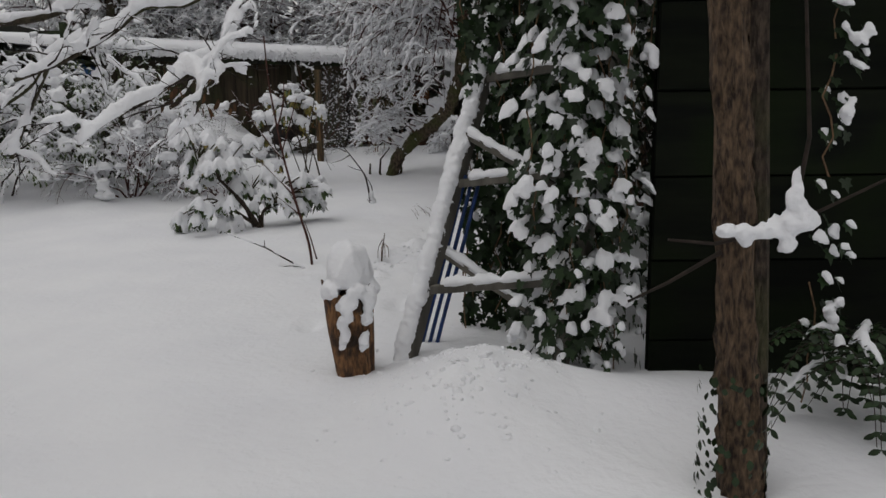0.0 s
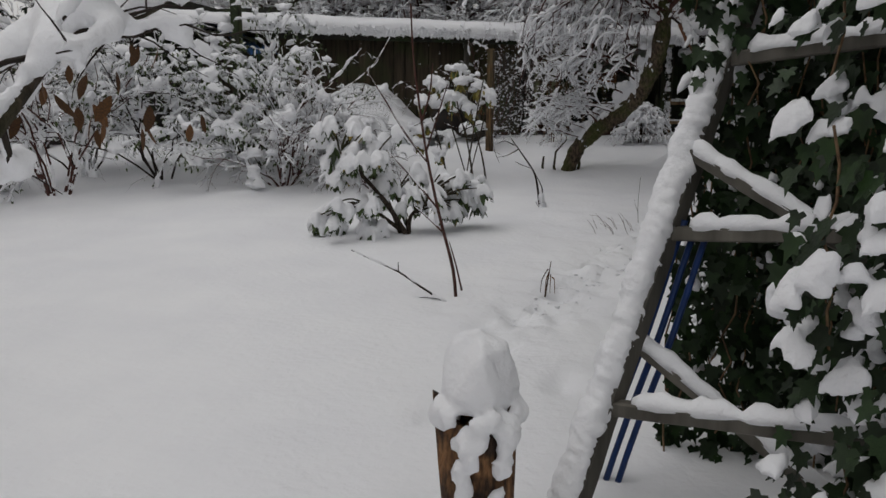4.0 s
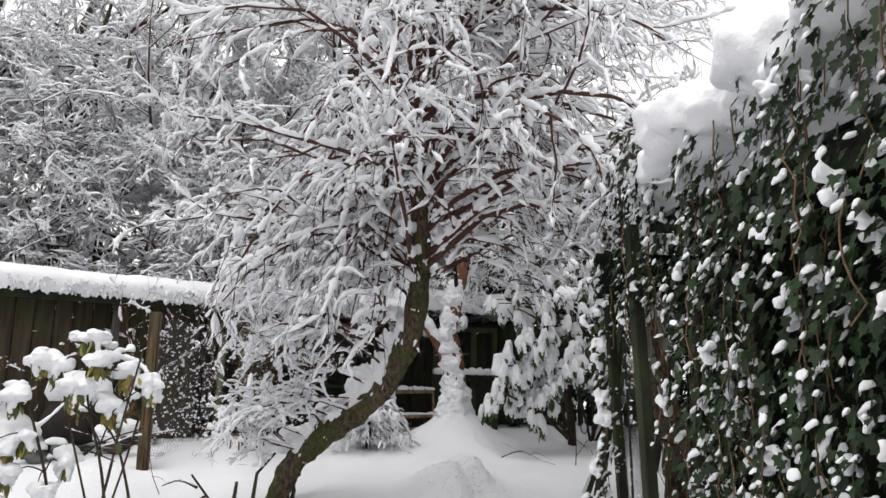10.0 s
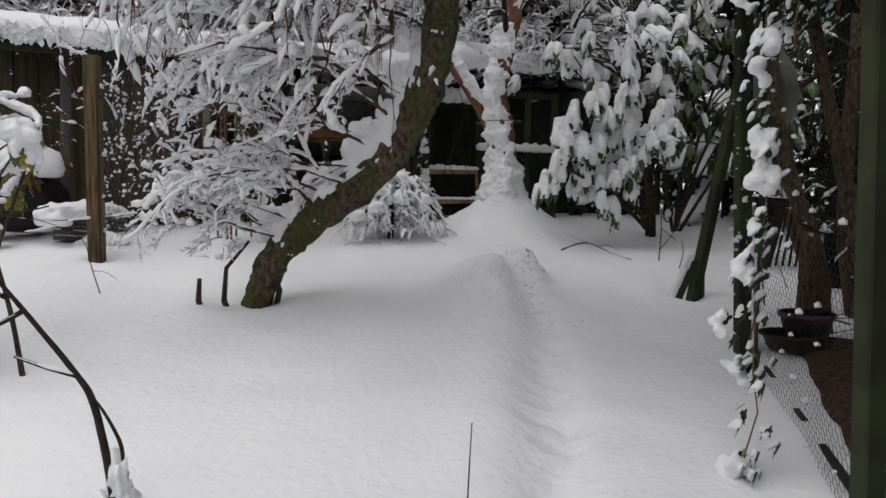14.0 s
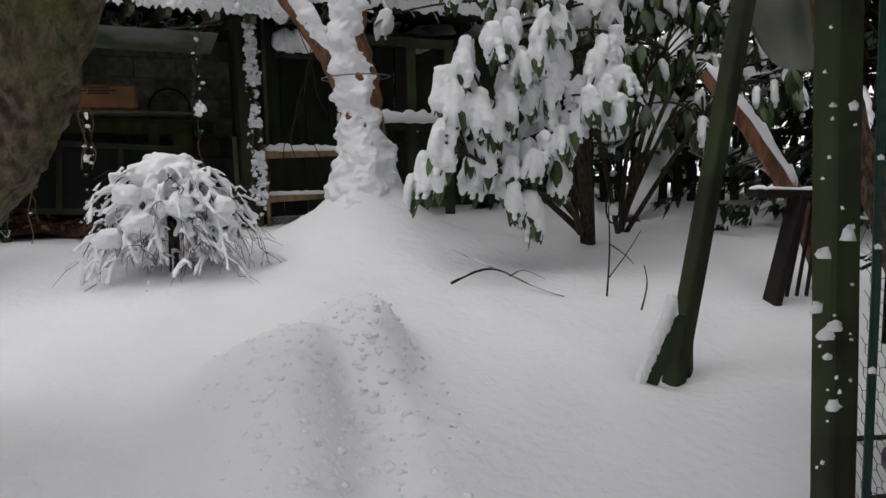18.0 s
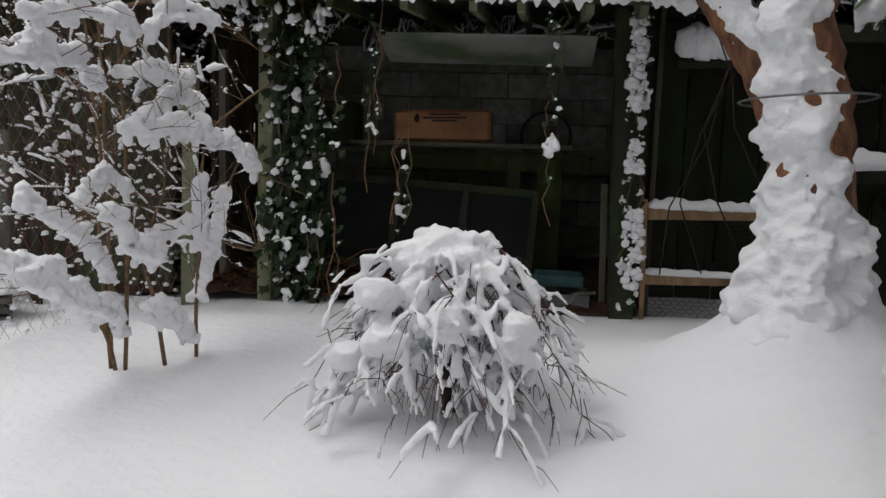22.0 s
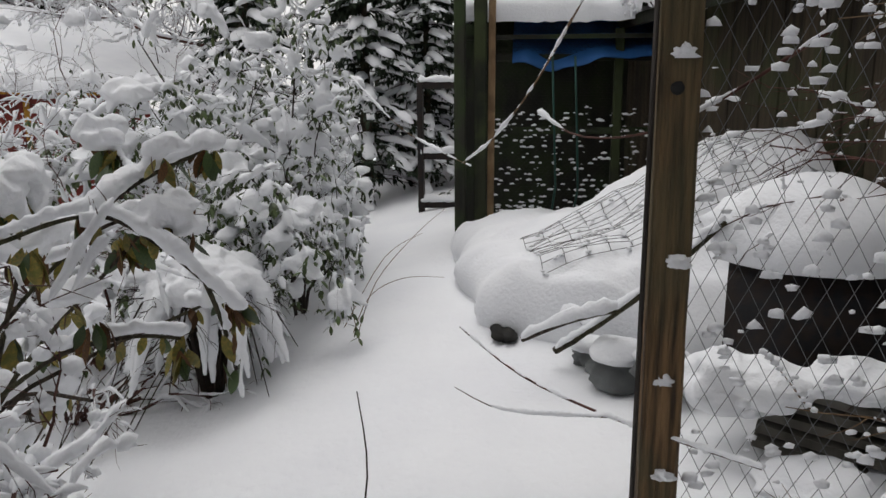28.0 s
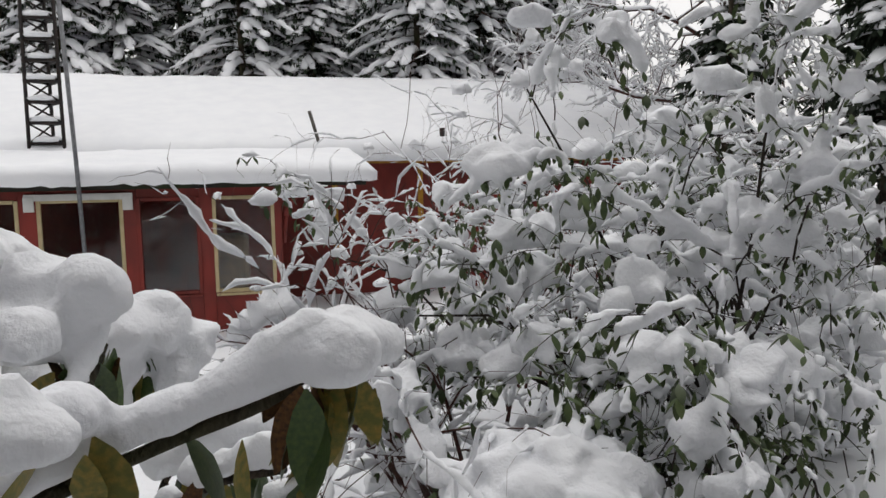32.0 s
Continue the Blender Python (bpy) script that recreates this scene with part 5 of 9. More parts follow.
# long arching sprays that hang towards the lawn, fat with snow
sprays = []
for k in range(34):
    a = Vector((0.28 + 0.1 * math.sin(k), 11.2, r.uniform(2.5, 4.6)))
    e = Vector((r.uniform(-2.1, 0.1), r.uniform(10.4, 11.5), r.uniform(1.75, 3.0)))
    m = a.lerp(e, 0.5) + Vector((r.uniform(-.15, .15), r.uniform(-.15, .05), 0.35 + 0.25 * r.random()))
    P, R = strand_path([a, m, e], [0.022, 0.014, 0.005], 6)
    sprays.append((P, R, 2))
    for j in range(10):
        i = r.randrange(3, len(P))
        grow(r, P[i], (r.uniform(-.9, .2), r.uniform(-.5, .5), r.uniform(-.9, .1)), r.uniform(0.22, 0.55), 0.006, 1, (4,), sprays, 0.6, 0.5, 0.9, 0.4, 0, 0.2, 5)
crown, sprays = clear_way(crown), clear_way(sprays)
wood = Build()
dress(crown, wood, snow, 0.0145, 0.03, 0.9, gaps=0.20, sides=(3, 3, 4, 6), step=0.05)
dress(sprays, wood, snow, 0.0135, 0.03, 1.4, gaps=0.22, sides=(3, 3, 4, 6), step=0.035)
part("crown", wood, TWIG_RED, tree, kind="stuff")
part("snow", snow, SNOW, tree, "rolls of snow along every twig", kind="stuff")

# twin-stemmed tree with a wire hoop, its foot banked with snow
r = random.Random(5)
tree = thing("hooped_tree", "forked reddish tree plastered with snow, a wire hoop round it", "tree", (1.45, 14.7, 1.0))
line, rad = strand_path([(1.48, 14.66, 0.7), (1.46, 14.68, 1.3), (1.43, 14.7, 1.8), (1.40, 14.72, 2.15), (1.33, 14.74, 2.5), (1.42, 14.78, 2.9), (1.55, 14.85, 3.4), (1.75, 14.9, 4.4), (1.9, 15, 5.5)], [0.22, 0.19, 0.165, 0.155, 0.13, 0.12, 0.10, 0.08, 0.03], 6)
b = Build()
tube(b, line, rad, 16, rough=0.3)
part("trunk", b, BARK_RED, tree, "peeling reddish bark")
line2, rad2 = strand_path([(1.36, 14.7, 1.95), (1.22, 14.73, 2.27), (1.05, 14.76, 2.55), (0.86, 14.8, 2.85), (0.6, 14.9, 3.5), (0.4, 15, 4.6)], [0.09, 0.08, 0.075, 0.07, 0.06, 0.03], 6)
b = Build()
tube(b, line2, rad2, 12, rough=0.35)
part("trunk", b, BARK_RED, tree, "second stem leaning away")
snow = Build()
caked = Build()
crust(caked, line[:36], [q + 0.008 + 0.25 * max(0.0, (1.90 - p.z) / 1.0) ** 1.6 for p, q in zip(line[:36], rad[:36])], (-0.6, -0.8, 0.1), 0.08, 72, 0.014, 0.48, 12.0, 3.0, 0.75, 1.1)
crust(caked, line2[4:28], rad2[4:28], (0.8, -0.5, 0.5), 0.07, 30, 0.018, 0.35, 9.0, 4.0)
fused("crusted_snow", caked, tree, 0.012, "clotted snow stuck to the stem", smooth=1)
b = Build()
tube(b, [Vector((1.38 + 0.25 * math.cos(a), 14.68 + 0.24 * math.sin(a), 2.17 + 0.01 * math.cos(a))) for a in [k * 2 * math.pi / 24 for k in range(25)]], 0.005, 5, cap=False)
part("hoop", b, METAL_GREY, tree, "thin grey wire hoop")
limbs = []
for i, d, ln in ((26, (-0.7, -0.9, 0.5), 1.6), (30, (0.8, -0.8, 0.5), 2.0), (33, (-0.5, -1, 0.6), 2.2), (36, (0.9, -0.3, 0.6), 2.2), (40, (-0.8, -0.5, 0.7), 2.2), (42, (0.6, 0.6, 0.7), 2), (45, (0.2, -0.8, 0.9), 2)):
    grow(r, line[i], d, ln, 0.035, 3, (6, 7, 6), limbs, 0.75, 0.5, 0.6, 0.4, 0, 0.12, 6)
for i, d, ln in ((20, (-0.8, -0.5, 0.5), 1.8), (24, (-0.6, -0.9, 0.6), 2.0), (27, (-0.9, 0.2, 0.6), 2.0), (29, (-0.2, -0.9, 0.8), 1.8)):
    grow(r, line2[i], d, ln, 0.03, 3, (6, 7, 6), limbs, 0.75, 0.5, 0.6, 0.4, 0, 0.12, 6)
limbs = clear_way(limbs)
wood = Build()
dress(limbs, wood, snow, 0.009, 0.022, 0.7, gaps=0.12)
part("crown", wood, TWIG, tree, kind="stuff")
part("snow", snow, SNOW, tree, "snow plastered on stem and twigs", kind="stuff")
for k in range(5):
    b = Build()
    pts = [Vector((0.95 + 0.09 * k, 15.3, 2.75 - 0.3 * t + 0.02 * k)) + Vector((0.14 * math.sin(t * 1.3 + k), 0, -0.05 * t)) for t in range(5)]
    tube(b, pts, 0.004, 5)
    part("hanging_vine", b, TWIG, tree)


# the wood behind the sheds
def far_tree(x, y, h, seed, label, density=(6, 6, 5), tw=0.016, spread=0.7):
    r = random.Random(seed)
    z = height(x, y) - 0.2
    ob = thing("garden_tree", label, "tree", (x, y, z), "trees behind the sheds")
    lean = Vector((r.uniform(-.12, .12), r.uniform(-.12, .12), 1))
    pts = [Vector((x, y, z)) + lean * (h * k / 9) + Vector((r.uniform(-.12, .12), r.uniform(-.12, .12), 0)) for k in range(10)]
    rr = [0.16 * (1 - 0.085 * k) for k in range(10)]
    b = Build()
    tube(b, pts, rr, 10, rough=0.3)
    part("trunk", b, BARK, ob)
    limbs, wood, snow = [], Build(), Build()
    for k in range(17):
        i = 2 + int(7 * k / 17)
        a = k * 2.4 + r.uniform(-.4, .4)
        grow(r, pts[i], (math.cos(a), math.sin(a), 0.55), h * 0.42 * r.uniform(0.7, 1.1), rr[i] * 0.4, 3, density, limbs, spread, 0.48, 0.5, 0.8, 0, 0.15, 4)
    limbs = [q for q in limbs if min(p.z for p in q[0]) > z + 2.9]
    dress(limbs, wood, snow, tw * 0.9, tw * 2.0, 0.9, gaps=0.02, sides=(3, 3, 3, 5), far=True)
    part("crown", wood, TWIG_RED, ob, kind="stuff")
    part("snow", snow, SNOW, ob, kind="stuff")
    return ob


first = far_tree(-3.4, 18.6, 9.5, 101, "bare tree with every twig snowed under", (9, 8, 6), 0.016)
second = far_tree(0.4, 18.9, 9.0, 102, "bare tree with every twig snowed under", (9, 8, 6), 0.016)
for i, (x, y, s, a) in enumerate(((-5.4, 18.2, 0.85, 77), (-1.6, 18.0, 0.8, 250), (3.4, 18.6, 0.85, 120), (-7.6, 19.0, 0.95, 180), (-10.0, 19.5, 1.0, 50), (1.6, 21.0, 1.1, 140), (-4.4, 17.6, 0.7, 30), (-2.5, 17.5, 0.66, 210), (-6.4, 17.9, 0.72, 300), (-0.6, 17.6, 0.62, 95), (-8.6, 18.0, 0.8, 10), (1.3, 17.8, 0.66, 160), (2.6, 17.6, 0.75, 55), (-6.2, 20.0, 1.4, 270), (0.2, 20.2, 1.4, 350), (3.4, 19.4, 1.45, 200))):
    c = copy_thing((first, second)[i % 2], pose(x, y, height(x, y) - 0.2, 0, 0, a))
    c.scale = (s, s, s)

# tall dark trunk to the left, above the shed
r = random.Random(77)
tree = thing("tall_tree", "tall dark trunk with snow in its forks behind the shed", "tree", (-8.3, 17.2, 0.9))
pts, rr = strand_path([(-8.3, 17.2, 0.6), (-8.25, 17.2, 3), (-8.05, 17.1, 5), (-7.65, 17.0, 7), (-7.2, 17, 9.5)], [0.22, 0.19, 0.17, 0.14, 0.08], 5)
b = Build()
tube(b, pts, rr, 12, rough=0.3)
part("trunk", b, BARK, tree)
limbs, wood, snow = [], Build(), Build()
ridge(snow, [p + Vector((0.1, -0.1, 0.05)) for p in pts[8:18]], 0.07, 0.05, 0, 1)
for i, d, ln in ((9, (0.9, -0.5, 0.6), 3.4), (11, (-0.8, -0.4, 0.6), 3.0), (12, (0.8, 0.3, 0.5), 3.4), (14, (0.5, -0.9, 0.5), 3.0), (16, (-0.7, -0.3, 0.8), 3.0), (17, (0.7, -0.3, 0.7), 3.0), (19, (0, -0.8, 0.9), 2.4)):
    grow(r, pts[i], d, ln, 0.06, 3, (7, 8, 6), limbs, 0.7, 0.5, 0.4, 0.4, 0.2, 0.12, 6)
dress(limbs, wood, snow, 0.010, 0.028, 0.7, gaps=0.1)
part("crown", wood, TWIG, tree, kind="stuff")
part("snow", snow, SNOW, tree, kind="stuff")

# ==== evergreen shrubs ====
LONG = long_leaf(1.0, 0.34, 0.28)


def whorl(poses, gold, snow, p, r, n, length, down, thick, share=1.0, yellow=0.0, tilt=(0, 0)):
    """Long leaves hanging round a shoot's tip, most under a fat roll of snow, their tips bare."""
    a0 = r.uniform(0, 6.28)
    for k in range(n):
        a = a0 + k * 2 * math.pi / n + r.uniform(-.25, .25)
        d = Vector((math.cos(a) + tilt[0], math.sin(a) + tilt[1], -down * r.uniform(0.45, 1.5))).normalized()
        ln = length * r.uniform(0.75, 1.2)
        m = leaf_pose(p + Vector((0, 0, r.uniform(-.015, .01))), d, Vector((0, 0, 1)) + Vector((math.cos(a), math.sin(a), 0)) * 0.6, ln)
        (gold if r.random() < yellow else poses).append(m)
        if r.random() < share:
            far = r.uniform(0.5, 0.95)
            g = r.uniform(0.8, 1.25) * thick
            for j in range(5):
                t = 0.08 + far * j / 4
                q = m @ Vector((t, 0, -0.28 * t * t + 0.02))
                w = g * (1.0 - 0.35 * (j == 4))
                blob(snow, q + Vector((math.cos(a) * 0.3 * w, math.sin(a) * 0.3 * w, 0.55 * w)), (w, w, w), r.random() * 60, 1, 0.4, 1.6, -0.9)
    if share > 0.3:
        s = thick * r.uniform(1.1, 1.6)
        blob(snow, p + Vector((0, 0, s * 0.4)), (s, s, s * 0.9), r.random() * 60, 2, 0.4, 1.6, -0.5)


def rhododendron(name, label, base, tips, length, down, depth, share, single, seed, yellow=0.0, mains=6, leaves_n=(10, 12), loose=0.5, voxel=0.012):
    r = random.Random(seed)
    ob = thing(name, label, "shrub", base)
    poses, gold, snow, wood = [], [], Build(), Build()
    tips = [Vector(p) for p in tips]
    c = sum(tips, Vector()) / len(tips)
    forks = []
    for k in range(mains):
        q = c.lerp(tips[r.randrange(len(tips))], 0.75) + Vector((0, 0, -0.12))
        b0 = Vector(base) + Vector((r.uniform(-.06, .06), r.uniform(-.06, .06), 0))
        pts, rr = strand_path([b0, b0.lerp(q, 0.5) + Vector((r.uniform(-.08, .08), r.uniform(-.08, .08), 0.05)), q], [0.024, 0.019, 0.013], 5)
        tube(wood, pts, rr, 8, cap=False)
        forks += pts[4:]
    for p in tips:
        f = min(forks, key=lambda q: (q - p).length + 0.6 * max(0, q.z - p.z + 0.05))
        pts, rr = strand_path([f, f.lerp(p, 0.55) + Vector((0, 0, 0.05)), p], [0.011, 0.009, 0.006], 4)
        tube(wood, pts, rr, 6, cap=False)
        out = (p - c) * loose
        whorl(poses, gold, snow, p, r, r.randint(*leaves_n), length, down, depth, share, yellow if p.z > c.z else yellow * 0.25, (out.x, out.y))
    part("framework", wood, BARK, ob, kind="stuff")
    if seed == 33:
        b = Build()
        tube(b, [(3.13, 14.46, 0.7), (3.12, 14.48, 1.3), (3.0, 14.4, 1.9), (2.8, 14.2, 2.5)], [0.06, 0.055, 0.05, 0.03], 10, rough=0.3)
        part("trunk", b, BARK, ob, "dark short trunk flecked with snow")
    r.shuffle(poses)
    leaves(poses, LONG, LAUREL, ob, single)
    if gold:
        leaves(gold, LONG, LEAF_GOLD, ob, 60, "yellow_leaf")
    fused("snow", snow, ob, voxel, "fat rolls of snow on the leaves", smooth=1)
    return ob


r = random.Random(31)
tips = []
for cx, cy, cz, rx, rz, n in ((-2.65, 7.2, 1.08, 0.42, 0.22, 22), (-2.7, 7.05, 0.36, 0.40, 0.16, 18), (-1.74, 7.72, 0.58, 0.30, 0.2, 24), (-2.15, 7.3, 0.62, 0.34, 0.2, 13), (-2.95, 7.2, 0.8, 0.2, 0.2, 6)):
    for k in range(n):
        a = r.uniform(0, 6.28)
        q = math.sqrt(r.random())
        tips.append((cx + rx * q * math.cos(a), cy + rx * 0.7 * q * math.sin(a), cz + rz * r.uniform(-1, 1)))
rhododendron("rhododendron", "rhododendron with drooping leaves under pads of snow", (-2.2, 7.3, 0.1), tips, 0.16, 1.3, 0.032, 0.8, 220, 32, 0.10, leaves_n=(11, 13), voxel=0.013)
tips = []
CASCADES = (((2.25, 2.42), (1.98, 2.26), (1.85, 2.04), (1.80, 1.77), (1.72, 1.55), (1.68, 1.40)), ((2.49, 2.40), (2.33, 2.16), (2.20, 1.92), (2.07, 1.68), (1.99, 1.44)), ((2.77, 2.09), (2.53, 1.84), (2.34, 1.63), (2.30, 1.40), (2.40, 1.22)),
            ((2.90, 2.35), (2.83, 2.12), (2.72, 1.90)), ((2.65, 2.42), (2.60, 2.20), (2.42, 1.95)), ((2.67, 1.86), (2.56, 1.66), (2.62, 1.48)), ((2.99, 2.30), (2.92, 2.0), (2.88, 1.85)), ((2.09, 2.12), (1.99, 1.95), (1.96, 1.86)))
for n, run in enumerate(CASCADES):
    for (x0, z0), (x1, z1) in zip(run, run[1:]):
        for k in range(5):
            t = (k + r.random()) / 5
            tips.append((x0 + (x1 - x0) * t + r.uniform(-.07, .07), 13.62 + 0.05 * (n % 3) + r.uniform(-.09, .22), z0 + (z1 - z0) * t + r.uniform(-.05, .05)))
for k in range(26):
    tips.append((r.uniform(1.9, 3.0), r.uniform(13.6, 14.1), r.uniform(2.4, 2.95)))
rhododendron("rhododendron", "tall rhododendron bowed down by clots of snow", (3.05, 14.4, 1.0), tips, 0.19, 2.6, 0.034, 0.8, 250, 33, leaves_n=(6, 8), loose=0.45, voxel=0.011)
tips = []
for k in range(95):
    tips.append((r.uniform(2.95, 4.6), r.uniform(13.75, 15.2), r.uniform(1.75, 3.3)))
rhododendron("rhododendron", "dark inner side of a rhododendron with little snow", (3.6, 14.9, 0.85), tips, 0.20, 2.0, 0.035, 0.12, 250, 34, leaves_n=(9, 11))
# upper crown over the big one, above the way
tips = [(r.uniform(1.7, 4.2), r.uniform(13.6, 15.6), r.uniform(2.7, 4.2)) for k in range(70)]
rhododendron("rhododendron", "high crown of a tree rhododendron loaded with snow", (3.12, 14.6, 1.5), tips, 0.19, 1.6, 0.04, 0.9, 40, 35, leaves_n=(7, 9), voxel=0.018)
lantern = thing("hanging_lantern", "small metal lantern with snow inside hung on a trunk", "lantern", (3.22, 14.3, 1.15))
b = Build()
tube(b, [Vector((3.24 + 0.055 * math.sin(a), 14.28, 1.2 - 0.13 * math.cos(a))) for a in [k * 6.2832 / 20 for k in range(21)]], 0.007, 6, cap=False)
part("ring", b, METAL_DARK, lantern)
b = Build()
blob(b, (3.24, 14.28, 1.16), (0.035, 0.035, 0.06), 3, 2)
part("snow", b, SNOW, lantern)

# weeping dwarf tree, a mop of snow
r = random.Random(44)
weep = thing("weeping_dwarf_tree", "weeping dwarf tree buried under a mop of snow", "tree", (0.12, 14.05, 0.8))
wood, snow, limbs = Build(), Build(), []
b = Build()
tube(b, [(0.12, 14.08, 0.6), (0.14, 14.06, 1.1), (0.1, 14.05, 1.5)], [0.035, 0.03, 0.025], 8, rough=0.3)
part("trunk", b, BARK, weep)
for k in range(95):
    a = r.uniform(0, 6.28)
    q = r.uniform(0.08, 0.34) if k % 3 else r.uniform(0.36, 0.58)
    top = 1.55 - 0.25 * r.random()
    drop = (top - 0.82) * (0.55 + 0.75 * q) * r.uniform(0.7, 1.05)
    pts = [Vector((0.12, 14.05, top)) + Vector((math.cos(a) * q * t ** 0.7, math.sin(a) * q * t ** 0.7, 0.05 * math.sin(t * 3) - drop * t ** 2.2)) + Vector((r.uniform(-.05, .05), r.uniform(-.05, .05), r.uniform(-.03, .03))) for t in [i / 8 for i in range(9)]]
    limbs.append((pts, [0.005 - 0.0004 * i for i in range(9)], 1))
    lumps(snow, pts, [(0.066 - 0.0058 * i) * (1.0 if k % 3 else 0.65) for i in range(9)], k * 1.9, 0.46, 0.024, 0.9)
    for j in range(11):
        i = r.randrange(3, 9)
        p = pts[i]
        e = p + Vector((math.cos(a), math.sin(a), 0)) * r.uniform(-.02, .12) + Vector((r.uniform(-.10, .10), r.uniform(-.10, .10), -r.uniform(0.03, 0.16)))
        tw = [p, p.lerp(e, 0.5) + Vector((0, 0, 0.02)), e]
        limbs.append((tw, [0.0022, 0.0016, 0.001], 0))
        if j % 5:
            lumps(snow, tw, 0.019, k + j * 3.1, 0.55, 0.018)
for p, q, level in limbs:
    tube(wood, p, q, 4, cap=False)
for (x, y, z, s) in ((0.0, 14.0, 1.5, 0.10), (0.12, 13.98, 1.53, 0.10), (0.24, 14.0, 1.5, 0.09), (0.05, 14.1, 1.52, 0.10), (0.46, 13.85, 1.30, 0.08), (0.43, 13.86, 1.22, 0.07), (-0.08, 13.82, 1.38, 0.08), (-0.02, 13.8, 1.22, 0.09), (0.22, 13.78, 1.3, 0.08), (-0.2, 13.85, 1.12, 0.08)):
    blob(snow, (x, y, z), (s, s, s * 0.85), x * 9 + z, 2, 0.4, 1.5, -0.8)
part("twig_mass", wood, TWIG_RED, weep, kind="stuff")
fused("snow", snow, weep, 0.009, "mop of snow over the drooping twigs", smooth=1)


# multi-stemmed bushes along the back
def bush(name, label, x, y, h, w, stems, seed, mat=TWIG, kids=(7, 7), ws=0.010, hs=0.022, leaf=None, leaf_n=0, leaf_size=0.04, group="", droop=0.5, clods=0, single=60, fat=0.0, dome=0.0):
    r = random.Random(seed)
    z = height(x, y) - 0.05
    ob = thing(name, label, "bush", (x, y, z), group)
    limbs, wood, snow, poses = [], Build(), Build(), []
    for k in range(stems):
        a = r.uniform(0, 6.28)
        d = Vector((math.cos(a) * w / h, math.sin(a) * w / h, 1.0))
        grow(r, (x + 0.12 * w * math.cos(a), y + 0.12 * w * math.sin(a), z), d, h * r.uniform(0.75, 1.15), 0.016, 2, kids, limbs, 0.75, 0.52, droop, 0.65, 0, 0.3, 6)
    limbs = [s for s in limbs if all(p.y < 11.70 + (p.x + 5) * 0.24 for p in s[0])] if x < -4.9 else limbs
    if fat:
        for i, (p, q, level) in enumerate(limbs):
            tube(wood, p, q, (3, 4, 6)[level], cap=False)
            if level < 2:
                lumps(snow, p, fat * (1.0 if level else 0.7), i * 1.7, 0.42, 0.035, 0.85)
    else:
        dress(limbs, wood, snow, ws, hs, 0.7, gaps=0.2, steep=0.9)
    for i in range(int(dome * 90)):
        a, q = r.uniform(0, 6.28), math.sqrt(r.random())
        k = r.uniform(0.08, 0.17)
        blob(snow, (x + q * dome * math.cos(a), y + q * dome * 0.8 * math.sin(a), z + 0.05 + h * 0.72 * (1 - 0.65 * q * q) + r.uniform(-.07, .05)), (k, k, k * 0.7), i * 1.9, 2, 0.4, 1.5, -0.7)
    for i in range(clods):
        s = limbs[r.randrange(len(limbs))][0]
        p = s[r.randrange(1, len(s))]
        q = r.uniform(0.045, 0.125)
        blob(snow, p + Vector((0, 0, q * 0.4)), (q, q, q * r.uniform(0.6, 1.1)), i * 1.37, 2, 0.7, 1.9, -0.6)
    for i in range(leaf_n):
        s = limbs[r.randrange(len(limbs))]
        p = s[0][r.randrange(1, len(s[0]))]
        poses.append(leaf_pose(p, (r.uniform(-1, 1), r.uniform(-1, 1), r.uniform(-1.2, 0.1)), (0, 0, 1), leaf_size * r.uniform(0.7, 1.2)))
    part("stem_mass", wood, mat, ob, kind="stuff")
    if poses:
        leaves(poses, long_leaf(1, 0.42), leaf, ob, single)
    if fat or dome:
        fused("snow", snow, ob, min(0.020, fat * 0.42) if fat else 0.022, "snow heaped on the drooping twigs", smooth=1)
    else:
        part("snow", snow, SNOW, ob, "snow heaped along the twigs", kind="stuff")
    return ob


G = "snowy bushes along the back"
bush("privet_bush", "tall privet bush with small green leaves bowed by snow", -5.75, 10.65, 2.25, 0.7, 13, 51, leaf=LEAF_PRIVET, leaf_n=3600, leaf_size=0.06, group=G, droop=1.1, clods=130, single=120, fat=0.05)
bush("privet_bush", "tall privet bush with small green leaves bowed by snow", -5.5, 11.05, 1.55, 0.35, 8, 59, leaf=LEAF_PRIVET, leaf_n=1800, leaf_size=0.06, group=G, droop=1.3, clods=40, single=120, fat=0.042)
bush("privet_bush", "tall privet bush with small green leaves bowed by snow", -6.9, 10.0, 2.5, 0.9, 12, 52, leaf=LEAF_PRIVET, leaf_n=2600, leaf_size=0.06, group=G, droop=1.0, clods=110, single=60, fat=0.05)
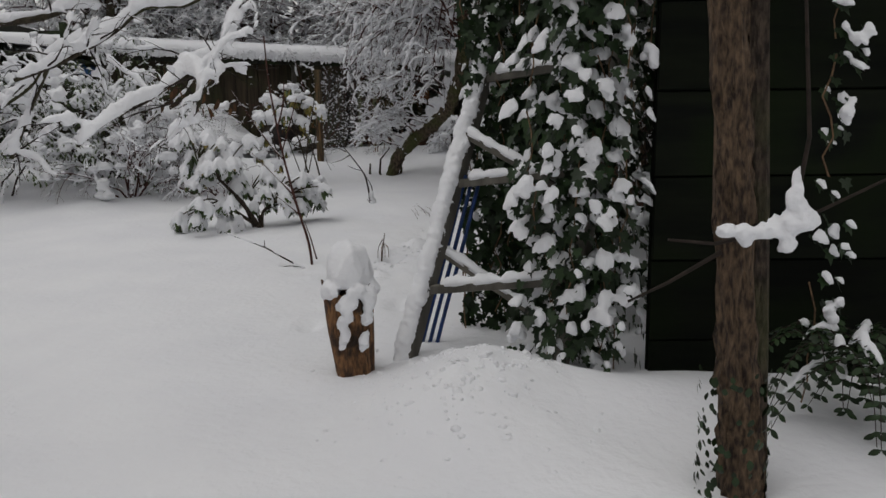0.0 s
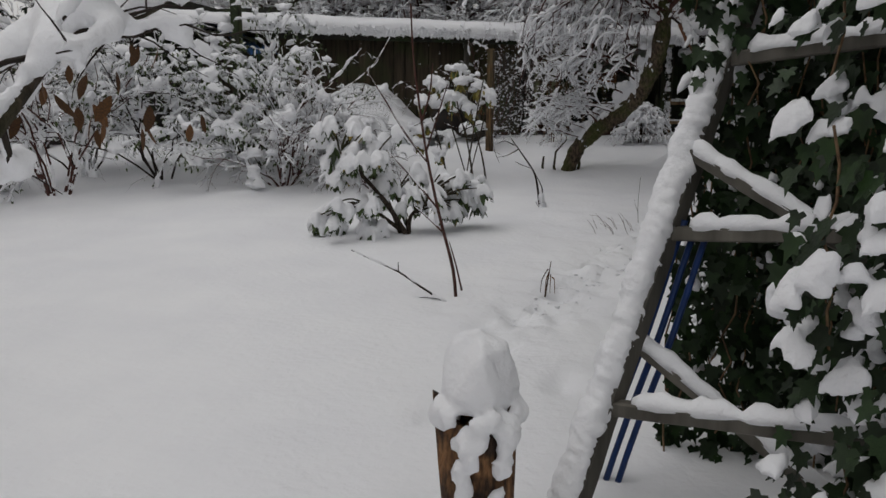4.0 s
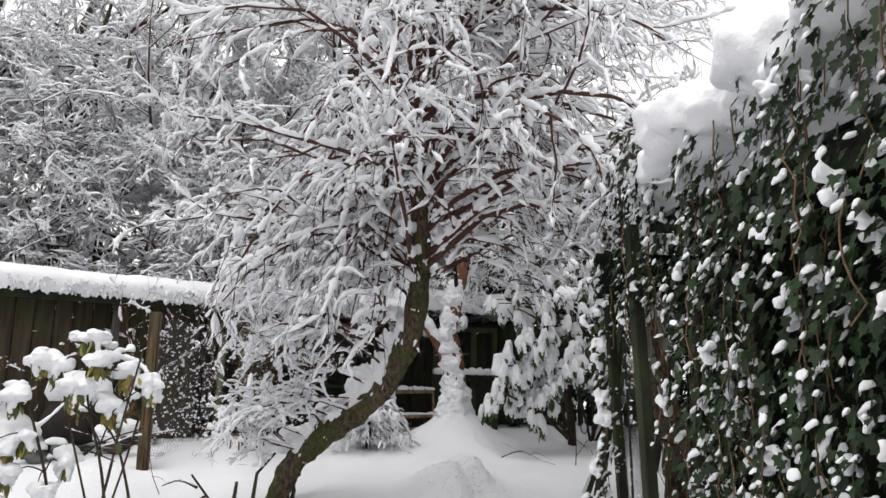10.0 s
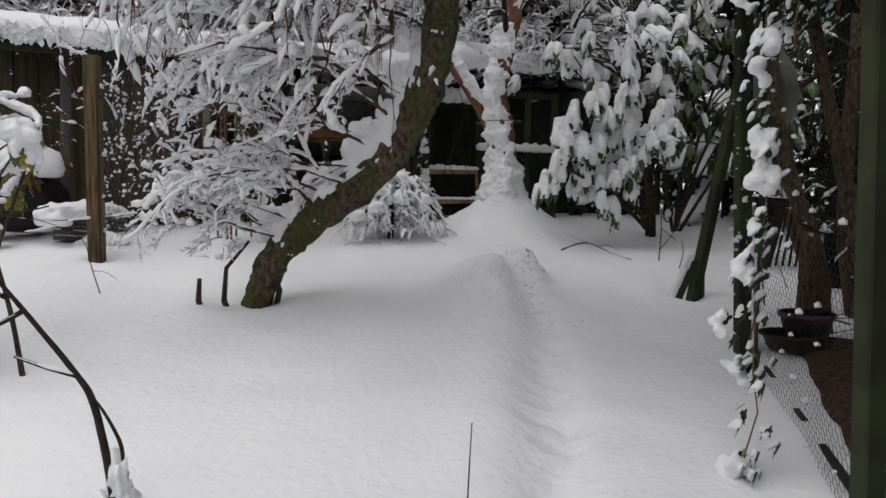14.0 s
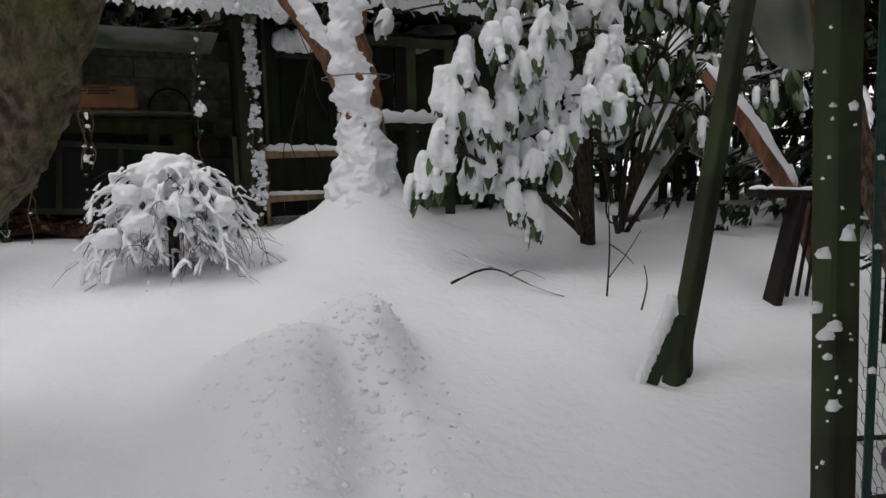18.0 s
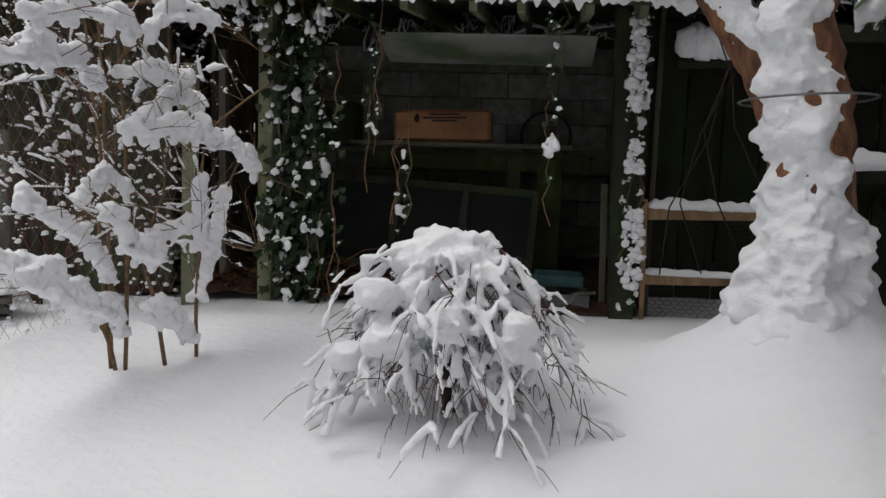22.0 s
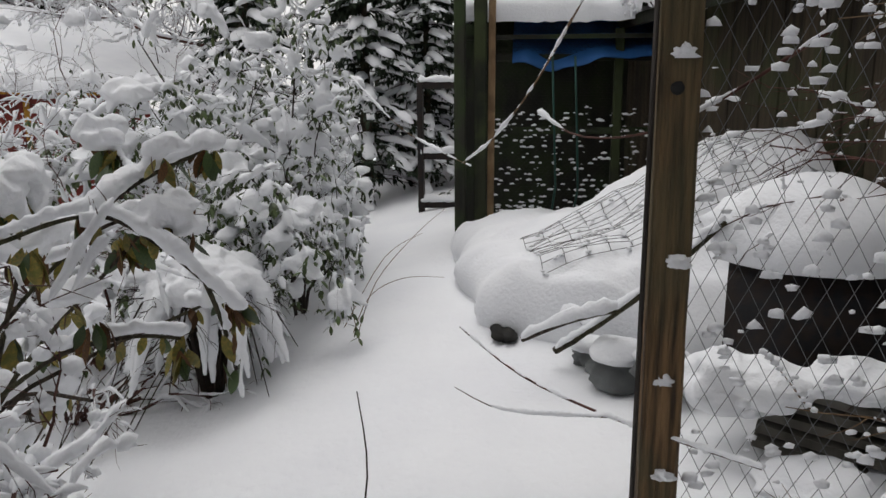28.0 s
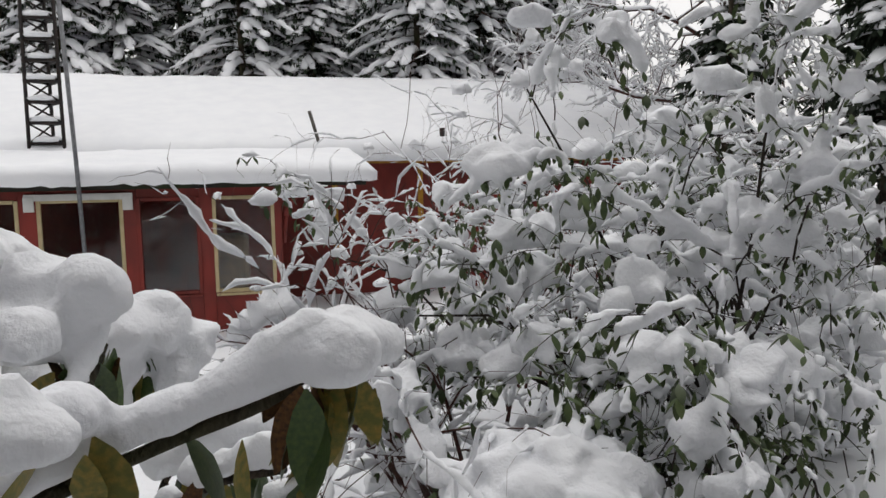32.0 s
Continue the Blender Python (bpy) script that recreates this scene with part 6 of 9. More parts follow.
# low bush pressed down under one cap of snow, tongues of it hanging over dark twigs
r = random.Random(53)
DX, DY, DZ = -4.05, 11.0, height(-4.05, 11.0)
cap_bush = thing("bare_bush", "low dark bush bowed down under one thick cap of snow", "bush", (DX, DY, DZ), G)
w, s = Build(), Build()
for k in range(46):
    a = k * 2.399
    d = Vector((math.cos(a), math.sin(a), 0))
    q = r.uniform(0.28, 0.62)
    pts = [Vector((DX, DY, DZ - 0.03)) + d * 0.05, Vector((DX, DY, DZ + 0.5)) + d * (q * 0.3), Vector((DX, DY, DZ + 0.66 - 0.1 * r.random())) + d * (q * 0.62), Vector((DX, DY, DZ + r.uniform(0.1, 0.3))) + d * q]
    P, R = strand_path(pts, [0.010, 0.008, 0.006, 0.002], 5)
    tube(w, P, R, 5, cap=False)
    if k % 3:
        Q = resample(P[6:], [0.0] * len(P[6:]), 0.022)[0]
        for i, p in enumerate(Q):
            t = i / max(1, len(Q) - 1)
            c = (0.068 - 0.05 * t) * (0.8 + 0.7 * abs(noise.noise(p * 9)))
            blob(s, p + Vector((0, 0, 0.06 - 0.05 * t)), (c, c, c * 0.85), k + i * 0.77, 2, 0.35, 1.5, -0.8)
    ext = []
    grow(r, P[9], (d.x + r.uniform(-.6, .6), d.y + r.uniform(-.6, .6), r.uniform(-.5, .2)), r.uniform(0.2, 0.42), 0.004, 1, (4,), ext, 0.7, 0.5, 0.6, 0.5, 0, 0.2, 5)
    for e in ext:
        tube(w, e[0], e[1], 4, cap=False)
for k in range(26):
    a, q = k * 2.399, 0.055 * math.sqrt(k)
    c = r.uniform(0.07, 0.12)
    blob(s, (DX + q * math.cos(a) * 1.15, DY + q * math.sin(a), DZ + 0.74 - 0.9 * q * q + r.uniform(-.03, .04)), (c, c, c * 0.8), k * 1.9, 2, 0.45, 1.6, -0.8)
part("stem_mass", w, TWIG, cap_bush, kind="stuff")
fused("snow", s, cap_bush, 0.014, "cap of snow with tongues hanging down", smooth=1)
bush("bare_bush", "twiggy bare bush full of snow", -4.9, 9.9, 1.7, 0.95, 13, 54, mat=TWIG_RED, group=G, clods=20)
bush("bare_bush", "thin arching reddish twigs with little snow", -4.0, 10.2, 0.9, 0.9, 18, 55, mat=TWIG_RED, kids=(5, 4), ws=0.008, group=G, droop=1.1)
bush("bare_bush", "twiggy bare bush full of snow", -3.4, 10.0, 0.6, 0.7, 11, 56, mat=TWIG_RED, kids=(4, 3), ws=0.007, group=G, droop=1.0)
bush("bare_bush", "twiggy bare bush full of snow", -8.3, 9.9, 2.0, 0.9, 11, 57, group=G, clods=60)
bush("bare_bush", "tall bare bush with reddish twigs and thick snow", -7.4, 8.4, 3.0, 1.1, 11, 61, mat=TWIG_RED, group=G, clods=60, kids=(8, 8), droop=0.9)
bush("bare_bush", "twiggy bare bush full of snow", -9.6, 9.2, 2.2, 1.2, 12, 58, group=G, clods=60)
bush("bare_bush", "dense snowy bush by the fence", -8.4, 7.7, 0.9, 0.9, 12, 60, leaf=LEAF_PRIVET, leaf_n=400, group=G, clods=50)

# ==== posts, kennel wire, picket fence by the way ====
lp = thing("leaning_post", "dark green square post leaning with a snow-capped foot brace", "post", (2.55, 12.25, 0.5))
b = Build()
rough_post(b, (2.52, 12.24, 0.3), (3.12, 12.45, 2.9), 0.085, 0.085, 14, 4, 0.05)
part("timber", b, WOOD_GREEN, lp)
b = Build()
rough_post(b, (2.36, 12.2, 0.42), (2.52, 12.16, 0.85), 0.035, 0.08, 5, 6)
part("brace", b, WOOD_DARK, lp)
b = Build()
rough_post(b, (2.66, 12.32, 0.4), (2.62, 12.28, 0.75), 0.08, 0.08, 5, 7)
part("foot_block", b, WOOD_DARK, lp)
b = Build()
plaster(b, (2.36, 12.19, 0.5), (2.50, 12.16, 0.86), (-0.02, -0.01, 0.02), 0.035, 0.01, 0.035, 2)
part("snow", b, SNOW, lp, kind="stuff")

kennel = thing("wire_kennel", "old wire kennel with green posts and hexagonal netting", "kennel", (1.9, 9.8, 0.3))
for a, c, w in (((1.40, 8.62, -0.1), (1.31, 8.62, 2.7), 0.078), ((2.24, 10.86, 0.0), (2.12, 10.86, 3.0), 0.085), ((1.92, 8.2, -0.1), (1.90, 8.2, 3.0), 0.09), ((4.4, 10.6, 0.1), (4.4, 10.6, 3.0), 0.1)):
    b = Build()
    rough_post(b, a, c, w, w, 14, a[0], 0.06)
    part("post", b, WOOD_GREEN, kennel)
b = Build()
tube(b, [(2.31, 10.84, 0.1), (2.30, 10.84, 1.2), (2.26, 10.85, 2.9)], 0.012, 7)
part("hose", b, HOSE, kennel, "green hose run up the post")


b = Build()
vs, fs = [], []
for j in range(25):
    for i in range(25):
        u, v = i / 24, j / 24
        p = Vector((1.62, 8.95, 0)).lerp(Vector((2.75, 11.2, 0)), v) + Vector((2.0, -0.75, 0)) * u
        edge = min(1.0, u * 30, v * 8, (1 - v) * 14)
        vs.append(Vector((p.x, p.y, height(p.x, p.y) - 0.03 + 0.09 * edge + 0.03 * noise.noise(p * 6))))
for j in range(24):
    for i in range(24):
        a = j * 25 + i
        fs.append((a, a + 1, a + 26, a + 25))
b.add(vs, fs)
part("littered_floor", b, SOIL, kennel, "bare dark ground with dead leaves inside the kennel")
# roof board in the same shade-darkened colour
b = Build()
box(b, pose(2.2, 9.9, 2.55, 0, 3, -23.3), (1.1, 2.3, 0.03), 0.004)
part("roof_board", b, WOOD_SHADED, kennel)


def hex_net(b, A, U, V, lu, lv, cell, wire=0.0012, skip=None):
    """Hexagonal wire netting over a sheet A + U*u + V*v."""
    A, U, V = Vector(A), Vector(U).normalized(), Vector(V).normalized()
    nu, nv = int(lu / cell), int(lv / (cell * 0.5))
    N = U.cross(V)

    def rod(p, q):
        d = (q - p).normalized()
        s = d.cross(N).normalized() * wire
        k = len(b.v)
        t = N * wire
        b.v += [p + s, p - s * 0.5 + t, p - s * 0.5 - t, q + s, q - s * 0.5 + t, q - s * 0.5 - t]
        b.f += [(k, k + 1, k + 4, k + 3), (k + 1, k + 2, k + 5, k + 4), (k + 2, k, k + 3, k + 5)]
    for j in range(nv):
        for i in range(nu):
            u, v = (i + 0.5 * (j % 2)) * cell, j * cell * 0.5
            sag = N * (0.02 * noise.noise(Vector((u * 2, v * 2, lu))))
            p = A + U * u + V * v + sag
            e = 0.5 * cell
            rod(p + V * (cell * 0.15), p - V * (cell * 0.15))
            rod(p + V * (cell * 0.15), p + U * e + V * (cell * 0.35))
            rod(p + V * (cell * 0.15), p - U * e + V * (cell * 0.35))


b = Build()
hex_net(b, (1.42, 8.66, 0.0), (0.82, 2.2, 0.13), (0, 0, 1), 2.3, 2.6, 0.06, 0.0010)
part("netting", b, WIRE, kennel, "rusted hexagonal wire netting", kind="stuff")
b = Build()
for i in range(60):
    t, z = rng.random(), rng.uniform(0.2, 2.4)
    p = Vector((1.42, 8.66, 0)).lerp(Vector((2.22, 10.8, 0.13)), t)
    blob(b, p + Vector((0, 0, z)), rng.uniform(0.006, 0.02), i, 1)
for i in range(60):
    z = rng.uniform(0.4, 2.8)
    s = 0.004 + 0.02 * rng.random() ** 3
    blob(b, (2.16 - 0.04 * (z - 0.3) + rng.uniform(-.05, .06), 10.79, z), (s, s * 0.7, s * rng.uniform(0.7, 1.5)), i, 2, 0.8)
part("snow", b, SNOW, kennel, kind="stuff")
b = Build()
beam(b, (1.52, 8.7, 0.20), (2.3, 10.8, 0.30), 0.04, 0.1)
part("sill_board", b, WOOD_DARK, kennel)
for pts, w in ((((3.1, 11.3, 0.2), (3.08, 11.4, 0.9), (3.0, 11.7, 1.6), (2.98, 11.9, 2.3), (3.05, 12.0, 3.2)), 0.075), (((2.9, 11.25, 0.1), (2.93, 11.28, 0.6), (2.95, 11.3, 0.95)), 0.07), (((3.6, 11.6, 0.2), (3.5, 11.7, 1.2), (3.6, 11.8, 3.0)), 0.06), (((2.75, 10.0, 0.0), (2.6, 10.3, 1.0), (2.4, 10.6, 2.5)), 0.05)):
    b = Build()
    P, R = strand_path(pts, [w * (1 - 0.1 * i) for i in range(len(pts))], 5)
    tube(b, P, R, 12, rough=0.35)
    part("trunk", b, BARK_BROWN, kennel, "leaning brown trunk behind the netting")
r = random.Random(60)
tangle, tangle_snow = [], Build()
for k in range(130):
    a = Vector((r.uniform(2.6, 4.4), r.uniform(9.6, 12.2), r.uniform(0.2, 2.4)))
    d = Vector((r.uniform(-1, 1), r.uniform(-.6, .6), r.uniform(-.3, 1.0)))
    grow(r, a, d, r.uniform(0.6, 1.4), r.uniform(0.006, 0.016), 1, (4,), tangle, 0.6, 0.5, 0.2, 0.5, 0, 0.2, 5)
tangle = [q for q in tangle if all(p.x > 1.62 + (p.y - 8.66) * 0.37 + 0.18 for p in q[0])]
b = Build()
dress(tangle, b, tangle_snow, 0.006, 0.012, 0.8, gaps=0.45, step=0.05)
part("branch_tangle", b, TWIG, kennel, "tangle of dead branches inside the kennel", kind="stuff")
part("tangle_snow", tangle_snow, SNOW, kennel, kind="stuff")
for i, (x, y, q, h, mt, lab) in enumerate(((2.74, 10.98, 0.17, 0.20, POT_PURPLE, "purple plastic flower pot inside the kennel"), (2.56, 10.86, 0.19, 0.10, METAL_DARK, "shallow black pot tray inside the kennel"))):
    pot = thing("flower_pot", lab, "pot", (x, y, 0.32))
    b = Build()
    z0 = height(x, y) + 0.03
    tube(b, [(x, y, z0), (x, y, z0 + h * 0.85), (x, y, z0 + h * 0.85), (x, y, z0 + h), (x, y, z0 + h), (x, y, z0 + h * 0.8)], [q * 0.75, q * 0.95, q * 1.05, q * 1.05, q * 0.95, q * 0.92], 24)
    part("pot", b, mt, pot)
    b = Build()
    tube(b, [(x, y, z0 + h * 0.80), (x, y, z0 + h * 0.86)], [q * 0.9, q * 0.5], 18, rough=0.3)
    part("soil", b, SOIL, pot)
# back boards also have shade put into their colour
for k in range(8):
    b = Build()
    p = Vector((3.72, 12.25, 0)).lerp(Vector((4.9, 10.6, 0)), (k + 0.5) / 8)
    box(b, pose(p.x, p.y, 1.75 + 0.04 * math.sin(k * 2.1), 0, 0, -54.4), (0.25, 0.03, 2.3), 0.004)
    part("back_board", b, WOOD_SHADED, kennel)
for k in range(12):
    b = Build()
    box(b, pose(4.6 + 0.02 * (k % 2), 8.9 + k * 0.26, 1.4), (0.03, 0.25, 2.8), 0.004)
    part("back_board", b, WOOD_DARK, kennel)

bench = thing("garden_chair", "black metal garden chair half sunk in snow", "chair", (3.6, 13.0, 0.5))
b = Build()
beam(b, (3.42, 12.9, 1.34), (3.9, 12.95, 1.32), 0.10, 0.05)
part("armrest", b, METAL_DARK, bench)
b = Build()
beam(b, (3.75, 12.92, 1.32), (3.56, 12.92, 0.55), 0.12, 0.05)
part("side", b, METAL_DARK, bench)
for k in range(7):
    b = Build()
    beam(b, (3.85 + k * 0.06, 12.98 + k * 0.01, 1.3), (3.72 + k * 0.075, 13.0, 0.5), 0.02, 0.02)
    part("slat", b, METAL_DARK, bench)
for a, c in (((3.6, 12.9, 0.66), (4.2, 12.7, 0.5)), ((3.58, 12.95, 0.56), (4.1, 12.8, 0.30))):
    b = Build()
    beam(b, a, c, 0.035, 0.035)
    part("stretcher", b, METAL_DARK, bench)
    b = Build()
    ridge(b, [Vector(a).lerp(Vector(c), t / 6) + Vector((0, 0, 0.018)) for t in range(7)], 0.02, 0.03, 0, a[2])
    part("snow", b, SNOW, bench)
b = Build()
ridge(b, [Vector((3.42, 12.9, 1.365)).lerp(Vector((3.9, 12.95, 1.345)), t / 8) for t in range(9)], 0.045, 0.02, 0, 5)
part("snow", b, SNOW, bench)

tarp = Build()
vs, fs = [], []
for j in range(9):
    for i in range(13):
        u, v = i / 12, j / 8
        vs.append(Vector((3.3 + 0.55 * u, 12.75 + 0.5 * v + 0.05 * math.sin(u * 9) + 0.03 * math.sin(v * 11), 2.22 + 0.75 * v - 0.22 * math.sin(u * 3.1) * (1 - v) + 0.03 * noise.noise(Vector((u * 5, v * 5, 0))))))
for j in range(8):
    for i in range(12):
        a = j * 13 + i
        fs.append((a, a + 1, a + 14, a + 13))
tarp.add(vs, fs)
tarp.add([v + Vector((0, 0.006, 0.003)) for v in vs], [f[::-1] for f in fs])
solid("tarpaulin", tarp, TARP_GREY, "sagging pale grey tarpaulin tied beside the post", "tarpaulin")
b = Build()
tube(b, [(3.55, 13.6, 2.1), (3.75, 13.4, 1.75), (3.95, 13.2, 1.3), (4.2, 13.1, 0.6)], [0.05, 0.06, 0.065, 0.07], 9, rough=0.3)
solid("leaning_limb", b, BARK_RED, "leaning limb capped with snow behind the post", "branch")
b = Build()
ridge(b, [(3.55, 13.58, 2.14), (3.65, 13.48, 1.97), (3.75, 13.38, 1.8), (3.85, 13.28, 1.58), (3.95, 13.18, 1.36)], 0.05, 0.1, 0, 2)
solid("limb_snow", b, SNOW, "snow along the leaning limb", "snow", kind="stuff")

fence = thing("picket_fence", "dark picket fence with snow lodged between its pales", "fence", (6, 16.8, 1))
for k in range(34):
    b = Build()
    t = k / 33
    x, y = 3.4 + 5.4 * t, 17.0 - 1.0 * t
    z = height(x, y)
    h = 0.85 + 0.04 * math.sin(k * 2.3)
    pr = [(-0.045, 0), (0.045, 0), (0.06, h * 0.45), (0.035, h * 0.55), (0.045, h * 0.85), (0, h), (-0.045, h * 0.85), (-0.035, h * 0.55), (-0.06, h * 0.45)]
    m = pose(x, y, z - 0.05, 0, 0, -10)
    f = [m @ Vector((px, -0.012, pz)) for px, pz in pr] + [m @ Vector((px, 0.012, pz)) for px, pz in pr]
    n = len(pr)
    b.add(f, [tuple(range(n)), tuple(range(2 * n - 1, n - 1, -1))] + [(i, n + i, n + (i + 1) % n, (i + 1) % n) for i in range(n)])
    part("pale", b, WOOD_DARK, fence, smooth=False)
for dz in (0.25, 0.78):
    b = Build()
    beam(b, (3.3, 17.06, height(3.4, 17) + dz), (8.9, 16.02, height(8.8, 16) + dz), 0.03, 0.08)
    part("rail", b, WOOD_DARK, fence)
b = Build()
for i in range(160):
    t = rng.random()
    blob(b, (3.4 + 5.4 * t, 17.03 - 1.0 * t, height(3.4 + 5.4 * t, 17) + rng.random() ** 2 * 0.5), rng.uniform(0.02, 0.06), i, 1, 0.4)
part("snow", b, SNOW, fence, kind="stuff")

b = Build()
hex_net(b, S(2.35, 0.0, 0.95), FU, (0, 0, 1), 0.66, 0.75, 0.045, 0.0014)
part("netting", b, WIRE, fr, kind="stuff")
# hutch beyond it, with netting front
hutch = thing("chicken_hutch", "dark wooden hutch with netting front and snowy sill", "hutch", S(3.6, 0, 1.2))
for u in (3.05, 3.75, 4.15):
    b = Build()
    beam(b, S(u, 0.02, 0.9), S(u, 0.02, 2.72), 0.09, 0.06, 0.004)
    part("post", b, WOOD_GREEN, hutch)
for z, d in ((2.68, 0.09), (1.90, 0.09), (1.15, 0.07)):
    b = Build()
    beam(b, S(3.0, 0.0, z), S(4.2, 0.02, z), 0.05, d, 0.004)
    part("rail", b, WOOD_GREEN, hutch)
b = Build()
hex_net(b, S(3.05, 0.05, 1.2), FU, (0, 0, 1), 1.1, 1.5, 0.05, 0.0013)
part("netting", b, WIRE, hutch, kind="stuff")
b = Build()
ridge(b, [S(3.0 + 1.2 * t / 14, -0.02, 1.95) for t in range(15)], 0.06, 0.09, 0, 4)
for i in range(9):
    blob(b, S(3.05 + 0.06 * i, -0.1, 1.25 + 0.07 * math.sin(i)), (0.07, 0.06, 0.08), i, 2, 0.5)
part("snow", b, SNOW, hutch, kind="stuff")
# a plate of snow on a board above the frame
b = Build()
beam(b, S(2.45, 0.0, 2.5), S(2.95, 0.0, 2.5), 0.04, 0.04)
part("rail", b, WOOD_DARK, hutch)
b = Build()
for i in range(10):
    blob(b, S(2.5 + 0.04 * i, -0.04, 2.62 + 0.02 * math.sin(i * 2)), (0.07, 0.05, 0.09), i * 1.3, 2, 0.5, 1.6, -1)
part("snow", b, SNOW, hutch, kind="stuff")
r = random.Random(12)
ivy_mass("ivy_post", "ivy climbing the shed's front post and hanging from the eave", line_sampler([(-1.58, 15.26), (-1.2, 15.34)], 0.0, 2.1, 0.16, -1), 900, (0.04, 0.08), 0.2, 150, r, 22, clump=1.15)
ivy_mass("ivy_post", "snow-dusted creeper on the shed's corner post", line_sampler([(0.56, 15.72), (0.68, 15.74)], 0.05, 2.0, 0.04, -1), 200, (0.03, 0.05), 0.9, 20, r, 6, clump=1.1)
cake = Build()
for i in range(520):
    z = r.uniform(0.98, 2.75)
    k = noise.noise(Vector((1, 0, z * 3.1)))
    if k < -0.16:
        continue
    s = 0.008 + 0.026 * r.random() ** 2
    blob(cake, (0.66 - 0.03 * (z - 1.1) + r.uniform(-.05, .045) * (1.2 - 0.15 * z), 15.655 + r.uniform(-.015, .02), z), (s, s * 0.8, s * r.uniform(0.7, 1.2)), i * 1.1, 1, 0.6, 1.7, -0.9)
for i in range(55):
    t = r.random()
    x = -1.62 + 0.62 * r.random()
    s = r.uniform(0.014, 0.04) * (1.1 - 0.6 * t)
    blob(cake, (x, 15.02 + 0.18 * (x + 1.4) + r.uniform(-.05, .05), 2.86 - 0.42 * t * (1 - abs(x + 1.3) * 1.6)), (s, s * 0.8, s * r.uniform(0.8, 1.4)), i * 1.3, 1, 0.6, 1.7, -0.9)
caked = thing("caked_snow", "snow caked on the creeper of the shed posts", "snow", (0.64, 15.66, 1.0))
part("snow", cake, SNOW, caked, kind="stuff")
for (u, top, bot, n) in ((0.75, 2.7, 2.0, 26), (1.75, 2.75, 1.75, 30), (0.95, 2.0, 1.1, 26), (0.55, 2.4, 1.2, 24), (-0.8, 2.7, 1.8, 30)):
    p = S(u, -0.38, 0)
    ivy_mass("ivy_strand", "thin ivy strand hanging from the eave", line_sampler([(p.x - 0.04, p.y), (p.x + 0.04, p.y)], bot - height(p.x, p.y), top - height(p.x, p.y), 0.04, -1), n, (0.035, 0.055), 0.6, 40, r, 3, clump=1.0)

# wire fence, posts and heaps beside the shed
posts = thing("fence_post", "square brown weathered fence post with a knot hole", "post", (-2.47, 13.18, 0.6))
b = Build()
rough_post(b, (-2.475, 13.18, 0.4), (-2.475, 13.17, 2.5), 0.125, 0.115, 16, 3.3, 0.05)
part("timber", b, WOOD_POST, posts)
b = Build()
blob(b, (-2.412, 13.165, 2.15), (0.006, 0.02, 0.02), 1, 2, 0.2, 1, -1)
part("knot", b, INK, posts, "dark knot hole")
b = Build()
tube(b, [(-2.42, 13.10, 0.7), (-2.42, 13.10, 1.8), (-2.42, 13.1, 2.48)], 0.008, 5)
part("wire", b, WIRE, posts)
b = Build()
for i, (z, dx) in enumerate(((1.0, 0.0), (1.66, 0.01), (2.24, 0.0), (2.62, 0.02), (1.3, -0.01))):
    blob(b, (-2.41 + dx, 13.19 + 0.03 * math.sin(i * 3), z), (0.018, 0.03, 0.022), i, 3, 0.8, 1.8)
part("snow", b, SNOW, posts, kind="stuff")
p2 = thing("fence_post", "pale green weathered post at the shed's side", "post", (-1.95, 15.1, 0.8))
b = Build()
rough_post(b, (-1.90, 14.98, 0.5), (-1.88, 14.99, 2.42), 0.085, 0.08, 12, 8, 0.06)
part("timber", b, WOOD_PALE, p2)
p3 = thing("fence_post", "thin weathered pole standing by the bushes", "post", (-3.28, 14.6, 0.7))
b = Build()
tube(b, [(-3.30, 14.7, 0.5), (-3.27, 14.7, 1.8), (-3.24, 14.7, 3.05)], [0.06, 0.058, 0.05], 9, rough=0.2)
part("timber", b, WOOD_GREY, p3)
b = Build()
tube(b, [(-2.98, 14.62, 0.5), (-2.96, 14.62, 2.0)], 0.03, 8)
part("side_pole", b, WOOD_GREY, p3)


def chain_link(b, A, B, z0, z1, pitch=0.062, wire=0.0017, sag=0.04):
    """Diamond wire between two posts."""
    A, B = Vector(A), Vector(B)
    L, Hh = (B - A).length, z1 - z0
    U = (B - A).normalized()
    N = Vector((-U.y, U.x, 0))

    def at(u, v):
        p = A + U * u
        p.z = z0 + v + (B.z - A.z) * u / L
        return p + N * (sag * noise.noise(Vector((u * 1.7, v * 1.7, 3))) + 0.01 * math.sin(v * 7))
    nu, nv = int(L / pitch), int(Hh / pitch)
    for i in range(nu):
        for j in range(nv):
            u, v = i * pitch + (pitch / 2 if j % 2 else 0), j * pitch
            p = at(u, v)
            for du in (-0.5, 0.5):
                q = at(u + du * pitch, v + pitch)
                d = (q - p).normalized()
                s = d.cross(N).normalized() * wire
                k = len(b.v)
                t = N * wire
                b.v += [p + s, p - s * 0.5 + t, p - s * 0.5 - t, q + s, q - s * 0.5 + t, q - s * 0.5 - t]
                b.f += [(k, k + 1, k + 4, k + 3), (k + 1, k + 2, k + 5, k + 4), (k + 2, k, k + 3, k + 5)]


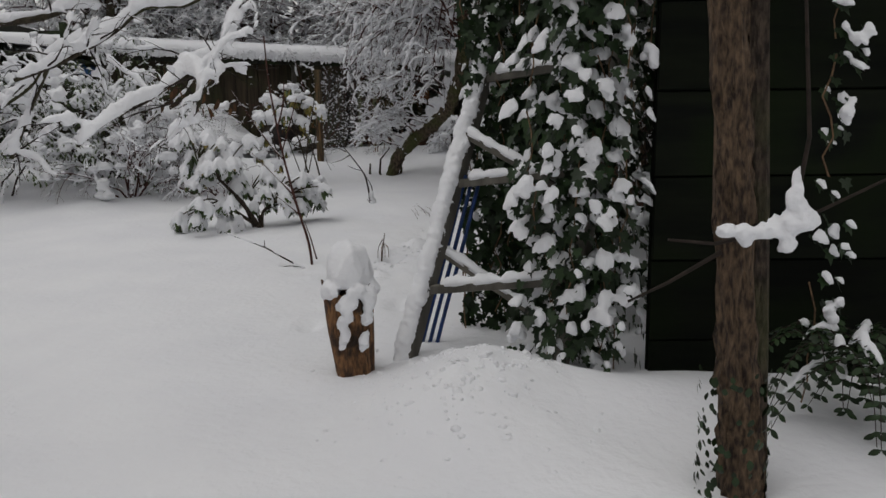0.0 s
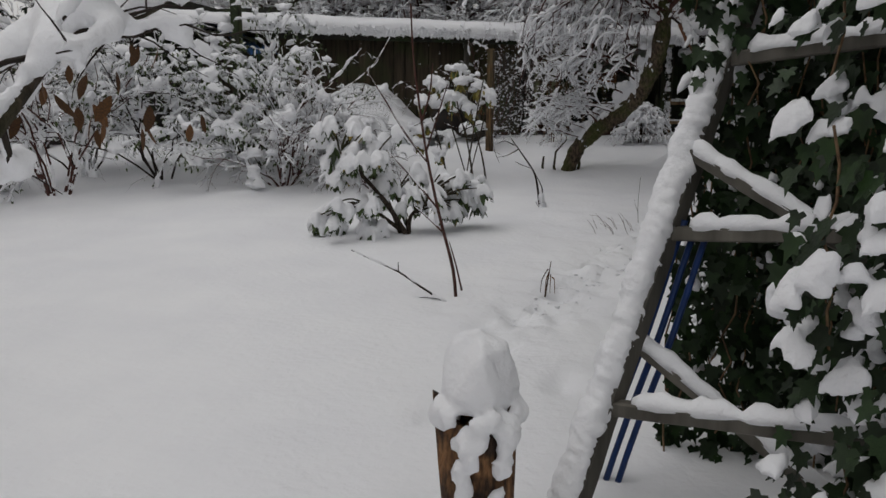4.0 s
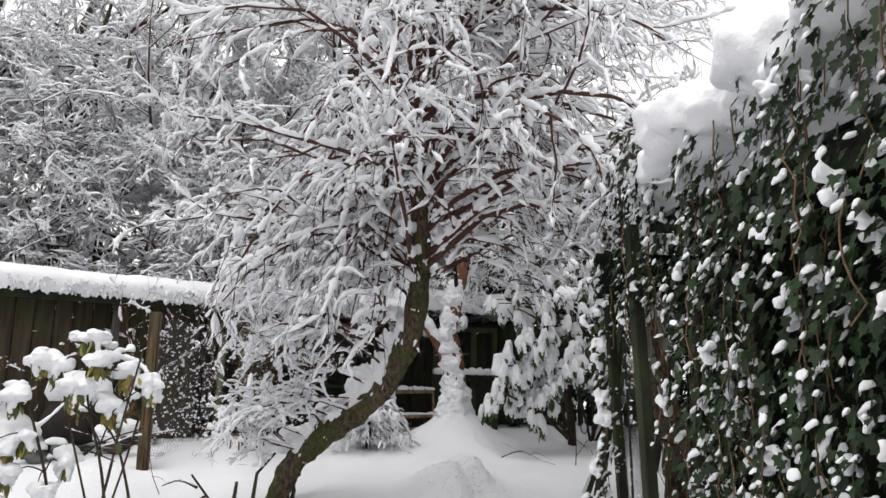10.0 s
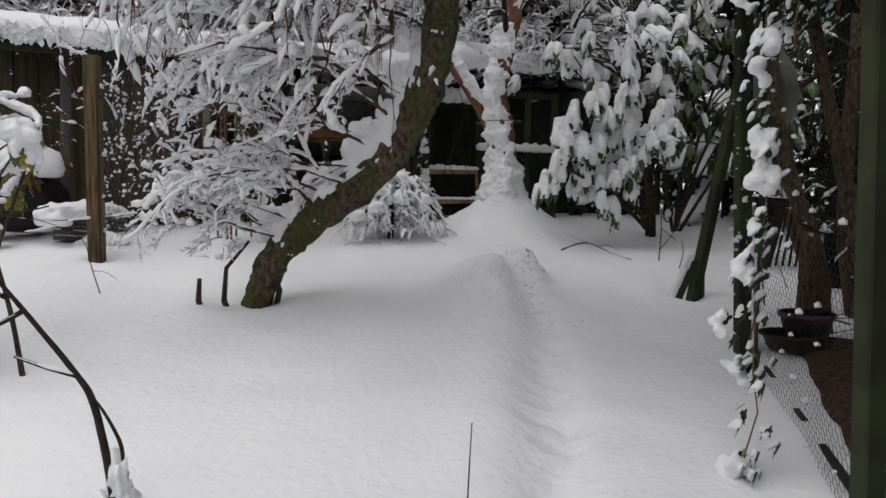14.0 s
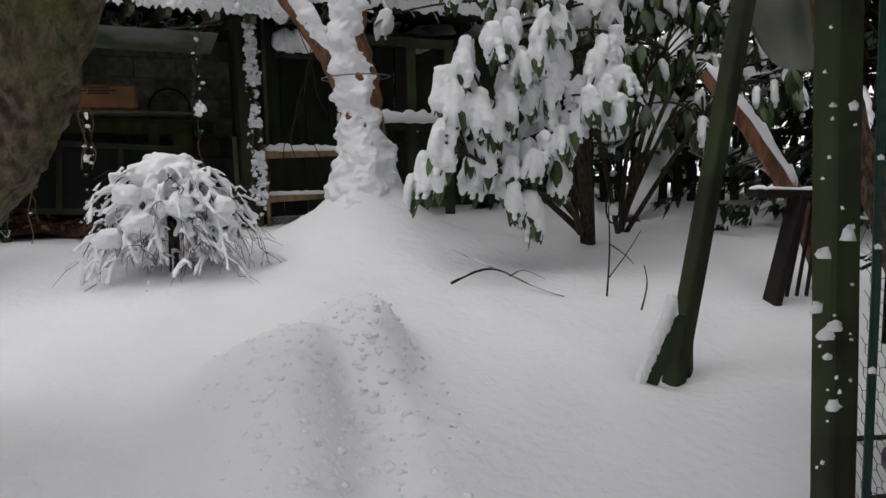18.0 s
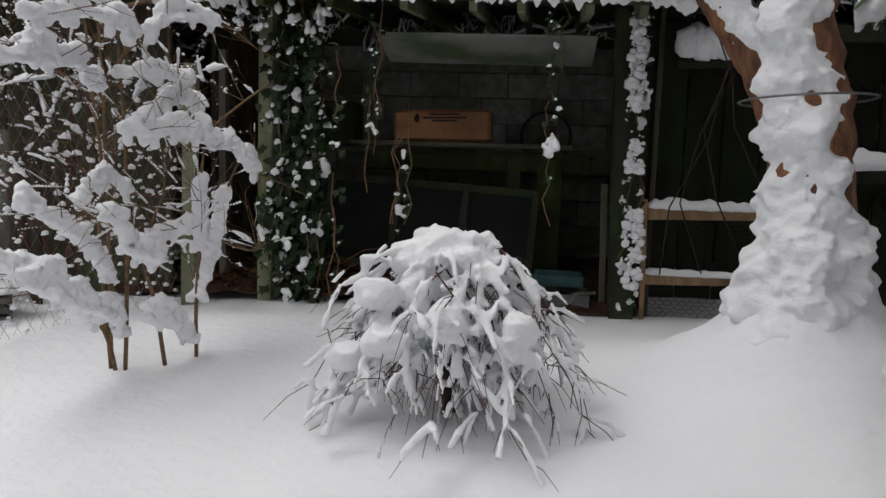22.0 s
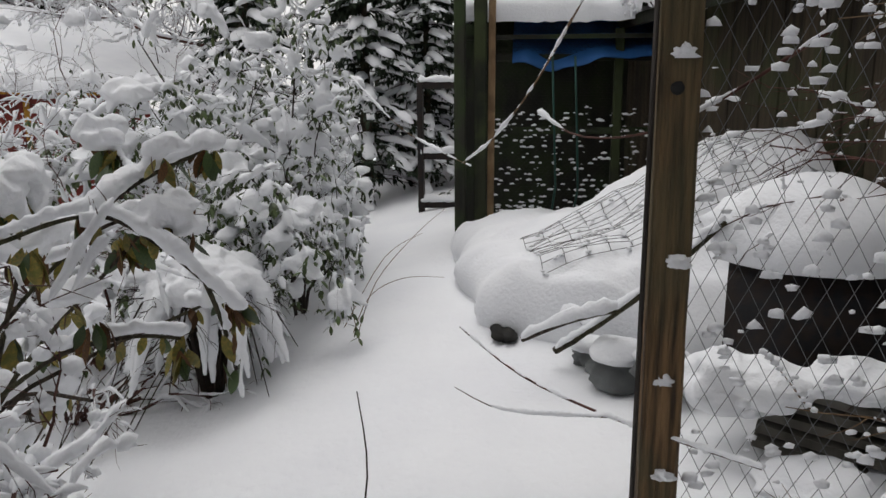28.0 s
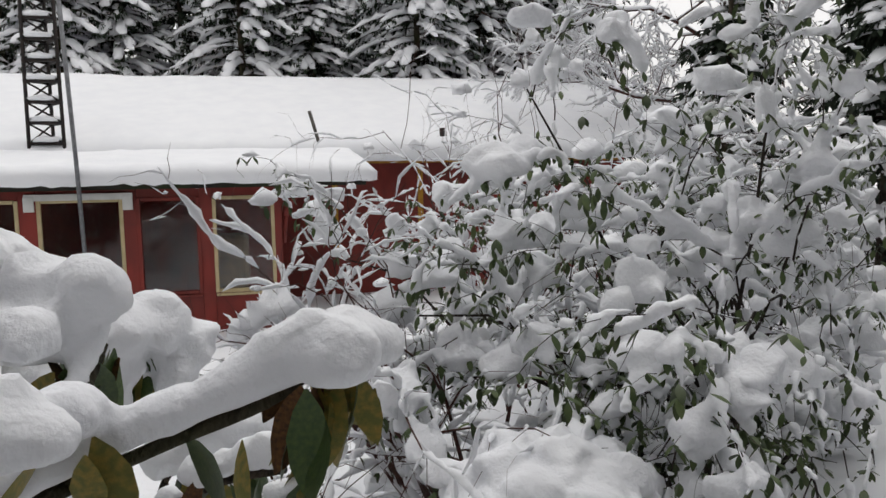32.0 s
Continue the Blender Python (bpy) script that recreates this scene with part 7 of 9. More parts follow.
cl = thing("chain_link_fence", "sagging rusted chain-link fence flecked with snow", "fence", (-2.3, 14.1, 0.9))
b = Build()
chain_link(b, (-2.47, 13.24, 0), (-1.98, 15.05, 0.1), 0.72, 2.45, 0.066, 0.0012)
part("wire_mesh", b, METAL_GREY, cl, kind="stuff")
b = Build()
for i in range(520):
    t, z = rng.random(), 0.8 + 1.6 * rng.random()
    p = Vector((-2.46, 13.24, z)).lerp(Vector((-1.98, 15.05, z + 0.1)), t)
    s = rng.uniform(0.006, 0.022)
    blob(b, p, (s * 0.8, s * 1.4, s), i, 1, 0.6)
part("snow", b, SNOW, cl, kind="stuff")
# heap of planks and wire under the snow
planks = thing("plank_heap", "heap of grey planks showing under the snow", "planks", (-2.75, 13.9, 0.9))
for k in range(5):
    b = Build()
    z = 0.86 + 0.055 * k
    rough_post(b, (-2.95, 13.62 + 0.01 * k, z + 0.05), (-2.62, 14.35, z - 0.04), 0.16, 0.04, 6, k, 0.05)
    part("plank", b, WOOD_GREY, planks)
b = Build()
for i, (x, y, z, q, h) in enumerate(((-2.93, 13.52, 1.10, 0.17, 0.13), (-2.85, 13.62, 1.14, 0.15, 0.10), (-2.6, 13.72, 0.86, 0.22, 0.10), (-2.72, 14.1, 1.16, 0.16, 0.07), (-2.8, 13.9, 1.18, 0.15, 0.08), (-2.66, 14.3, 1.12, 0.15, 0.07))):
    blob(b, (x, y, z), (q, q, h), i * 2.9, 3, 0.4, 1.6, -0.6)
fused("snow", b, planks, 0.014, "slab of snow on the planks", "", 1)
dome = thing("snow_covered_barrel", "low barrel lying under a dome of snow", "barrel", (-3.42, 13.98, 0.95))
b = Build()
tube(b, [(-3.52, 13.64, 1.22), (-3.42, 13.98, 1.22), (-3.32, 14.34, 1.22)], [0.25, 0.29, 0.25], 22)
part("barrel", b, METAL_DARK, dome)
b = Build()
blob(b, (-3.42, 13.98, 1.56), (0.36, 0.46, 0.26), 2.0, 3, 0.18, 1.3, -0.35)
part("snow", b, SNOW, dome)
# the coop: heap of snow over a wire arch
heap = thing("fallen_coop", "collapsed wire coop buried under a rounded heap of snow", "coop", (-4.6, 13.2, 0.8))
b = Build()
def heap_edge(x):
    return 12.20 + 0.17 * max(0.0, x + 6.24) + 0.05 * math.sin(x * 5) + 1.0 * smooth_step(-4.45, -3.85, x)


def heap_top(x, y):
    v = max(0.0, y - heap_edge(x))
    rise = smooth_step(0.35, 1.9, v) * smooth_step(-6.5, -5.5, x) * (1 - smooth_step(-5.0, -4.05, x))
    n = 0.06 * noise.noise(Vector((x * 2.1, y * 2.1, 0))) + 0.045 * noise.noise(Vector((x * 5, y * 5, 2))) + 0.02 * noise.noise(Vector((x * 11, y * 11, 4)))
    return 1.16 + 0.66 * rise + 0.10 * smooth_step(0.0, 0.6, v) + n


vs, fs, nu, nv = [], [], 80, 56
for j in range(nv + 1):
    for i in range(nu + 1):
        u, v = i / nu, (j / nv) ** 1.3
        x = -6.75 + 2.95 * u
        y0 = heap_edge(x)
        y = y0 + (14.5 - y0) * v
        e = min(1.0, (y - y0) / 0.16, (1 - u) / 0.14, u / 0.10)
        e = math.sqrt(max(0.0, 1 - (1 - e) ** 2))
        z0 = height(x, y) - 0.06
        bulge = -0.07 * math.sin(math.pi * min(1.0, max(0.0, e))) * (v < 0.1)
        vs.append(Vector((x, y + bulge, z0 + (heap_top(x, y) - z0) * e)))
for j in range(nv):
    for i in range(nu):
        a = j * (nu + 1) + i
        fs.append((a, a + 1, a + nu + 2, a + nu + 1))
b.add(vs, fs)
part("snow", b, SNOW, heap, "rounded heap of snow")
# solid dark lumps paint the shade at the heap's foot; no hollow there
b = Build()
blob(b, (-4.66, 12.53, 0.86), (0.16, 0.08, 0.06), 3, 3, 0.5, 1.5, -0.9)
blob(b, (-4.35, 12.65, 0.85), (0.22, 0.07, 0.04), 5, 3, 0.5, 1.5, -0.9)
part("shade_lumps", b, GAP_SHADE, heap, "dark lumps that stand in for shade under the snow")


def net_point(t, k):
    x, y = -5.15 + 0.85 * t - 0.03 * k, 12.72 + 0.14 * t + 0.125 * k
    return Vector((x + 0.015 * noise.noise(Vector((t * 9, k * 0.9, 5))), y, heap_top(x, y) + 0.014 + 0.035 * abs(noise.noise(Vector((t * 4, k * 0.5, 0))))))


b = Build()
for i in range(15):
    tube(b, [net_point(i / 14, k) for k in range(12)], 0.0022, 3, cap=False)
for k in range(12):
    tube(b, [net_point(i / 14, k) for i in range(15)], 0.0022, 3, cap=False)
part("wire_mesh", b, WIRE, heap, "square wire mesh standing out of the snow", kind="stuff")
b = Build()
for i in range(190):
    p = net_point(rng.randrange(15) / 14, rng.uniform(0, 11)) if i % 2 else net_point(rng.random(), rng.randrange(12))
    q = rng.uniform(0.005, 0.014)
    blob(b, p, (q * 1.4, q * 1.4, q), i * 1.7, 1, 0.5)
part("mesh_snow", b, SNOW, heap, kind="stuff")
log = thing("fallen_branch", "fallen forked branch covered with snow beside the coop", "branch", (-3.6, 12.9, 0.95))
w, s = Build(), Build()
for pts in (((-3.85, 12.92, 0.90), (-3.70, 13.10, 1.08), (-3.5, 13.3, 1.32), (-3.3, 13.55, 1.65)), ((-3.72, 13.08, 1.05), (-3.85, 13.02, 1.08), (-3.95, 12.95, 1.06)), ((-3.6, 13.2, 1.2), (-3.62, 12.95, 1.12), (-3.7, 12.75, 1.0))):
    P, R = strand_path(pts, [0.02, 0.018, 0.015, 0.012][:len(pts)], 4)
    tube(w, P, R, 7, rough=0.3)
    ridge(s, [p + Vector((0, 0, 0.01)) for p in P], 0.026, 0.045, 0, pts[0][0])
part("limb", w, BARK, log)
part("snow", s, SNOW, log)
for i, (x, y, z, s) in enumerate(((-3.62, 13.22, 0.90, 0.13), (-3.45, 13.38, 0.95, 0.11), (-3.9, 13.1, 0.86, 0.09))):
    stone = thing("rubble_stone", "dark grey stone half buried in snow", "stone", (x, y, z), "stones by the coop")
    b = Build()
    blob(b, (x, y, z), (s, s * 1.2, s * 0.8), i * 3.3, 3, 0.5, 1.2, -1)
    part("stone", b, PLASTIC_GREY, stone)
    b = Build()
    blob(b, (x, y, z + s * 0.6), (s * 1.05, s * 1.2, s * 0.5), i * 2.1, 3, 0.25, 1.3, -0.4)
    part("snow", b, SNOW, stone)

# wire cage with a blue tarpaulin
cage = thing("wire_cage", "tall dark cage of netting and posts under a blue tarpaulin", "cage", (-7.1, 13.2, 1.0))
for a, c, w, mt in (((-6.85, 12.16, 0.6), (-6.85, 12.14, 3.3), 0.10, WOOD_DARK), ((-6.88, 12.34, 0.6), (-6.88, 12.32, 3.3), 0.11, WOOD_GREEN), ((-7.0, 12.42, 0.9), (-7.0, 12.42, 3.2), 0.06, WOOD_TAN), ((-7.15, 13.55, 0.9), (-7.15, 13.55, 2.8), 0.08, WOOD_GREEN), ((-7.2, 14.2, 0.9), (-7.2, 14.2, 2.8), 0.09, WOOD_DARK)):
    b = Build()
    rough_post(b, a, c, w, w, 12, a[1], 0.06)
    part("post", b, mt, cage)
for z in (2.55, 1.9):
    b = Build()
    beam(b, (-7.1, 12.4, z), (-7.2, 14.2, z), 0.04, 0.06)
    part("rail", b, WOOD_DARK, cage)
b = Build()
hex_net(b, (-7.08, 12.42, 1.0), (-0.05, 1, 0), (0, 0, 1), 1.8, 1.9, 0.05, 0.0015)
part("netting", b, WIRE, cage, kind="stuff")
b = Build()
for i in range(420):
    y, z = 12.45 + 1.75 * rng.random(), 1.1 + 1.0 * rng.random() ** 1.5
    z = 1.0 + round((z - 1.0) / 0.05) * 0.05 + rng.uniform(-.012, .012)
    s = rng.uniform(0.005, 0.02)
    blob(b, (-7.07 - 0.05 * (y - 12.4), y, z), (s, s * 1.6, s * 0.8), i, 1, 0.4)
part("snow", b, SNOW, cage, "snow caught in the netting", kind="stuff")
b = Build()
box(b, pose(-8.6, 13.3, 2.0), (0.04, 2.6, 3.0))
part("rear_panel", b, WOOD_DARK, cage)
b = Build()
box(b, pose(-7.9, 14.5, 2.0), (1.8, 0.04, 3.0))
part("side_panel", b, WOOD_DARK, cage)
b = Build()
box(b, pose(-7.9, 13.3, 2.80, 0, 5, 0), (1.8, 2.5, 0.04))
part("roof", b, WOOD_DARK, cage)
b = Build()
vs, fs = [], []
for j in range(7):
    for i in range(25):
        u, v = i / 24, j / 6
        vs.append(Vector((-6.98 - 0.55 * v + 0.04 * math.sin(u * 14), 12.6 + 1.35 * u, 2.50 + 0.42 * v + 0.05 * noise.noise(Vector((u * 6, v * 3, 0))) - 0.05 * math.sin(u * 6) * (1 - v))))
for j in range(6):
    for i in range(24):
        a = j * 25 + i
        fs.append((a, a + 1, a + 26, a + 25))
b.add(vs, fs)
b.add([v + Vector((-0.005, 0, -0.006)) for v in vs], [f[::-1] for f in fs])
part("tarpaulin", b, TARP_BLUE, cage, "crumpled bright blue tarpaulin")
b = Build()
snow_slab(b, pose(-7.05, 13.3, 2.88, 0, 0, 90) @ pose(0, 0, 0, 5, 0, 0), 2.4, 1.7, 0.2, 40, 14, 7.0, 0.05)
part("roof_snow", b, SNOW, cage)
for y, dz in ((12.95, 0.0), (13.15, -0.05)):
    b = Build()
    tube(b, [(-6.95, y, 2.6 + dz), (-6.93, y + 0.03, 2.0), (-6.95, y + 0.06, 1.4), (-6.93, y + 0.02, 1.1)], 0.010, 6)
    part("hose", b, HOSE, cage, "green hose hanging")
gate = thing("garden_gate", "dark wooden gate frame with snow on its rails", "gate", (-10.25, 11.55, 0.7))
for a, c, w in (((-10.25, 11.30, 0.5), (-10.25, 11.28, 2.44), 0.12), ((-10.25, 11.86, 0.5), (-10.25, 11.86, 2.44), 0.10)):
    b = Build()
    beam(b, a, c, w, 0.08)
    part("stile", b, METAL_DARK, gate)
for z in (2.42, 1.47, 0.8):
    b = Build()
    beam(b, (-10.25, 11.25, z), (-10.25, 11.9, z), 0.07, 0.11)
    part("rail", b, METAL_DARK, gate)
    b = Build()
    ridge(b, [(-10.25, 11.26 + 0.63 * t / 9, z + 0.05) for t in range(10)], 0.06, 0.07, 0, z)
    part("snow", b, SNOW, gate)

bush("bare_bush", "thicket of thin snowy twigs behind the wire fence", -2.75, 14.75, 2.3, 0.5, 7, 62, mat=TWIG_RED, group=G, kids=(6, 6), droop=0.6, fat=0.03)

# ==== the red house ====
HC = Vector((-8.2, 3.32, 0))
HU = Vector((0.84, -0.543, 0)).normalized()
HV = Vector((HU.y, -HU.x, 0))
if HV.dot(Vector((-1, -1, 0))) < 0:
    HV = -HV


def W(u, v, z):
    return HC + HU * u + HV * v + Vector((0, 0, z))


def HB(b, u, v, z, su, sv, sz, bevel=0.004, rx=0):
    m = Matrix((HU, HV if HU.cross(HV).z > 0 else -HV, Vector((0, 0, 1)))).transposed().to_4x4()
    box(b, Matrix.Translation(W(u, v, z)) @ m @ pose(0, 0, 0, rx if HU.cross(HV).z > 0 else -rx, 0, 0), (su, sv, sz), bevel)


house = thing("red_house", "red wooden house with a glazed porch under a deep snowy roof", "house", W(3, 2, 0))
segs = [(0.0, 0.10), (0.95, 1.12), (1.95, 2.12), (3.2, 3.42), (4.4, 4.6), (5.7, 5.9)]
for a, c in segs:
    b = Build()
    HB(b, (a + c) / 2, 0, 1.0, c - a, 0.10, 2.1)
    part("wall_post", b, PAINT_RED, house)
for (a, c) in ((0.1, 0.95), (1.12, 1.95), (2.12, 3.2), (3.42, 4.4), (4.6, 5.7)):
    b = Build()
    HB(b, (a + c) / 2, 0.0, 0.15, c - a - 0.006, 0.08, 0.75)
    part("wall_panel", b, PAINT_RED, house)
    b = Build()
    HB(b, (a + c) / 2, 0.0, 1.97, c - a - 0.006, 0.08, 0.13)
    part("wall_panel", b, PAINT_RED, house)
    b = Build()
    HB(b, (a + c) / 2, -0.05, 0.50, c - a - 0.02, 0.07, 0.035)
    win = part("window", b, PAINT_CREAM if a != 1.12 else PAINT_RED, house)
    fm = WOOD_DARK if a == 1.12 else PAINT_CREAM
    for u0, z0, su, sz in ((a + 0.025, 1.21, 0.05, 1.36), (c - 0.025, 1.21, 0.05, 1.36), ((a + c) / 2, 1.875, c - a - 0.11, 0.05), ((a + c) / 2, 0.55, c - a - 0.11, 0.05)):
        b = Build()
        HB(b, u0, -0.035, z0, su, 0.05, sz)
        part("window_frame", b, fm if a != 1.12 else PAINT_RED, win)
    b = Build()
    HB(b, (a + c) / 2, 0.0, 1.21, c - a - 0.1, 0.008, 1.3, 0)
    pane = part("pane", b, GLASS, win)
    pane.visible_shadow = False
b = Build()
HB(b, 2.66, -0.075, 1.93, 1.35, 0.03, 0.09)
part("header_board", b, WHITE_PAINT, house)
for u in (2.05, 3.28):
    b = Build()
    HB(b, u, -0.08, 1.84, 0.13, 0.03, 0.2)
    part("bracket", b, WHITE_PAINT, house)
b = Build()
HB(b, 2.9, 2.6, 1.0, 6.0, 0.1, 2.4)
part("back_wall", b, PAINT_RED, house)
b = Build()
HB(b, 2.9, 1.3, -0.1, 6.0, 2.6, 0.1)
part("porch_floor", b, WOOD_DARK, house)
b = Build()
HB(b, 0.9, 2.0, 0.75, 0.7, 0.7, 0.9, 0.05)
part("porch_bench", b, WOOD_TAN, house)
b = Build()
HB(b, 5.85, 1.3, 1.0, 0.1, 2.5, 2.2)
part("side_wall", b, PAINT_RED, house)
# open corner with braces beside the porch
for pts in ((W(-0.05, 0.0, 1.6), W(-0.25, 0.0, 1.95), W(-0.6, 0.0, 2.02)), (W(-0.02, 0.05, 1.2), W(-0.1, 0.05, 1.7), W(-0.35, 0.05, 2.0))):
    b = Build()
    P, R = strand_path(pts, [0.035] * 3, 5)
    tube(b, P, R, 7)
    part("curved_brace", b, PAINT_RED, house)
b = Build()
HB(b, 2.4, -0.28, 2.07, 7.2, 0.03, 0.10)
part("fascia", b, WOOD_DARK, house)
b = Build()
HB(b, 2.4, 0.95, 2.22, 7.2, 2.6, 0.05, 0.004, 7)
part("porch_roof", b, WOOD_DARK, house)
m = Matrix((HU, HV if HU.cross(HV).z > 0 else -HV, Vector((0, 0, 1)))).transposed().to_4x4()
FRONT = HU.cross(HV).z > 0


def roof_snow(u, v, z, lu, lv, thick, rise, seed):
    b = Build()
    q = Matrix.Translation(W(u, v, z)) @ m
    if not FRONT:
        q = q @ Matrix.Rotation(math.pi, 4, "Z")
    snow_slab(b, q @ pose(0, 0, 0, rise, 0, 0), lu, lv, thick, 60, 18, seed, 0.06)
    return b


part("porch_snow", roof_snow(2.4, -0.36, 2.11, 7.5, 2.7, 0.22, 7, 2.0), SNOW, house, "deep snow on the porch roof")
part("roof_snow", roof_snow(-1.5, 2.15, 2.44, 15.0, 5.2, 0.28, 20, 3.0), SNOW, house, "deep snow on the main roof")
b = Build()
HB(b, -1.5, 4.55, 3.30, 15, 5.0, 0.05, 0.004, 20)
part("roof", b, WOOD_DARK, house)
b = Build()
HB(b, -3.2, 2.75, 1.1, 6.4, 0.1, 2.7)
part("house_wall", b, PAINT_RED, house)
b = Build()
HB(b, -3.2, 2.35, 2.40, 6.6, 0.03, 0.07)
part("ochre_trim", b, PAINT_OCHRE, house)
for u in (-1.0, -2.6, -4.2):
    b = Build()
    HB(b, u, 2.68, 1.55, 0.10, 0.04, 1.5)
    part("ochre_post", b, PAINT_OCHRE, house)
b = Build()
HB(b, -1.5, 7.0, 1.9, 15, 0.1, 4.0)
part("rear_wall", b, PAINT_RED, house)
for (u, v, z) in ((-3.0, 2.5, 2.75),):
    b = Build()
    tube(b, [W(u, v, z - 0.3), W(u, v, z + 0.25)], 0.05, 10)
    part("vent_pipe", b, METAL_DARK, house)
b = Build()
tube(b, [W(-0.7, 2.1, 2.75), W(-0.55, 1.9, 3.25)], 0.03, 7)
part("roof_stick", b, WOOD_GREY, house)
mast = thing("lattice_mast", "dark lattice mast with snow on its rungs standing on the roof", "mast", W(3.6, 2.0, 2.6))
for dx, dy in ((-0.26, 0), (0.26, 0), (0, 0.4)):
    b = Build()
    tube(b, [W(3.62 + dx, 2.2 + dy, 2.6), W(3.62 + dx * 0.9, 2.2 + dy, 6.0)], 0.03, 6)
    part("leg", b, METAL_DARK, mast)
for k in range(10):
    z = 2.75 + 0.33 * k
    b = Build()
    tube(b, [W(3.36, 2.2, z), W(3.88, 2.2, z), W(3.62, 2.6, z), W(3.36, 2.2, z)], 0.03, 5, cap=False)
    part("rung", b, METAL_DARK, mast)
    b = Build()
    blob(b, W(3.62, 2.32, z + 0.06), (0.26, 0.24, 0.07), k, 2, 0.3)
    part("snow", b, SNOW, mast)
    for a, c in (((-0.26, 0), (0.26, 0)), ((0.26, 0), (0, 0.4))):
        b = Build()
        tube(b, [W(3.62 + a[0], 2.2 + a[1], z), W(3.62 + c[0], 2.2 + c[1], z + 0.33)], 0.016, 4)
        part("stay", b, METAL_DARK, mast)
b = Build()
tube(b, [W(2.5, -0.5, -0.1), W(2.56, -0.5, 2.4), W(2.66, -0.5, 5.2)], 0.028, 8)
solid("flag_pole", b, METAL_GREY, "grey metal pole standing in front of the porch", "pole")


# evergreens with snow
def evergreen(x, y, h, w, seed, boughs=150, pad=0.11, label="dark evergreen tree with snow on its drooping boughs", snowy=0.85):
    r = random.Random(seed)
    z = height(x, y) - 0.1
    ob = thing("evergreen_tree", label, "tree", (x, y, z), "evergreens round the garden")
    b = Build()
    tube(b, [(x, y, z), (x, y, z + h * 0.5), (x, y, z + h)], [0.12, 0.08, 0.02], 8)
    part("trunk", b, BARK, ob)
    wood, snow, poses = Build(), Build(), []
    for k in range(boughs):
        t = r.random() ** 0.8
        a = r.uniform(0, 6.28)
        ln = w * (1.05 - t) * r.uniform(0.6, 1.1) + 0.15
        p = Vector((x, y, z + 0.2 + h * t))
        pts = [p + Vector((math.cos(a) * ln * i / 5, math.sin(a) * ln * i / 5, 0.10 * i / 5 - 0.35 * ln * (i / 5) ** 2)) for i in range(6)]
        tube(wood, pts, [0.012, 0.01, 0.008, 0.007, 0.005, 0.003], 4, cap=False)
        if r.random() < snowy:
            ridge(snow, [q + Vector((0, 0, 0.02)) for q in pts[1:]], pad, pad * 0.8, 0, k, 0.1, 0.12)
        for i in range(1, 6):
            for e in range(7):
                d = Vector((math.cos(a) + r.uniform(-1, 1), math.sin(a) + r.uniform(-1, 1), r.uniform(-1.2, 0.1)))
                poses.append(leaf_pose(pts[i] + Vector((r.uniform(-.06, .06), r.uniform(-.06, .06), 0)), d, (0, 0, 1), r.uniform(0.10, 0.2)))
    part("bough_mass", wood, BARK, ob, kind="stuff")
    spray = ([Vector((0, 0, 0)), Vector((0.5, -0.2, 0.02)), Vector((1, 0, -0.2)), Vector((0.5, 0.2, 0.02))], [(0, 1, 2), (0, 2, 3)])
    leaves(poses, spray, CONIFER, ob, 0)
    part("snow", snow, SNOW, ob, kind="stuff")
    return ob


WOODS = [(-7.8, -13.1, 2.0, 273), (-9.8, -18.4, 2.6, 338), (-9.4, -13.3, 2.0, 350), (-11.8, -18.3, 2.6, 55), (-9.7, -9.2, 2.0, 67), (-12.3, -13.9, 2.6, 132), (-11.4, -9.4, 2.0, 144), (-14.3, -13.8, 2.6, 209), (-13.2, -9.3, 2.0, 221), (-16.4, -13.4, 2.6, 286), (-13.1, -5.7, 2.0, 298), (-16.5, -9.5, 2.6, 3), (-15.0, -5.7, 2.0, 15), (-18.7, -9.2, 2.6, 80), (-17.0, -5.4, 2.0, 92), (-21.1, -8.6, 2.6, 157), (-16.4, -2.2, 2.0, 169), (-20.7, -5.1, 2.6, 234), (-18.6, -1.9, 2.0, 246), (-23.2, -4.6, 2.6, 311), (-20.8, -1.4, 2.0, 323), (-25.7, -3.7, 2.6, 28)]
ev = evergreen(-12.6, 10.0, 4.5, 1.5, 71)
ev_tall = evergreen(-15.0, -5.0, 9.0, 3.2, 72, 420, 0.13)
for i, (x, y, s, a) in enumerate(((-13.2, 12.6, 1.0, 60), (-12.0, 14.6, 1.1, 120), (-15, 10.5, 1.3, 200), (-14.5, 7.2, 1.2, 300), (-16.5, 13.5, 1.5, 20), (-19, 9, 1.8, 45), (-4, -12, 1.8, 70), (-13.6, 10.9, 0.9, 40), (4.3, 17.6, 1.2, 80), (3.0, 17.9, 1.1, 190), (5.6, 17.2, 1.3, 260))):
    c = copy_thing(ev, pose(x, y, height(x, y) - 0.1, 0, 0, a))
    c.scale = (s * 1.25 if s > 1.9 else s, s * 1.25 if s > 1.9 else s, s)
dark = evergreen(6.6, 13.4, 5.0, 1.7, 75, 260, 0.05, "dark dense evergreen with little snow beside the kennel", 0.12)
for x, y, s, a in ((5.6, 11.6, 0.9, 50), (6.0, 15.0, 0.95, 130), (7.6, 12.0, 1.1, 200), (5.2, 9.8, 0.9, 280), (7.4, 15.8, 1.1, 20)):
    c = copy_thing(dark, pose(x, y, height(x, y) - 0.1, 0, 0, a))
    c.scale = (s, s, s)
for x, y, s, a in WOODS[::2] + WOODS[1::4]:
    c = copy_thing(ev_tall, pose(x, y, height(x, y) - 0.1, 0, 0, a))
    c.scale = (s * 0.55, s * 0.55, s * 0.6)
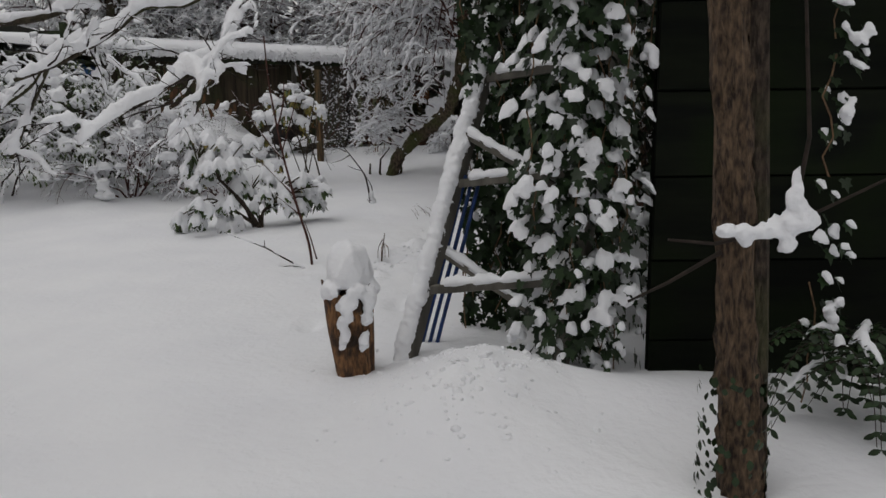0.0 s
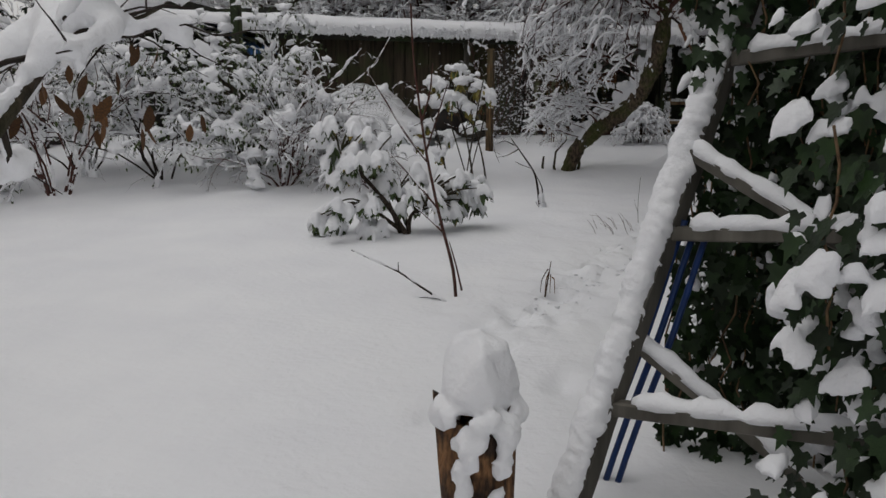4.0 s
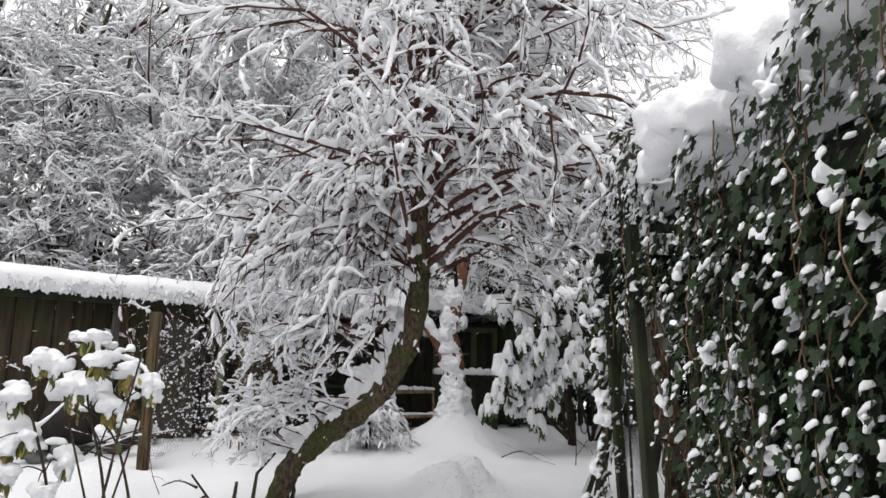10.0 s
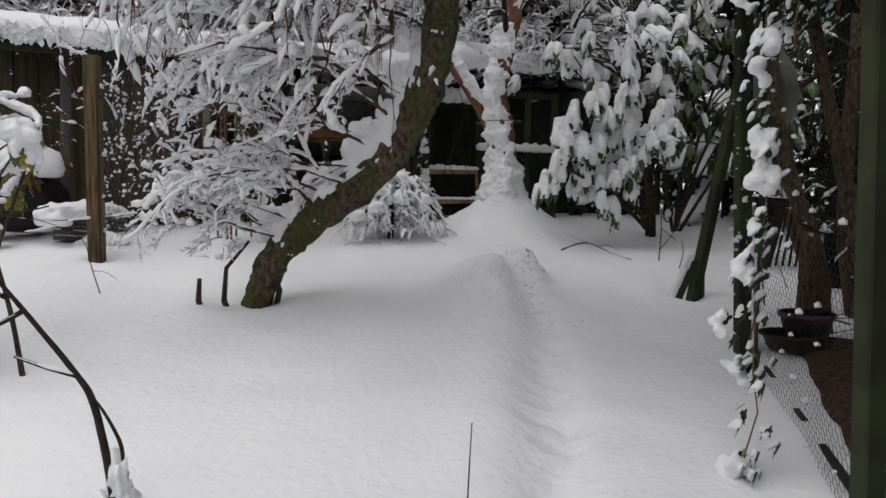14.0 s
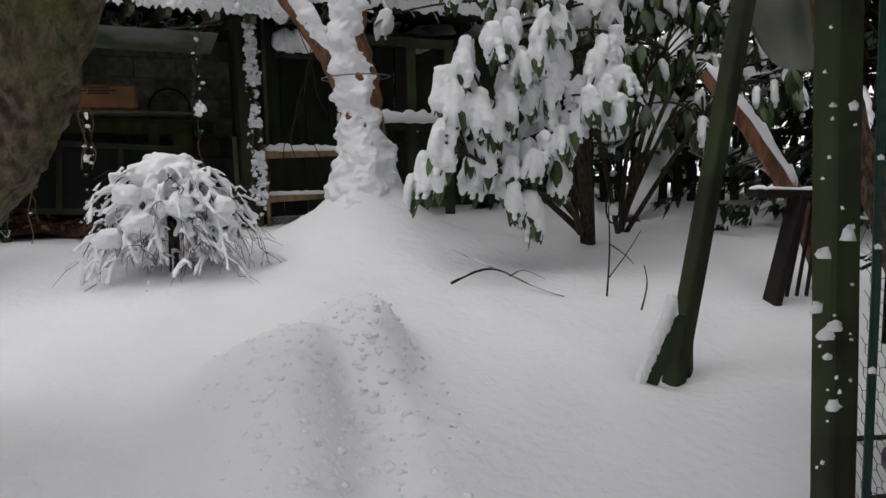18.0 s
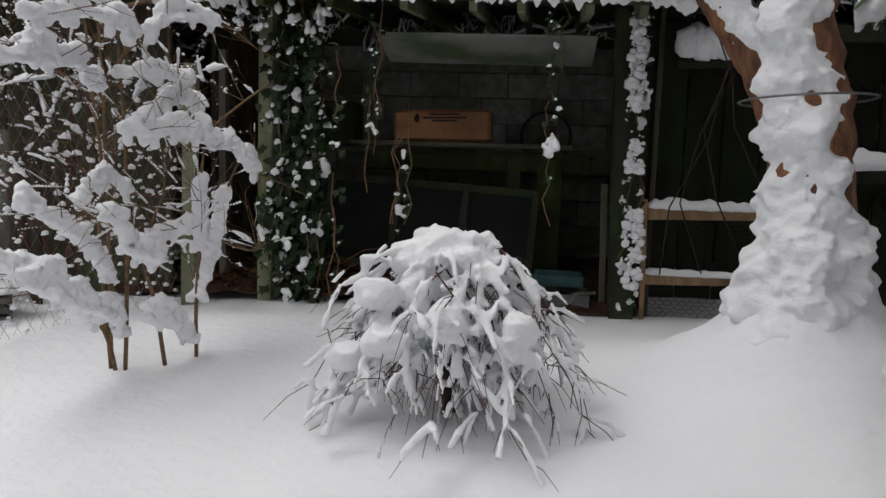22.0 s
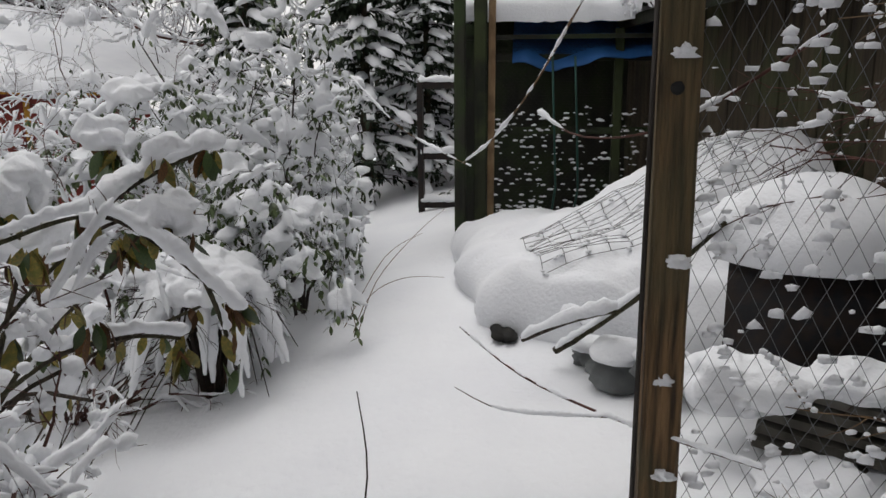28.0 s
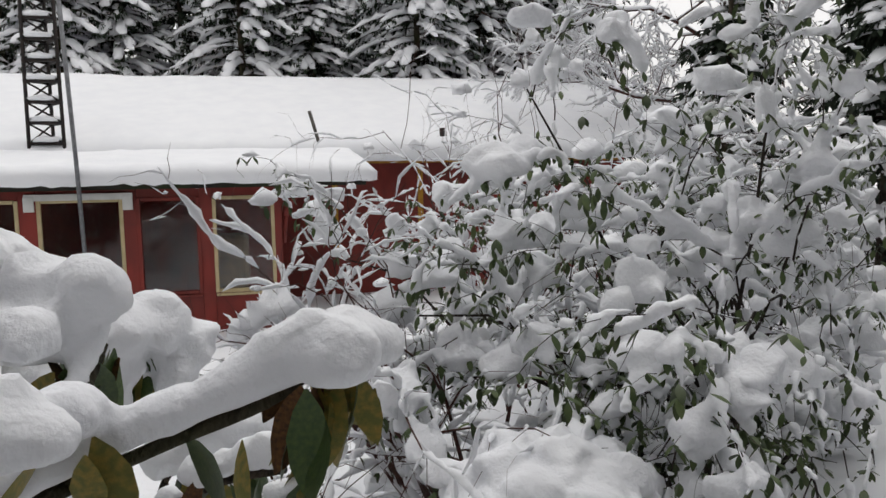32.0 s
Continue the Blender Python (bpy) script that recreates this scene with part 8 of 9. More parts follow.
for i, (x, y, s, a) in enumerate(((-14, 16.5, 1.0, 10), (-18, 6, 1.2, 100), (-20, -2, 1.3, 200))):
    c = copy_thing((first, second)[i % 2], pose(x, y, height(x, y) - 0.2, 0, 0, a))
    c.scale = (s, s, s)

# ==== shrubs by the shed and the leafy branch ====
def limb_thing(name, label, category, lines, mat, at, snow_w=0.02, snow_h=0.03, rad=0.008, gaps=0.2, sides=6, bury=True):
    """A twig or stem made of several lines, with snow on what lies flat enough."""
    ob = thing(name, label, category, at)
    w, s, any_snow = Build(), Build(), False
    for k, pts in enumerate(lines):
        r0 = rad if k == 0 else rad * 0.6
        P, R = strand_path(pts, [r0 * (1 - 0.6 * i / (len(pts) - 1)) for i in range(len(pts))], 4)
        tube(w, P, R, sides, rough=0.15)
        d = (P[-1] - P[0]).normalized()
        if snow_h and abs(d.z) < 0.9:
            if snow_h < 0.016:
                ridge(s, [p + Vector((0, 0, q * 0.6)) for p, q in zip(P, R)], snow_w, snow_h, 0, k + at[0], gaps, 0.03)
            else:
                lumps(s, P, snow_w * 1.25, k + at[0], 0.85 - gaps, 0.012, 1.0)
            any_snow = True
    part("stem", w, mat, ob)
    if any_snow and snow_h >= 0.016:
        fused("snow", s, ob, 0.006, "", "stuff", 1)
    elif any_snow:
        part("snow", s, SNOW, ob, kind="stuff")
    return ob


def drift(b, pts, high, wide, seed, dip=0.35):
    """A jagged shelf of snow held by a fan of twigs: many small lumps under an uneven crest."""
    q = random.Random(seed)
    P, _ = resample([Vector(p) for p in pts], [0.0] * len(pts), 0.028)
    for i, p in enumerate(P):
        t = i / max(1, len(P) - 1)
        crest = high * max(0.08, 0.15 + 1.9 * abs(noise.noise(p * 5 + Vector((seed, 0, 0)))) + 0.8 * noise.noise(p * 12 + Vector((0, seed, 0)))) * (0.45 + 0.55 * math.sin(math.pi * min(1.0, max(0.0, 0.08 + 0.84 * t))))
        n = max(1, int(crest / 0.03))
        for k in range(n + 1):
            h = crest * k / max(1, n)
            w = wide * (1 - 0.75 * k / max(1, n)) * q.uniform(0.5, 1.1) * (0.55 + 0.9 * abs(noise.noise(p * 7 + Vector((2, seed, 0)))))
            s = q.uniform(0.022, 0.036)
            for e in (-1, 1):
                blob(b, p + Vector((e * w * 0.55 + q.uniform(-.01, .01), q.uniform(-.015, .015), h)), (s, s, s * q.uniform(0.75, 1.1)), q.random() * 50, 1, 0.9, 1.8, -0.9)
        if q.random() < dip:
            s = q.uniform(0.015, 0.028)
            blob(b, p + Vector((0, 0, -q.uniform(0.01, 0.05))), (s, s, s * 1.5), q.random() * 50, 1, 0.4, 1.5, -0.9)


def clods(b, spots, seed, rough=0.8):
    for i, (x, y, z, s, h) in enumerate(spots):
        blob(b, (x, y, z), (s, s, h), seed + i * 1.37, 3, rough, 1.9, -0.55)


r = random.Random(8)
lilac = thing("lilac_shrub", "bare lilac shrub with platforms of snow in its forks", "shrub", (-1.35, 14.1, 0.9))
stems = [
    [(-1.47, 14.0, 0.75), (-1.45, 13.89, 1.08), (-1.45, 13.69, 1.23), (-1.45, 13.55, 1.34), (-1.45, 13.36, 1.44)],
    [(-1.45, 13.88, 1.08), (-1.42, 13.93, 1.22), (-1.4, 13.79, 1.44), (-1.4, 13.63, 1.56), (-1.38, 13.45, 1.64)],
    [(-1.28, 14.1, 0.8), (-1.28, 14.02, 1.2), (-1.28, 13.95, 1.41), (-1.27, 14.0, 1.58), (-1.25, 14.05, 1.72), (-1.22, 14.0, 1.9)],
    [(-1.21, 14.22, 0.75), (-1.2, 14.2, 1.18), (-1.2, 14.23, 1.48), (-1.17, 14.2, 1.75), (-1.1, 14.14, 1.94)],
    [(-1.2, 14.2, 1.18), (-1.2, 14.32, 1.37), (-1.18, 14.37, 1.65), (-1.1, 14.39, 1.86)],
    [(-1.42, 13.98, 0.8), (-1.4, 13.98, 1.39), (-1.4, 13.98, 1.83), (-1.4, 13.95, 2.26), (-1.38, 13.9, 2.8)],
    [(-1.5, 13.98, 0.85), (-1.5, 13.92, 1.56), (-1.5, 13.94, 1.83), (-1.5, 13.89, 2.15), (-1.5, 13.84, 2.65)],
    [(-1.62, 14.1, 0.8), (-1.58, 14.05, 1.5), (-1.55, 14.0, 2.2), (-1.5, 13.9, 2.75)],
    [(-1.28, 13.96, 1.4), (-1.22, 13.8, 1.52), (-1.2, 13.66, 1.6)], [(-1.27, 14.0, 1.5), (-1.22, 14.1, 1.52), (-1.2, 14.16, 1.54)],
    [(-1.1, 14.14, 1.94), (-1.07, 13.9, 1.95), (-1.06, 13.64, 1.95)], [(-1.1, 14.1, 1.94), (-1.06, 14.28, 1.91), (-1.05, 14.44, 1.81), (-1.05, 14.72, 1.74), (-1.05, 15.0, 1.66)],
    [(-1.4, 13.97, 2.3), (-1.2, 14.03, 2.45), (-1.1, 14.29, 2.47), (-1.1, 14.54, 2.41), (-1.1, 14.82, 2.37)], [(-1.4, 13.95, 2.25), (-1.2, 13.8, 2.37), (-1.1, 13.6, 2.36), (-1.1, 13.4, 2.34), (-1.1, 13.24, 2.3)],
    [(-1.45, 13.9, 2.1), (-1.38, 13.74, 2.19), (-1.35, 13.55, 2.2), (-1.35, 13.34, 2.18)], [(-1.4, 13.95, 2.2), (-1.3, 14.02, 2.22), (-1.25, 14.22, 2.21)], [(-1.4, 13.98, 1.9), (-1.3, 14.18, 2.12), (-1.3, 14.34, 2.08)],
    [(-1.45, 13.9, 2.4), (-1.35, 13.85, 2.5), (-1.35, 13.55, 2.47), (-1.35, 13.34, 2.46)], [(-1.4, 13.95, 2.5), (-1.3, 14.23, 2.6), (-1.3, 14.6, 2.66)], [(-1.4, 13.93, 2.5), (-1.3, 13.67, 2.58), (-1.28, 13.4, 2.6)],
    [(-1.4, 13.98, 1.7), (-1.4, 13.86, 1.76), (-1.4, 13.72, 1.66)], [(-1.2, 14.28, 1.5), (-1.12, 14.5, 1.41), (-1.1, 14.62, 1.44)], [(-1.25, 14.2, 1.9), (-1.2, 14.5, 2.12), (-1.2, 14.8, 2.28)]]
w, s = Build(), Build()
extra = []
for k, pts in enumerate(stems):
    P, R = strand_path(pts, [max(0.004, 0.0105 - 0.0015 * i) for i in range(len(pts))] if k < 8 else [max(0.003, 0.008 - 0.0015 * i) for i in range(len(pts))], 5)
    b = Build()
    tube(b, P, R, 7, rough=0.2)
    part("stem", b, TWIG_TAN, lilac)
    for j in range(8):
        i = r.randrange(len(P) // 2, len(P) - 1)
        grow(r, P[i], (r.uniform(-.5, .5), r.uniform(-1, 1), r.uniform(-.1, .7)), r.uniform(0.15, 0.5), 0.0035, 1, (3,), extra, 0.6, 0.5, 0.1, 0.3, 0.1, 0.3, 6)
thin = Build()
for i, e in enumerate(extra):
    if all(q.x < -0.85 and q.y < 14.62 for q in e[0]):
        tube(w, e[0], [q * 0.8 for q in e[1]], 4, cap=False)
        if i % 3 == 0:
            lumps(thin, e[0], 0.010, i * 1.9, 0.35, 0.012, 0.9)
for i, (k, high, wide, lo, hi) in enumerate(((0, 0.13, 0.05, 6, 99), (1, 0.14, 0.06, 7, 99), (8, 0.12, 0.05, 0, 99), (9, 0.10, 0.045, 0, 99), (10, 0.11, 0.055, 0, 99), (11, 0.13, 0.055, 0, 11), (12, 0.08, 0.035, 3, 10), (13, 0.08, 0.035, 3, 99), (14, 0.10, 0.045, 2, 99), (15, 0.07, 0.035, 0, 99), (16, 0.07, 0.035, 3, 99), (17, 0.08, 0.04, 2, 99), (18, 0.07, 0.035, 3, 99), (19, 0.07, 0.035, 2, 99), (20, 0.07, 0.035, 0, 99), (3, 0.10, 0.03, 9, 16), (4, 0.12, 0.03, 3, 12))):
    drift(s, [p + Vector((0, 0, 0.01)) for p in strand_path(stems[k], [0.0] * len(stems[k]), 5)[0][lo:hi]], high * 0.62, wide * 0.72, 100 + i)
drift(s, [(-1.4, 13.45, 1.36), (-1.4, 13.67, 1.25), (-1.4, 13.88, 1.16), (-1.4, 13.95, 1.06)], 0.12, 0.05, 140)
drift(s, [(-1.28, 13.98, 1.14), (-1.24, 14.1, 1.08), (-1.21, 14.2, 1.0)], 0.09, 0.04, 142)
drift(s, [(-1.2, 14.22, 1.2), (-1.19, 14.26, 1.35), (-1.18, 14.3, 1.5)], 0.06, 0.035, 143)
drift(s, [(-1.2, 13.76, 1.47), (-1.2, 13.94, 1.42)], 0.13, 0.05, 141)
part("twig_mass", w, TWIG_TAN, lilac, kind="stuff")
part("twig_snow", thin, SNOW, lilac, kind="stuff")
fused("snow", s, lilac, 0.008, "jagged shelves of snow in the forks", smooth=1)

# leafy branch over the way
lb = thing("viburnum_shrub", "tall shrub with yellow-brown withered leaves under thick snow", "shrub", (-2.6, 10.7, 0.4))
lines = [[(-2.3, 10.5, 0.3), (-2.15, 10.75, 1.1), (-2.12, 11.1, 1.6), (-2.18, 11.33, 1.74), (-2.27, 11.52, 1.79), (-2.32, 11.66, 1.71), (-2.38, 11.79, 1.57), (-2.42, 11.88, 1.47)],
         [(-2.27, 11.52, 1.79), (-2.42, 11.55, 1.86), (-2.56, 11.6, 1.91), (-2.66, 11.64, 1.94), (-2.71, 11.66, 1.97)],
         [(-2.45, 11.55, 1.87), (-2.55, 11.45, 1.93), (-2.6, 11.39, 1.97)],
         [(-2.3, 10.5, 0.5), (-2.3, 10.9, 1.0), (-2.35, 11.25, 1.3), (-2.4, 11.5, 1.38), (-2.47, 11.65, 1.36)],
         [(-2.38, 11.79, 1.57), (-2.46, 11.8, 1.42), (-2.5, 11.82, 1.25)],
         [(-2.3, 10.5, 0.5), (-2.6, 10.8, 1.2), (-2.8, 11.1, 1.6), (-2.9, 11.3, 1.7)],
         [(-2.3, 10.45, 0.4), (-2.15, 10.3, 1.2), (-2.0, 10.2, 1.9)]]
s, green, gold, brown = Build(), [], [], []


def hang(p, n, size):
    for j in range(n):
        d = Vector((r.uniform(-.6, .6), r.uniform(-.6, .6), -1))
        q = leaf_pose(Vector(p) + Vector((r.uniform(-.035, .035), r.uniform(-.035, .035), r.uniform(-.02, .01))), d, (r.uniform(-1, 1), r.uniform(-1, 1), 0.3), size * r.uniform(0.75, 1.2))
        (green if r.random() < 0.3 else gold if r.random() < 0.55 else brown).append(q)


for k, pts in enumerate(lines):
    P, R = strand_path(pts, [0.009 - 0.0007 * i for i in range(len(pts))], 5)
    b = Build()
    tube(b, P, R, 8, rough=0.2)
    part("branch", b, BARK, lb)
    lo = (14, 1, 1, 9, 3, 9, 99)[k]
    for i in range(lo, len(P)):
        q = 0.027 * (0.75 + 0.7 * abs(noise.noise(P[i] * 9 + Vector((k, 0, 0))))) * (0.6 if k in (2, 4) else 1)
        blob(s, P[i] + Vector((0, 0, R[i] + 0.95 * q)), (q * 1.15, q * 1.15, q * 1.1), k + i * 0.77, 2, 0.4, 1.5, -0.75)
    for j in range(3):
        hang(P[r.randrange(len(P) // 2, len(P))], 2, 0.085)
for p, n in (((-2.6, 11.39, 1.96), 6), ((-2.71, 11.66, 1.95), 7), ((-2.38, 11.55, 1.70), 8), ((-2.56, 11.8, 1.46), 8), ((-2.47, 11.65, 1.32), 7), ((-2.2, 11.35, 1.7), 8), ((-2.3, 11.45, 1.45), 6), ((-2.9, 11.3, 1.68), 6)):
    hang(p, int(n * 1.5), 0.10)
pads = [((-2.573, 11.38, 2.035), 0.062, 5), ((-2.53, 11.42, 2.00), 0.055, 4), ((-2.40, 11.68, 1.985), 0.048, 5), ((-2.47, 11.62, 1.975), 0.042, 3), ((-2.747, 11.651, 1.98), 0.052, 5), ((-2.74, 11.6, 1.86), 0.028, 3), ((-2.735, 11.57, 1.80), 0.024, 3),
        ((-2.40, 11.66, 1.79), 0.07, 7), ((-2.36, 11.6, 1.76), 0.06, 5), ((-2.45, 11.7, 1.74), 0.05, 4), ((-2.78, 11.66, 1.45), 0.055, 6), ((-2.72, 11.6, 1.42), 0.045, 4), ((-2.84, 11.7, 1.38), 0.035, 3), ((-2.3, 11.4, 1.55), 0.07, 5)]
for i, (p, q, n) in enumerate(pads):
    for j in range(n):
        c = q * r.uniform(0.55, 0.9)
        blob(s, Vector(p) + Vector((r.uniform(-1, 1), r.uniform(-1, 1), r.uniform(-.5, .35))) * (q * 0.75), (c, c, c * r.uniform(0.7, 0.95)), i * 7 + j * 1.3, 2, 0.45, 1.6, -0.7)
    hang(Vector(p) + Vector((0, 0, -0.6 * q)), n, 0.075)
wood = Build()
for k, p in enumerate(((-2.78, 11.66, 1.42), (-2.36, 11.6, 1.72), (-2.2, 11.5, 1.25), (-2.45, 11.1, 1.05), (-2.3, 11.0, 1.0))):
    p = Vector(p)
    stem, rr = strand_path([(-2.5, 10.8, 0.4), (-2.5 + 0.1 * math.cos(k), 10.95, 1.05), p], [0.012, 0.009, 0.005], 4)
    tube(wood, stem[4:], rr[4:], 6, cap=False)
for k in range(13):
    a = Vector((-3.45 + r.uniform(-.3, .2), 10.4 + r.uniform(-.3, .3), 0.35))
    e = a + Vector((r.uniform(-1.2, -.2), r.uniform(-.1, .7), r.uniform(0.4, 0.9)))
    P, R = strand_path([a, a.lerp(e, 0.5) + Vector((r.uniform(-.1, .1), 0, 0.2)), e], [0.004, 0.003, 0.0015], 5)
    tube(wood, P, R, 4, cap=False)
# the side of the shrub that hangs towards the lawn
joints = []
for run in (((-2.2, 10.62, 0.3), (-2.33, 10.7, 0.95), (-2.5, 10.75, 1.5), (-2.54, 10.75, 1.95)), ((-2.02, 10.65, 0.3), (-2.12, 10.7, 0.8), (-2.3, 10.75, 1.25), (-2.7, 10.75, 1.6)), ((-2.6, 10.7, 0.3), (-2.75, 10.7, 0.95), (-2.95, 10.75, 1.5))):
    P, R = strand_path(run, [0.016, 0.012, 0.009, 0.006][:len(run)], 5)
    tube(wood, P, R, 7, rough=0.2)
    joints += P[5:]
for k, p in enumerate(((-2.54, 10.75, 1.98), (-2.73, 10.75, 1.82), (-2.38, 10.75, 1.8), (-2.19, 10.75, 1.71), (-1.97, 10.75, 1.67), (-2.96, 10.75, 1.81), (-3.09, 10.75, 1.55), (-2.61, 10.75, 1.55), (-2.95, 10.75, 1.23), (-2.68, 10.75, 1.03), (-2.4, 10.75, 1.48), (-3.02, 10.75, 0.93), (-2.81, 10.75, 0.83), (-3.16, 10.75, 1.19))):
    p = Vector(p)
    near = min(joints, key=lambda q: (q - p).length + max(0.0, q.z - p.z))
    P, R = strand_path([near, near.lerp(p, 0.5) + Vector((0, 0, 0.05)), p], [0.007, 0.006, 0.004], 4)
    tube(wood, P, R, 5, cap=False)
    for e in range(2):
        q = p + Vector((r.uniform(-.09, .09), r.uniform(-.1, .1), r.uniform(-.06, .05)))
        whorl(green, gold, s, q, r, 9, 0.15, 2.2, 0.03, 0.3, 0.62)
        for f in range(4):
            c = r.uniform(0.045, 0.085)
            blob(s, q + Vector((r.uniform(-.075, .075), r.uniform(-.06, .06), r.uniform(-.01, .05))), (c, c * 0.9, c * r.uniform(0.6, 0.9)), k * 1.3 + e + f * 0.4, 2, 0.5, 1.6, -0.85)
part("stem_mass", wood, BARK, lb, kind="stuff")
fused("snow", s, lb, 0.010, "thick rolls of snow along the branches", smooth=2)
VIB = long_leaf(1.0, 0.42, 0.2)
leaves(green, VIB, LAUREL, lb, 140)
leaves(gold, VIB, LEAF_GOLD, lb, 200, "yellow_leaf")
leaves(brown, VIB, LEAF_BROWN, lb, 80, "brown_leaf")

# bough over the start of the way
ob = thing("overhanging_bough", "overhanging bough with thick snow and a few withered leaves", "branch", (-0.7, 1.5, 1.8))
s = Build()
bough = [[(-0.45, 1.75, 2.6), (-0.6, 1.55, 2.0), (-0.66, 1.45, 1.74), (-0.7, 1.36, 1.62), (-0.72, 1.27, 1.50), (-0.81, 1.18, 1.45), (-0.87, 1.03, 1.35), (-0.96, 0.89, 1.27), (-1.02, 0.83, 1.2)],
         [(-0.55, 1.7, 2.4), (-0.83, 1.56, 1.83), (-0.9, 1.51, 1.72), (-1.07, 1.5, 1.70), (-1.2, 1.48, 1.60), (-1.42, 1.49, 1.53), (-1.5, 1.45, 1.41), (-1.63, 1.37, 1.3), (-1.77, 1.3, 1.2)],
         [(-0.9, 1.75, 2.2), (-1.37, 1.66, 1.8), (-1.47, 1.61, 1.70), (-1.73, 1.61, 1.66), (-2.05, 1.59, 1.62), (-2.3, 1.5, 1.5)],
         [(-1.2, 1.48, 1.60), (-1.3, 1.35, 1.5), (-1.4, 1.2, 1.42)], [(-0.81, 1.18, 1.45), (-0.72, 1.05, 1.4), (-0.7, 0.95, 1.32)], [(-1.42, 1.49, 1.53), (-1.55, 1.55, 1.35), (-1.62, 1.5, 1.15)]]
brown = []
for k, pts in enumerate(bough):
    P, R = strand_path(pts, [max(0.004, 0.017 - 0.0016 * i - (0.006 if k > 2 else 0)) for i in range(len(pts))], 5)
    b = Build()
    tube(b, P, R, 7, rough=0.2)
    part("branch", b, BARK, ob)
    n = len(P)
    wid = [(0.042 if k < 2 else 0.03) * (1 - 0.6 * i / n) for i in range(n)]
    ridge(s, [p + Vector((0, 0, q * 0.6)) for p, q in zip(P, R)], wid, [w * 1.7 for w in wid], 0, k * 2.7, 0.05, 0.03)
    lumps(s, [p + Vector((0, 0, 0.02)) for p in P], [w * 1.25 for w in wid], k * 3.1, 0.6, 0.03, 0.9)
    ext = []
    for j in range(9):
        i = r.randrange(n // 4, n - 1)
        grow(r, P[i], (r.uniform(-1, .6), r.uniform(-.8, .4), r.uniform(-.6, .5)), r.uniform(0.12, 0.3), 0.004, 1, (3,), ext, 0.7, 0.5, 0.3, 0.5, 0, 0.3, 5)
    w2 = Build()
    dress(ext, w2, s, 0.010, 0.018, 1.0, gaps=0.2)
    part("twig_mass", w2, TWIG, ob, kind="stuff")
for j in range(26):
    p = Vector((-0.82, 1.26, 1.38)) + Vector((r.uniform(-.12, .12), r.uniform(-.1, .1), r.uniform(-.06, .08)))
    brown.append(leaf_pose(p, (r.uniform(-.5, .5), r.uniform(-.5, .5), -1), (r.uniform(-1, 1), r.uniform(-1, 1), .2), r.uniform(0.025, 0.045)))
fused("snow", s, ob, 0.009, "thick snow along the bough", smooth=1)
leaves(brown, VIB, LEAF_BROWN, ob, 40, "brown_leaf")

# sapling, sticks and stalks in the lawn
limb_thing("sapling", "slender bare sapling leaning out of the snow", "sapling", [
    [(-1.21, 5.31, -0.05), (-1.24, 5.31, 0.25), (-1.34, 5.31, 0.62), (-1.44, 5.31, 1.06), (-1.5, 5.31, 1.43), (-1.54, 5.3, 1.75), (-1.56, 5.3, 2.1)],
    [(-1.44, 5.31, 1.02), (-1.6, 5.3, 1.22), (-1.75, 5.3, 1.45), (-1.87, 5.3, 1.63)], [(-1.45, 5.31, 1.08), (-1.38, 5.32, 1.3), (-1.3, 5.33, 1.56)],
    [(-1.35, 5.31, 0.68), (-1.5, 5.3, 0.85), (-1.73, 5.28, 1.1)], [(-1.17, 5.3, 0.1), (-1.22, 5.3, 0.3), (-1.27, 5.31, 0.45)], [(-1.3, 5.31, 0.5), (-1.42, 5.28, 0.62), (-1.52, 5.27, 0.7)], [(-1.48, 5.31, 1.3), (-1.42, 5.3, 1.5), (-1.4, 5.3, 1.7)]], TWIG_RED, (-1.21, 5.31, 0.0), 0.008, 0.01, 0.014, 0.35)
limb_thing("lying_stick", "bare stick lying on the snow", "stick", [[(-1.27, 5.2, 0.03), (-1.45, 5.2, 0.13), (-1.62, 5.2, 0.23), (-1.8, 5.2, 0.30), (-1.98, 5.2, 0.37)], [(-1.29, 5.2, 0.05), (-1.4, 5.18, 0.06), (-1.5, 5.16, 0.05)], [(-1.62, 5.2, 0.23), (-1.62, 5.2, 0.3)]], TWIG, (-1.27, 5.2, 0.03), 0.012, 0.018, 0.009, 0.2)
limb_thing("small_shrub", "small bare shrub with a snow-filled fork", "shrub", [[(-1.05, 9.1, 0.12), (-1.09, 9.1, 0.43), (-1.13, 9.1, 0.63), (-1.18, 9.1, 0.73), (-1.31, 9.1, 0.91), (-1.44, 9.1, 1.08)], [(-1.07, 9.1, 0.3), (-1.04, 9.1, 0.45), (-1.07, 9.1, 0.55), (-1.12, 9.1, 0.64)], [(-1.18, 9.1, 0.73), (-1.28, 9.1, 0.76), (-1.38, 9.1, 0.8)], [(-1.06, 9.1, 0.25), (-1.12, 9.1, 0.33)], [(-1.4, 9.1, 1.0), (-1.5, 9.05, 1.05), (-1.6, 9.05, 1.02)], [(-1.35, 9.1, 0.95), (-1.48, 9.1, 0.88), (-1.6, 9.1, 0.85)]], TWIG, (-1.05, 9.1, 0.2), 0.012, 0.014, 0.016, 0.3)
b = Build()
clods(b, [(-1.05, 9.09, 0.36, 0.035, 0.09), (-1.03, 9.09, 0.26, 0.04, 0.07)], 2.0)
solid("shrub_snow", b, SNOW, "snow wedged in a small shrub's fork", "snow", kind="stuff")
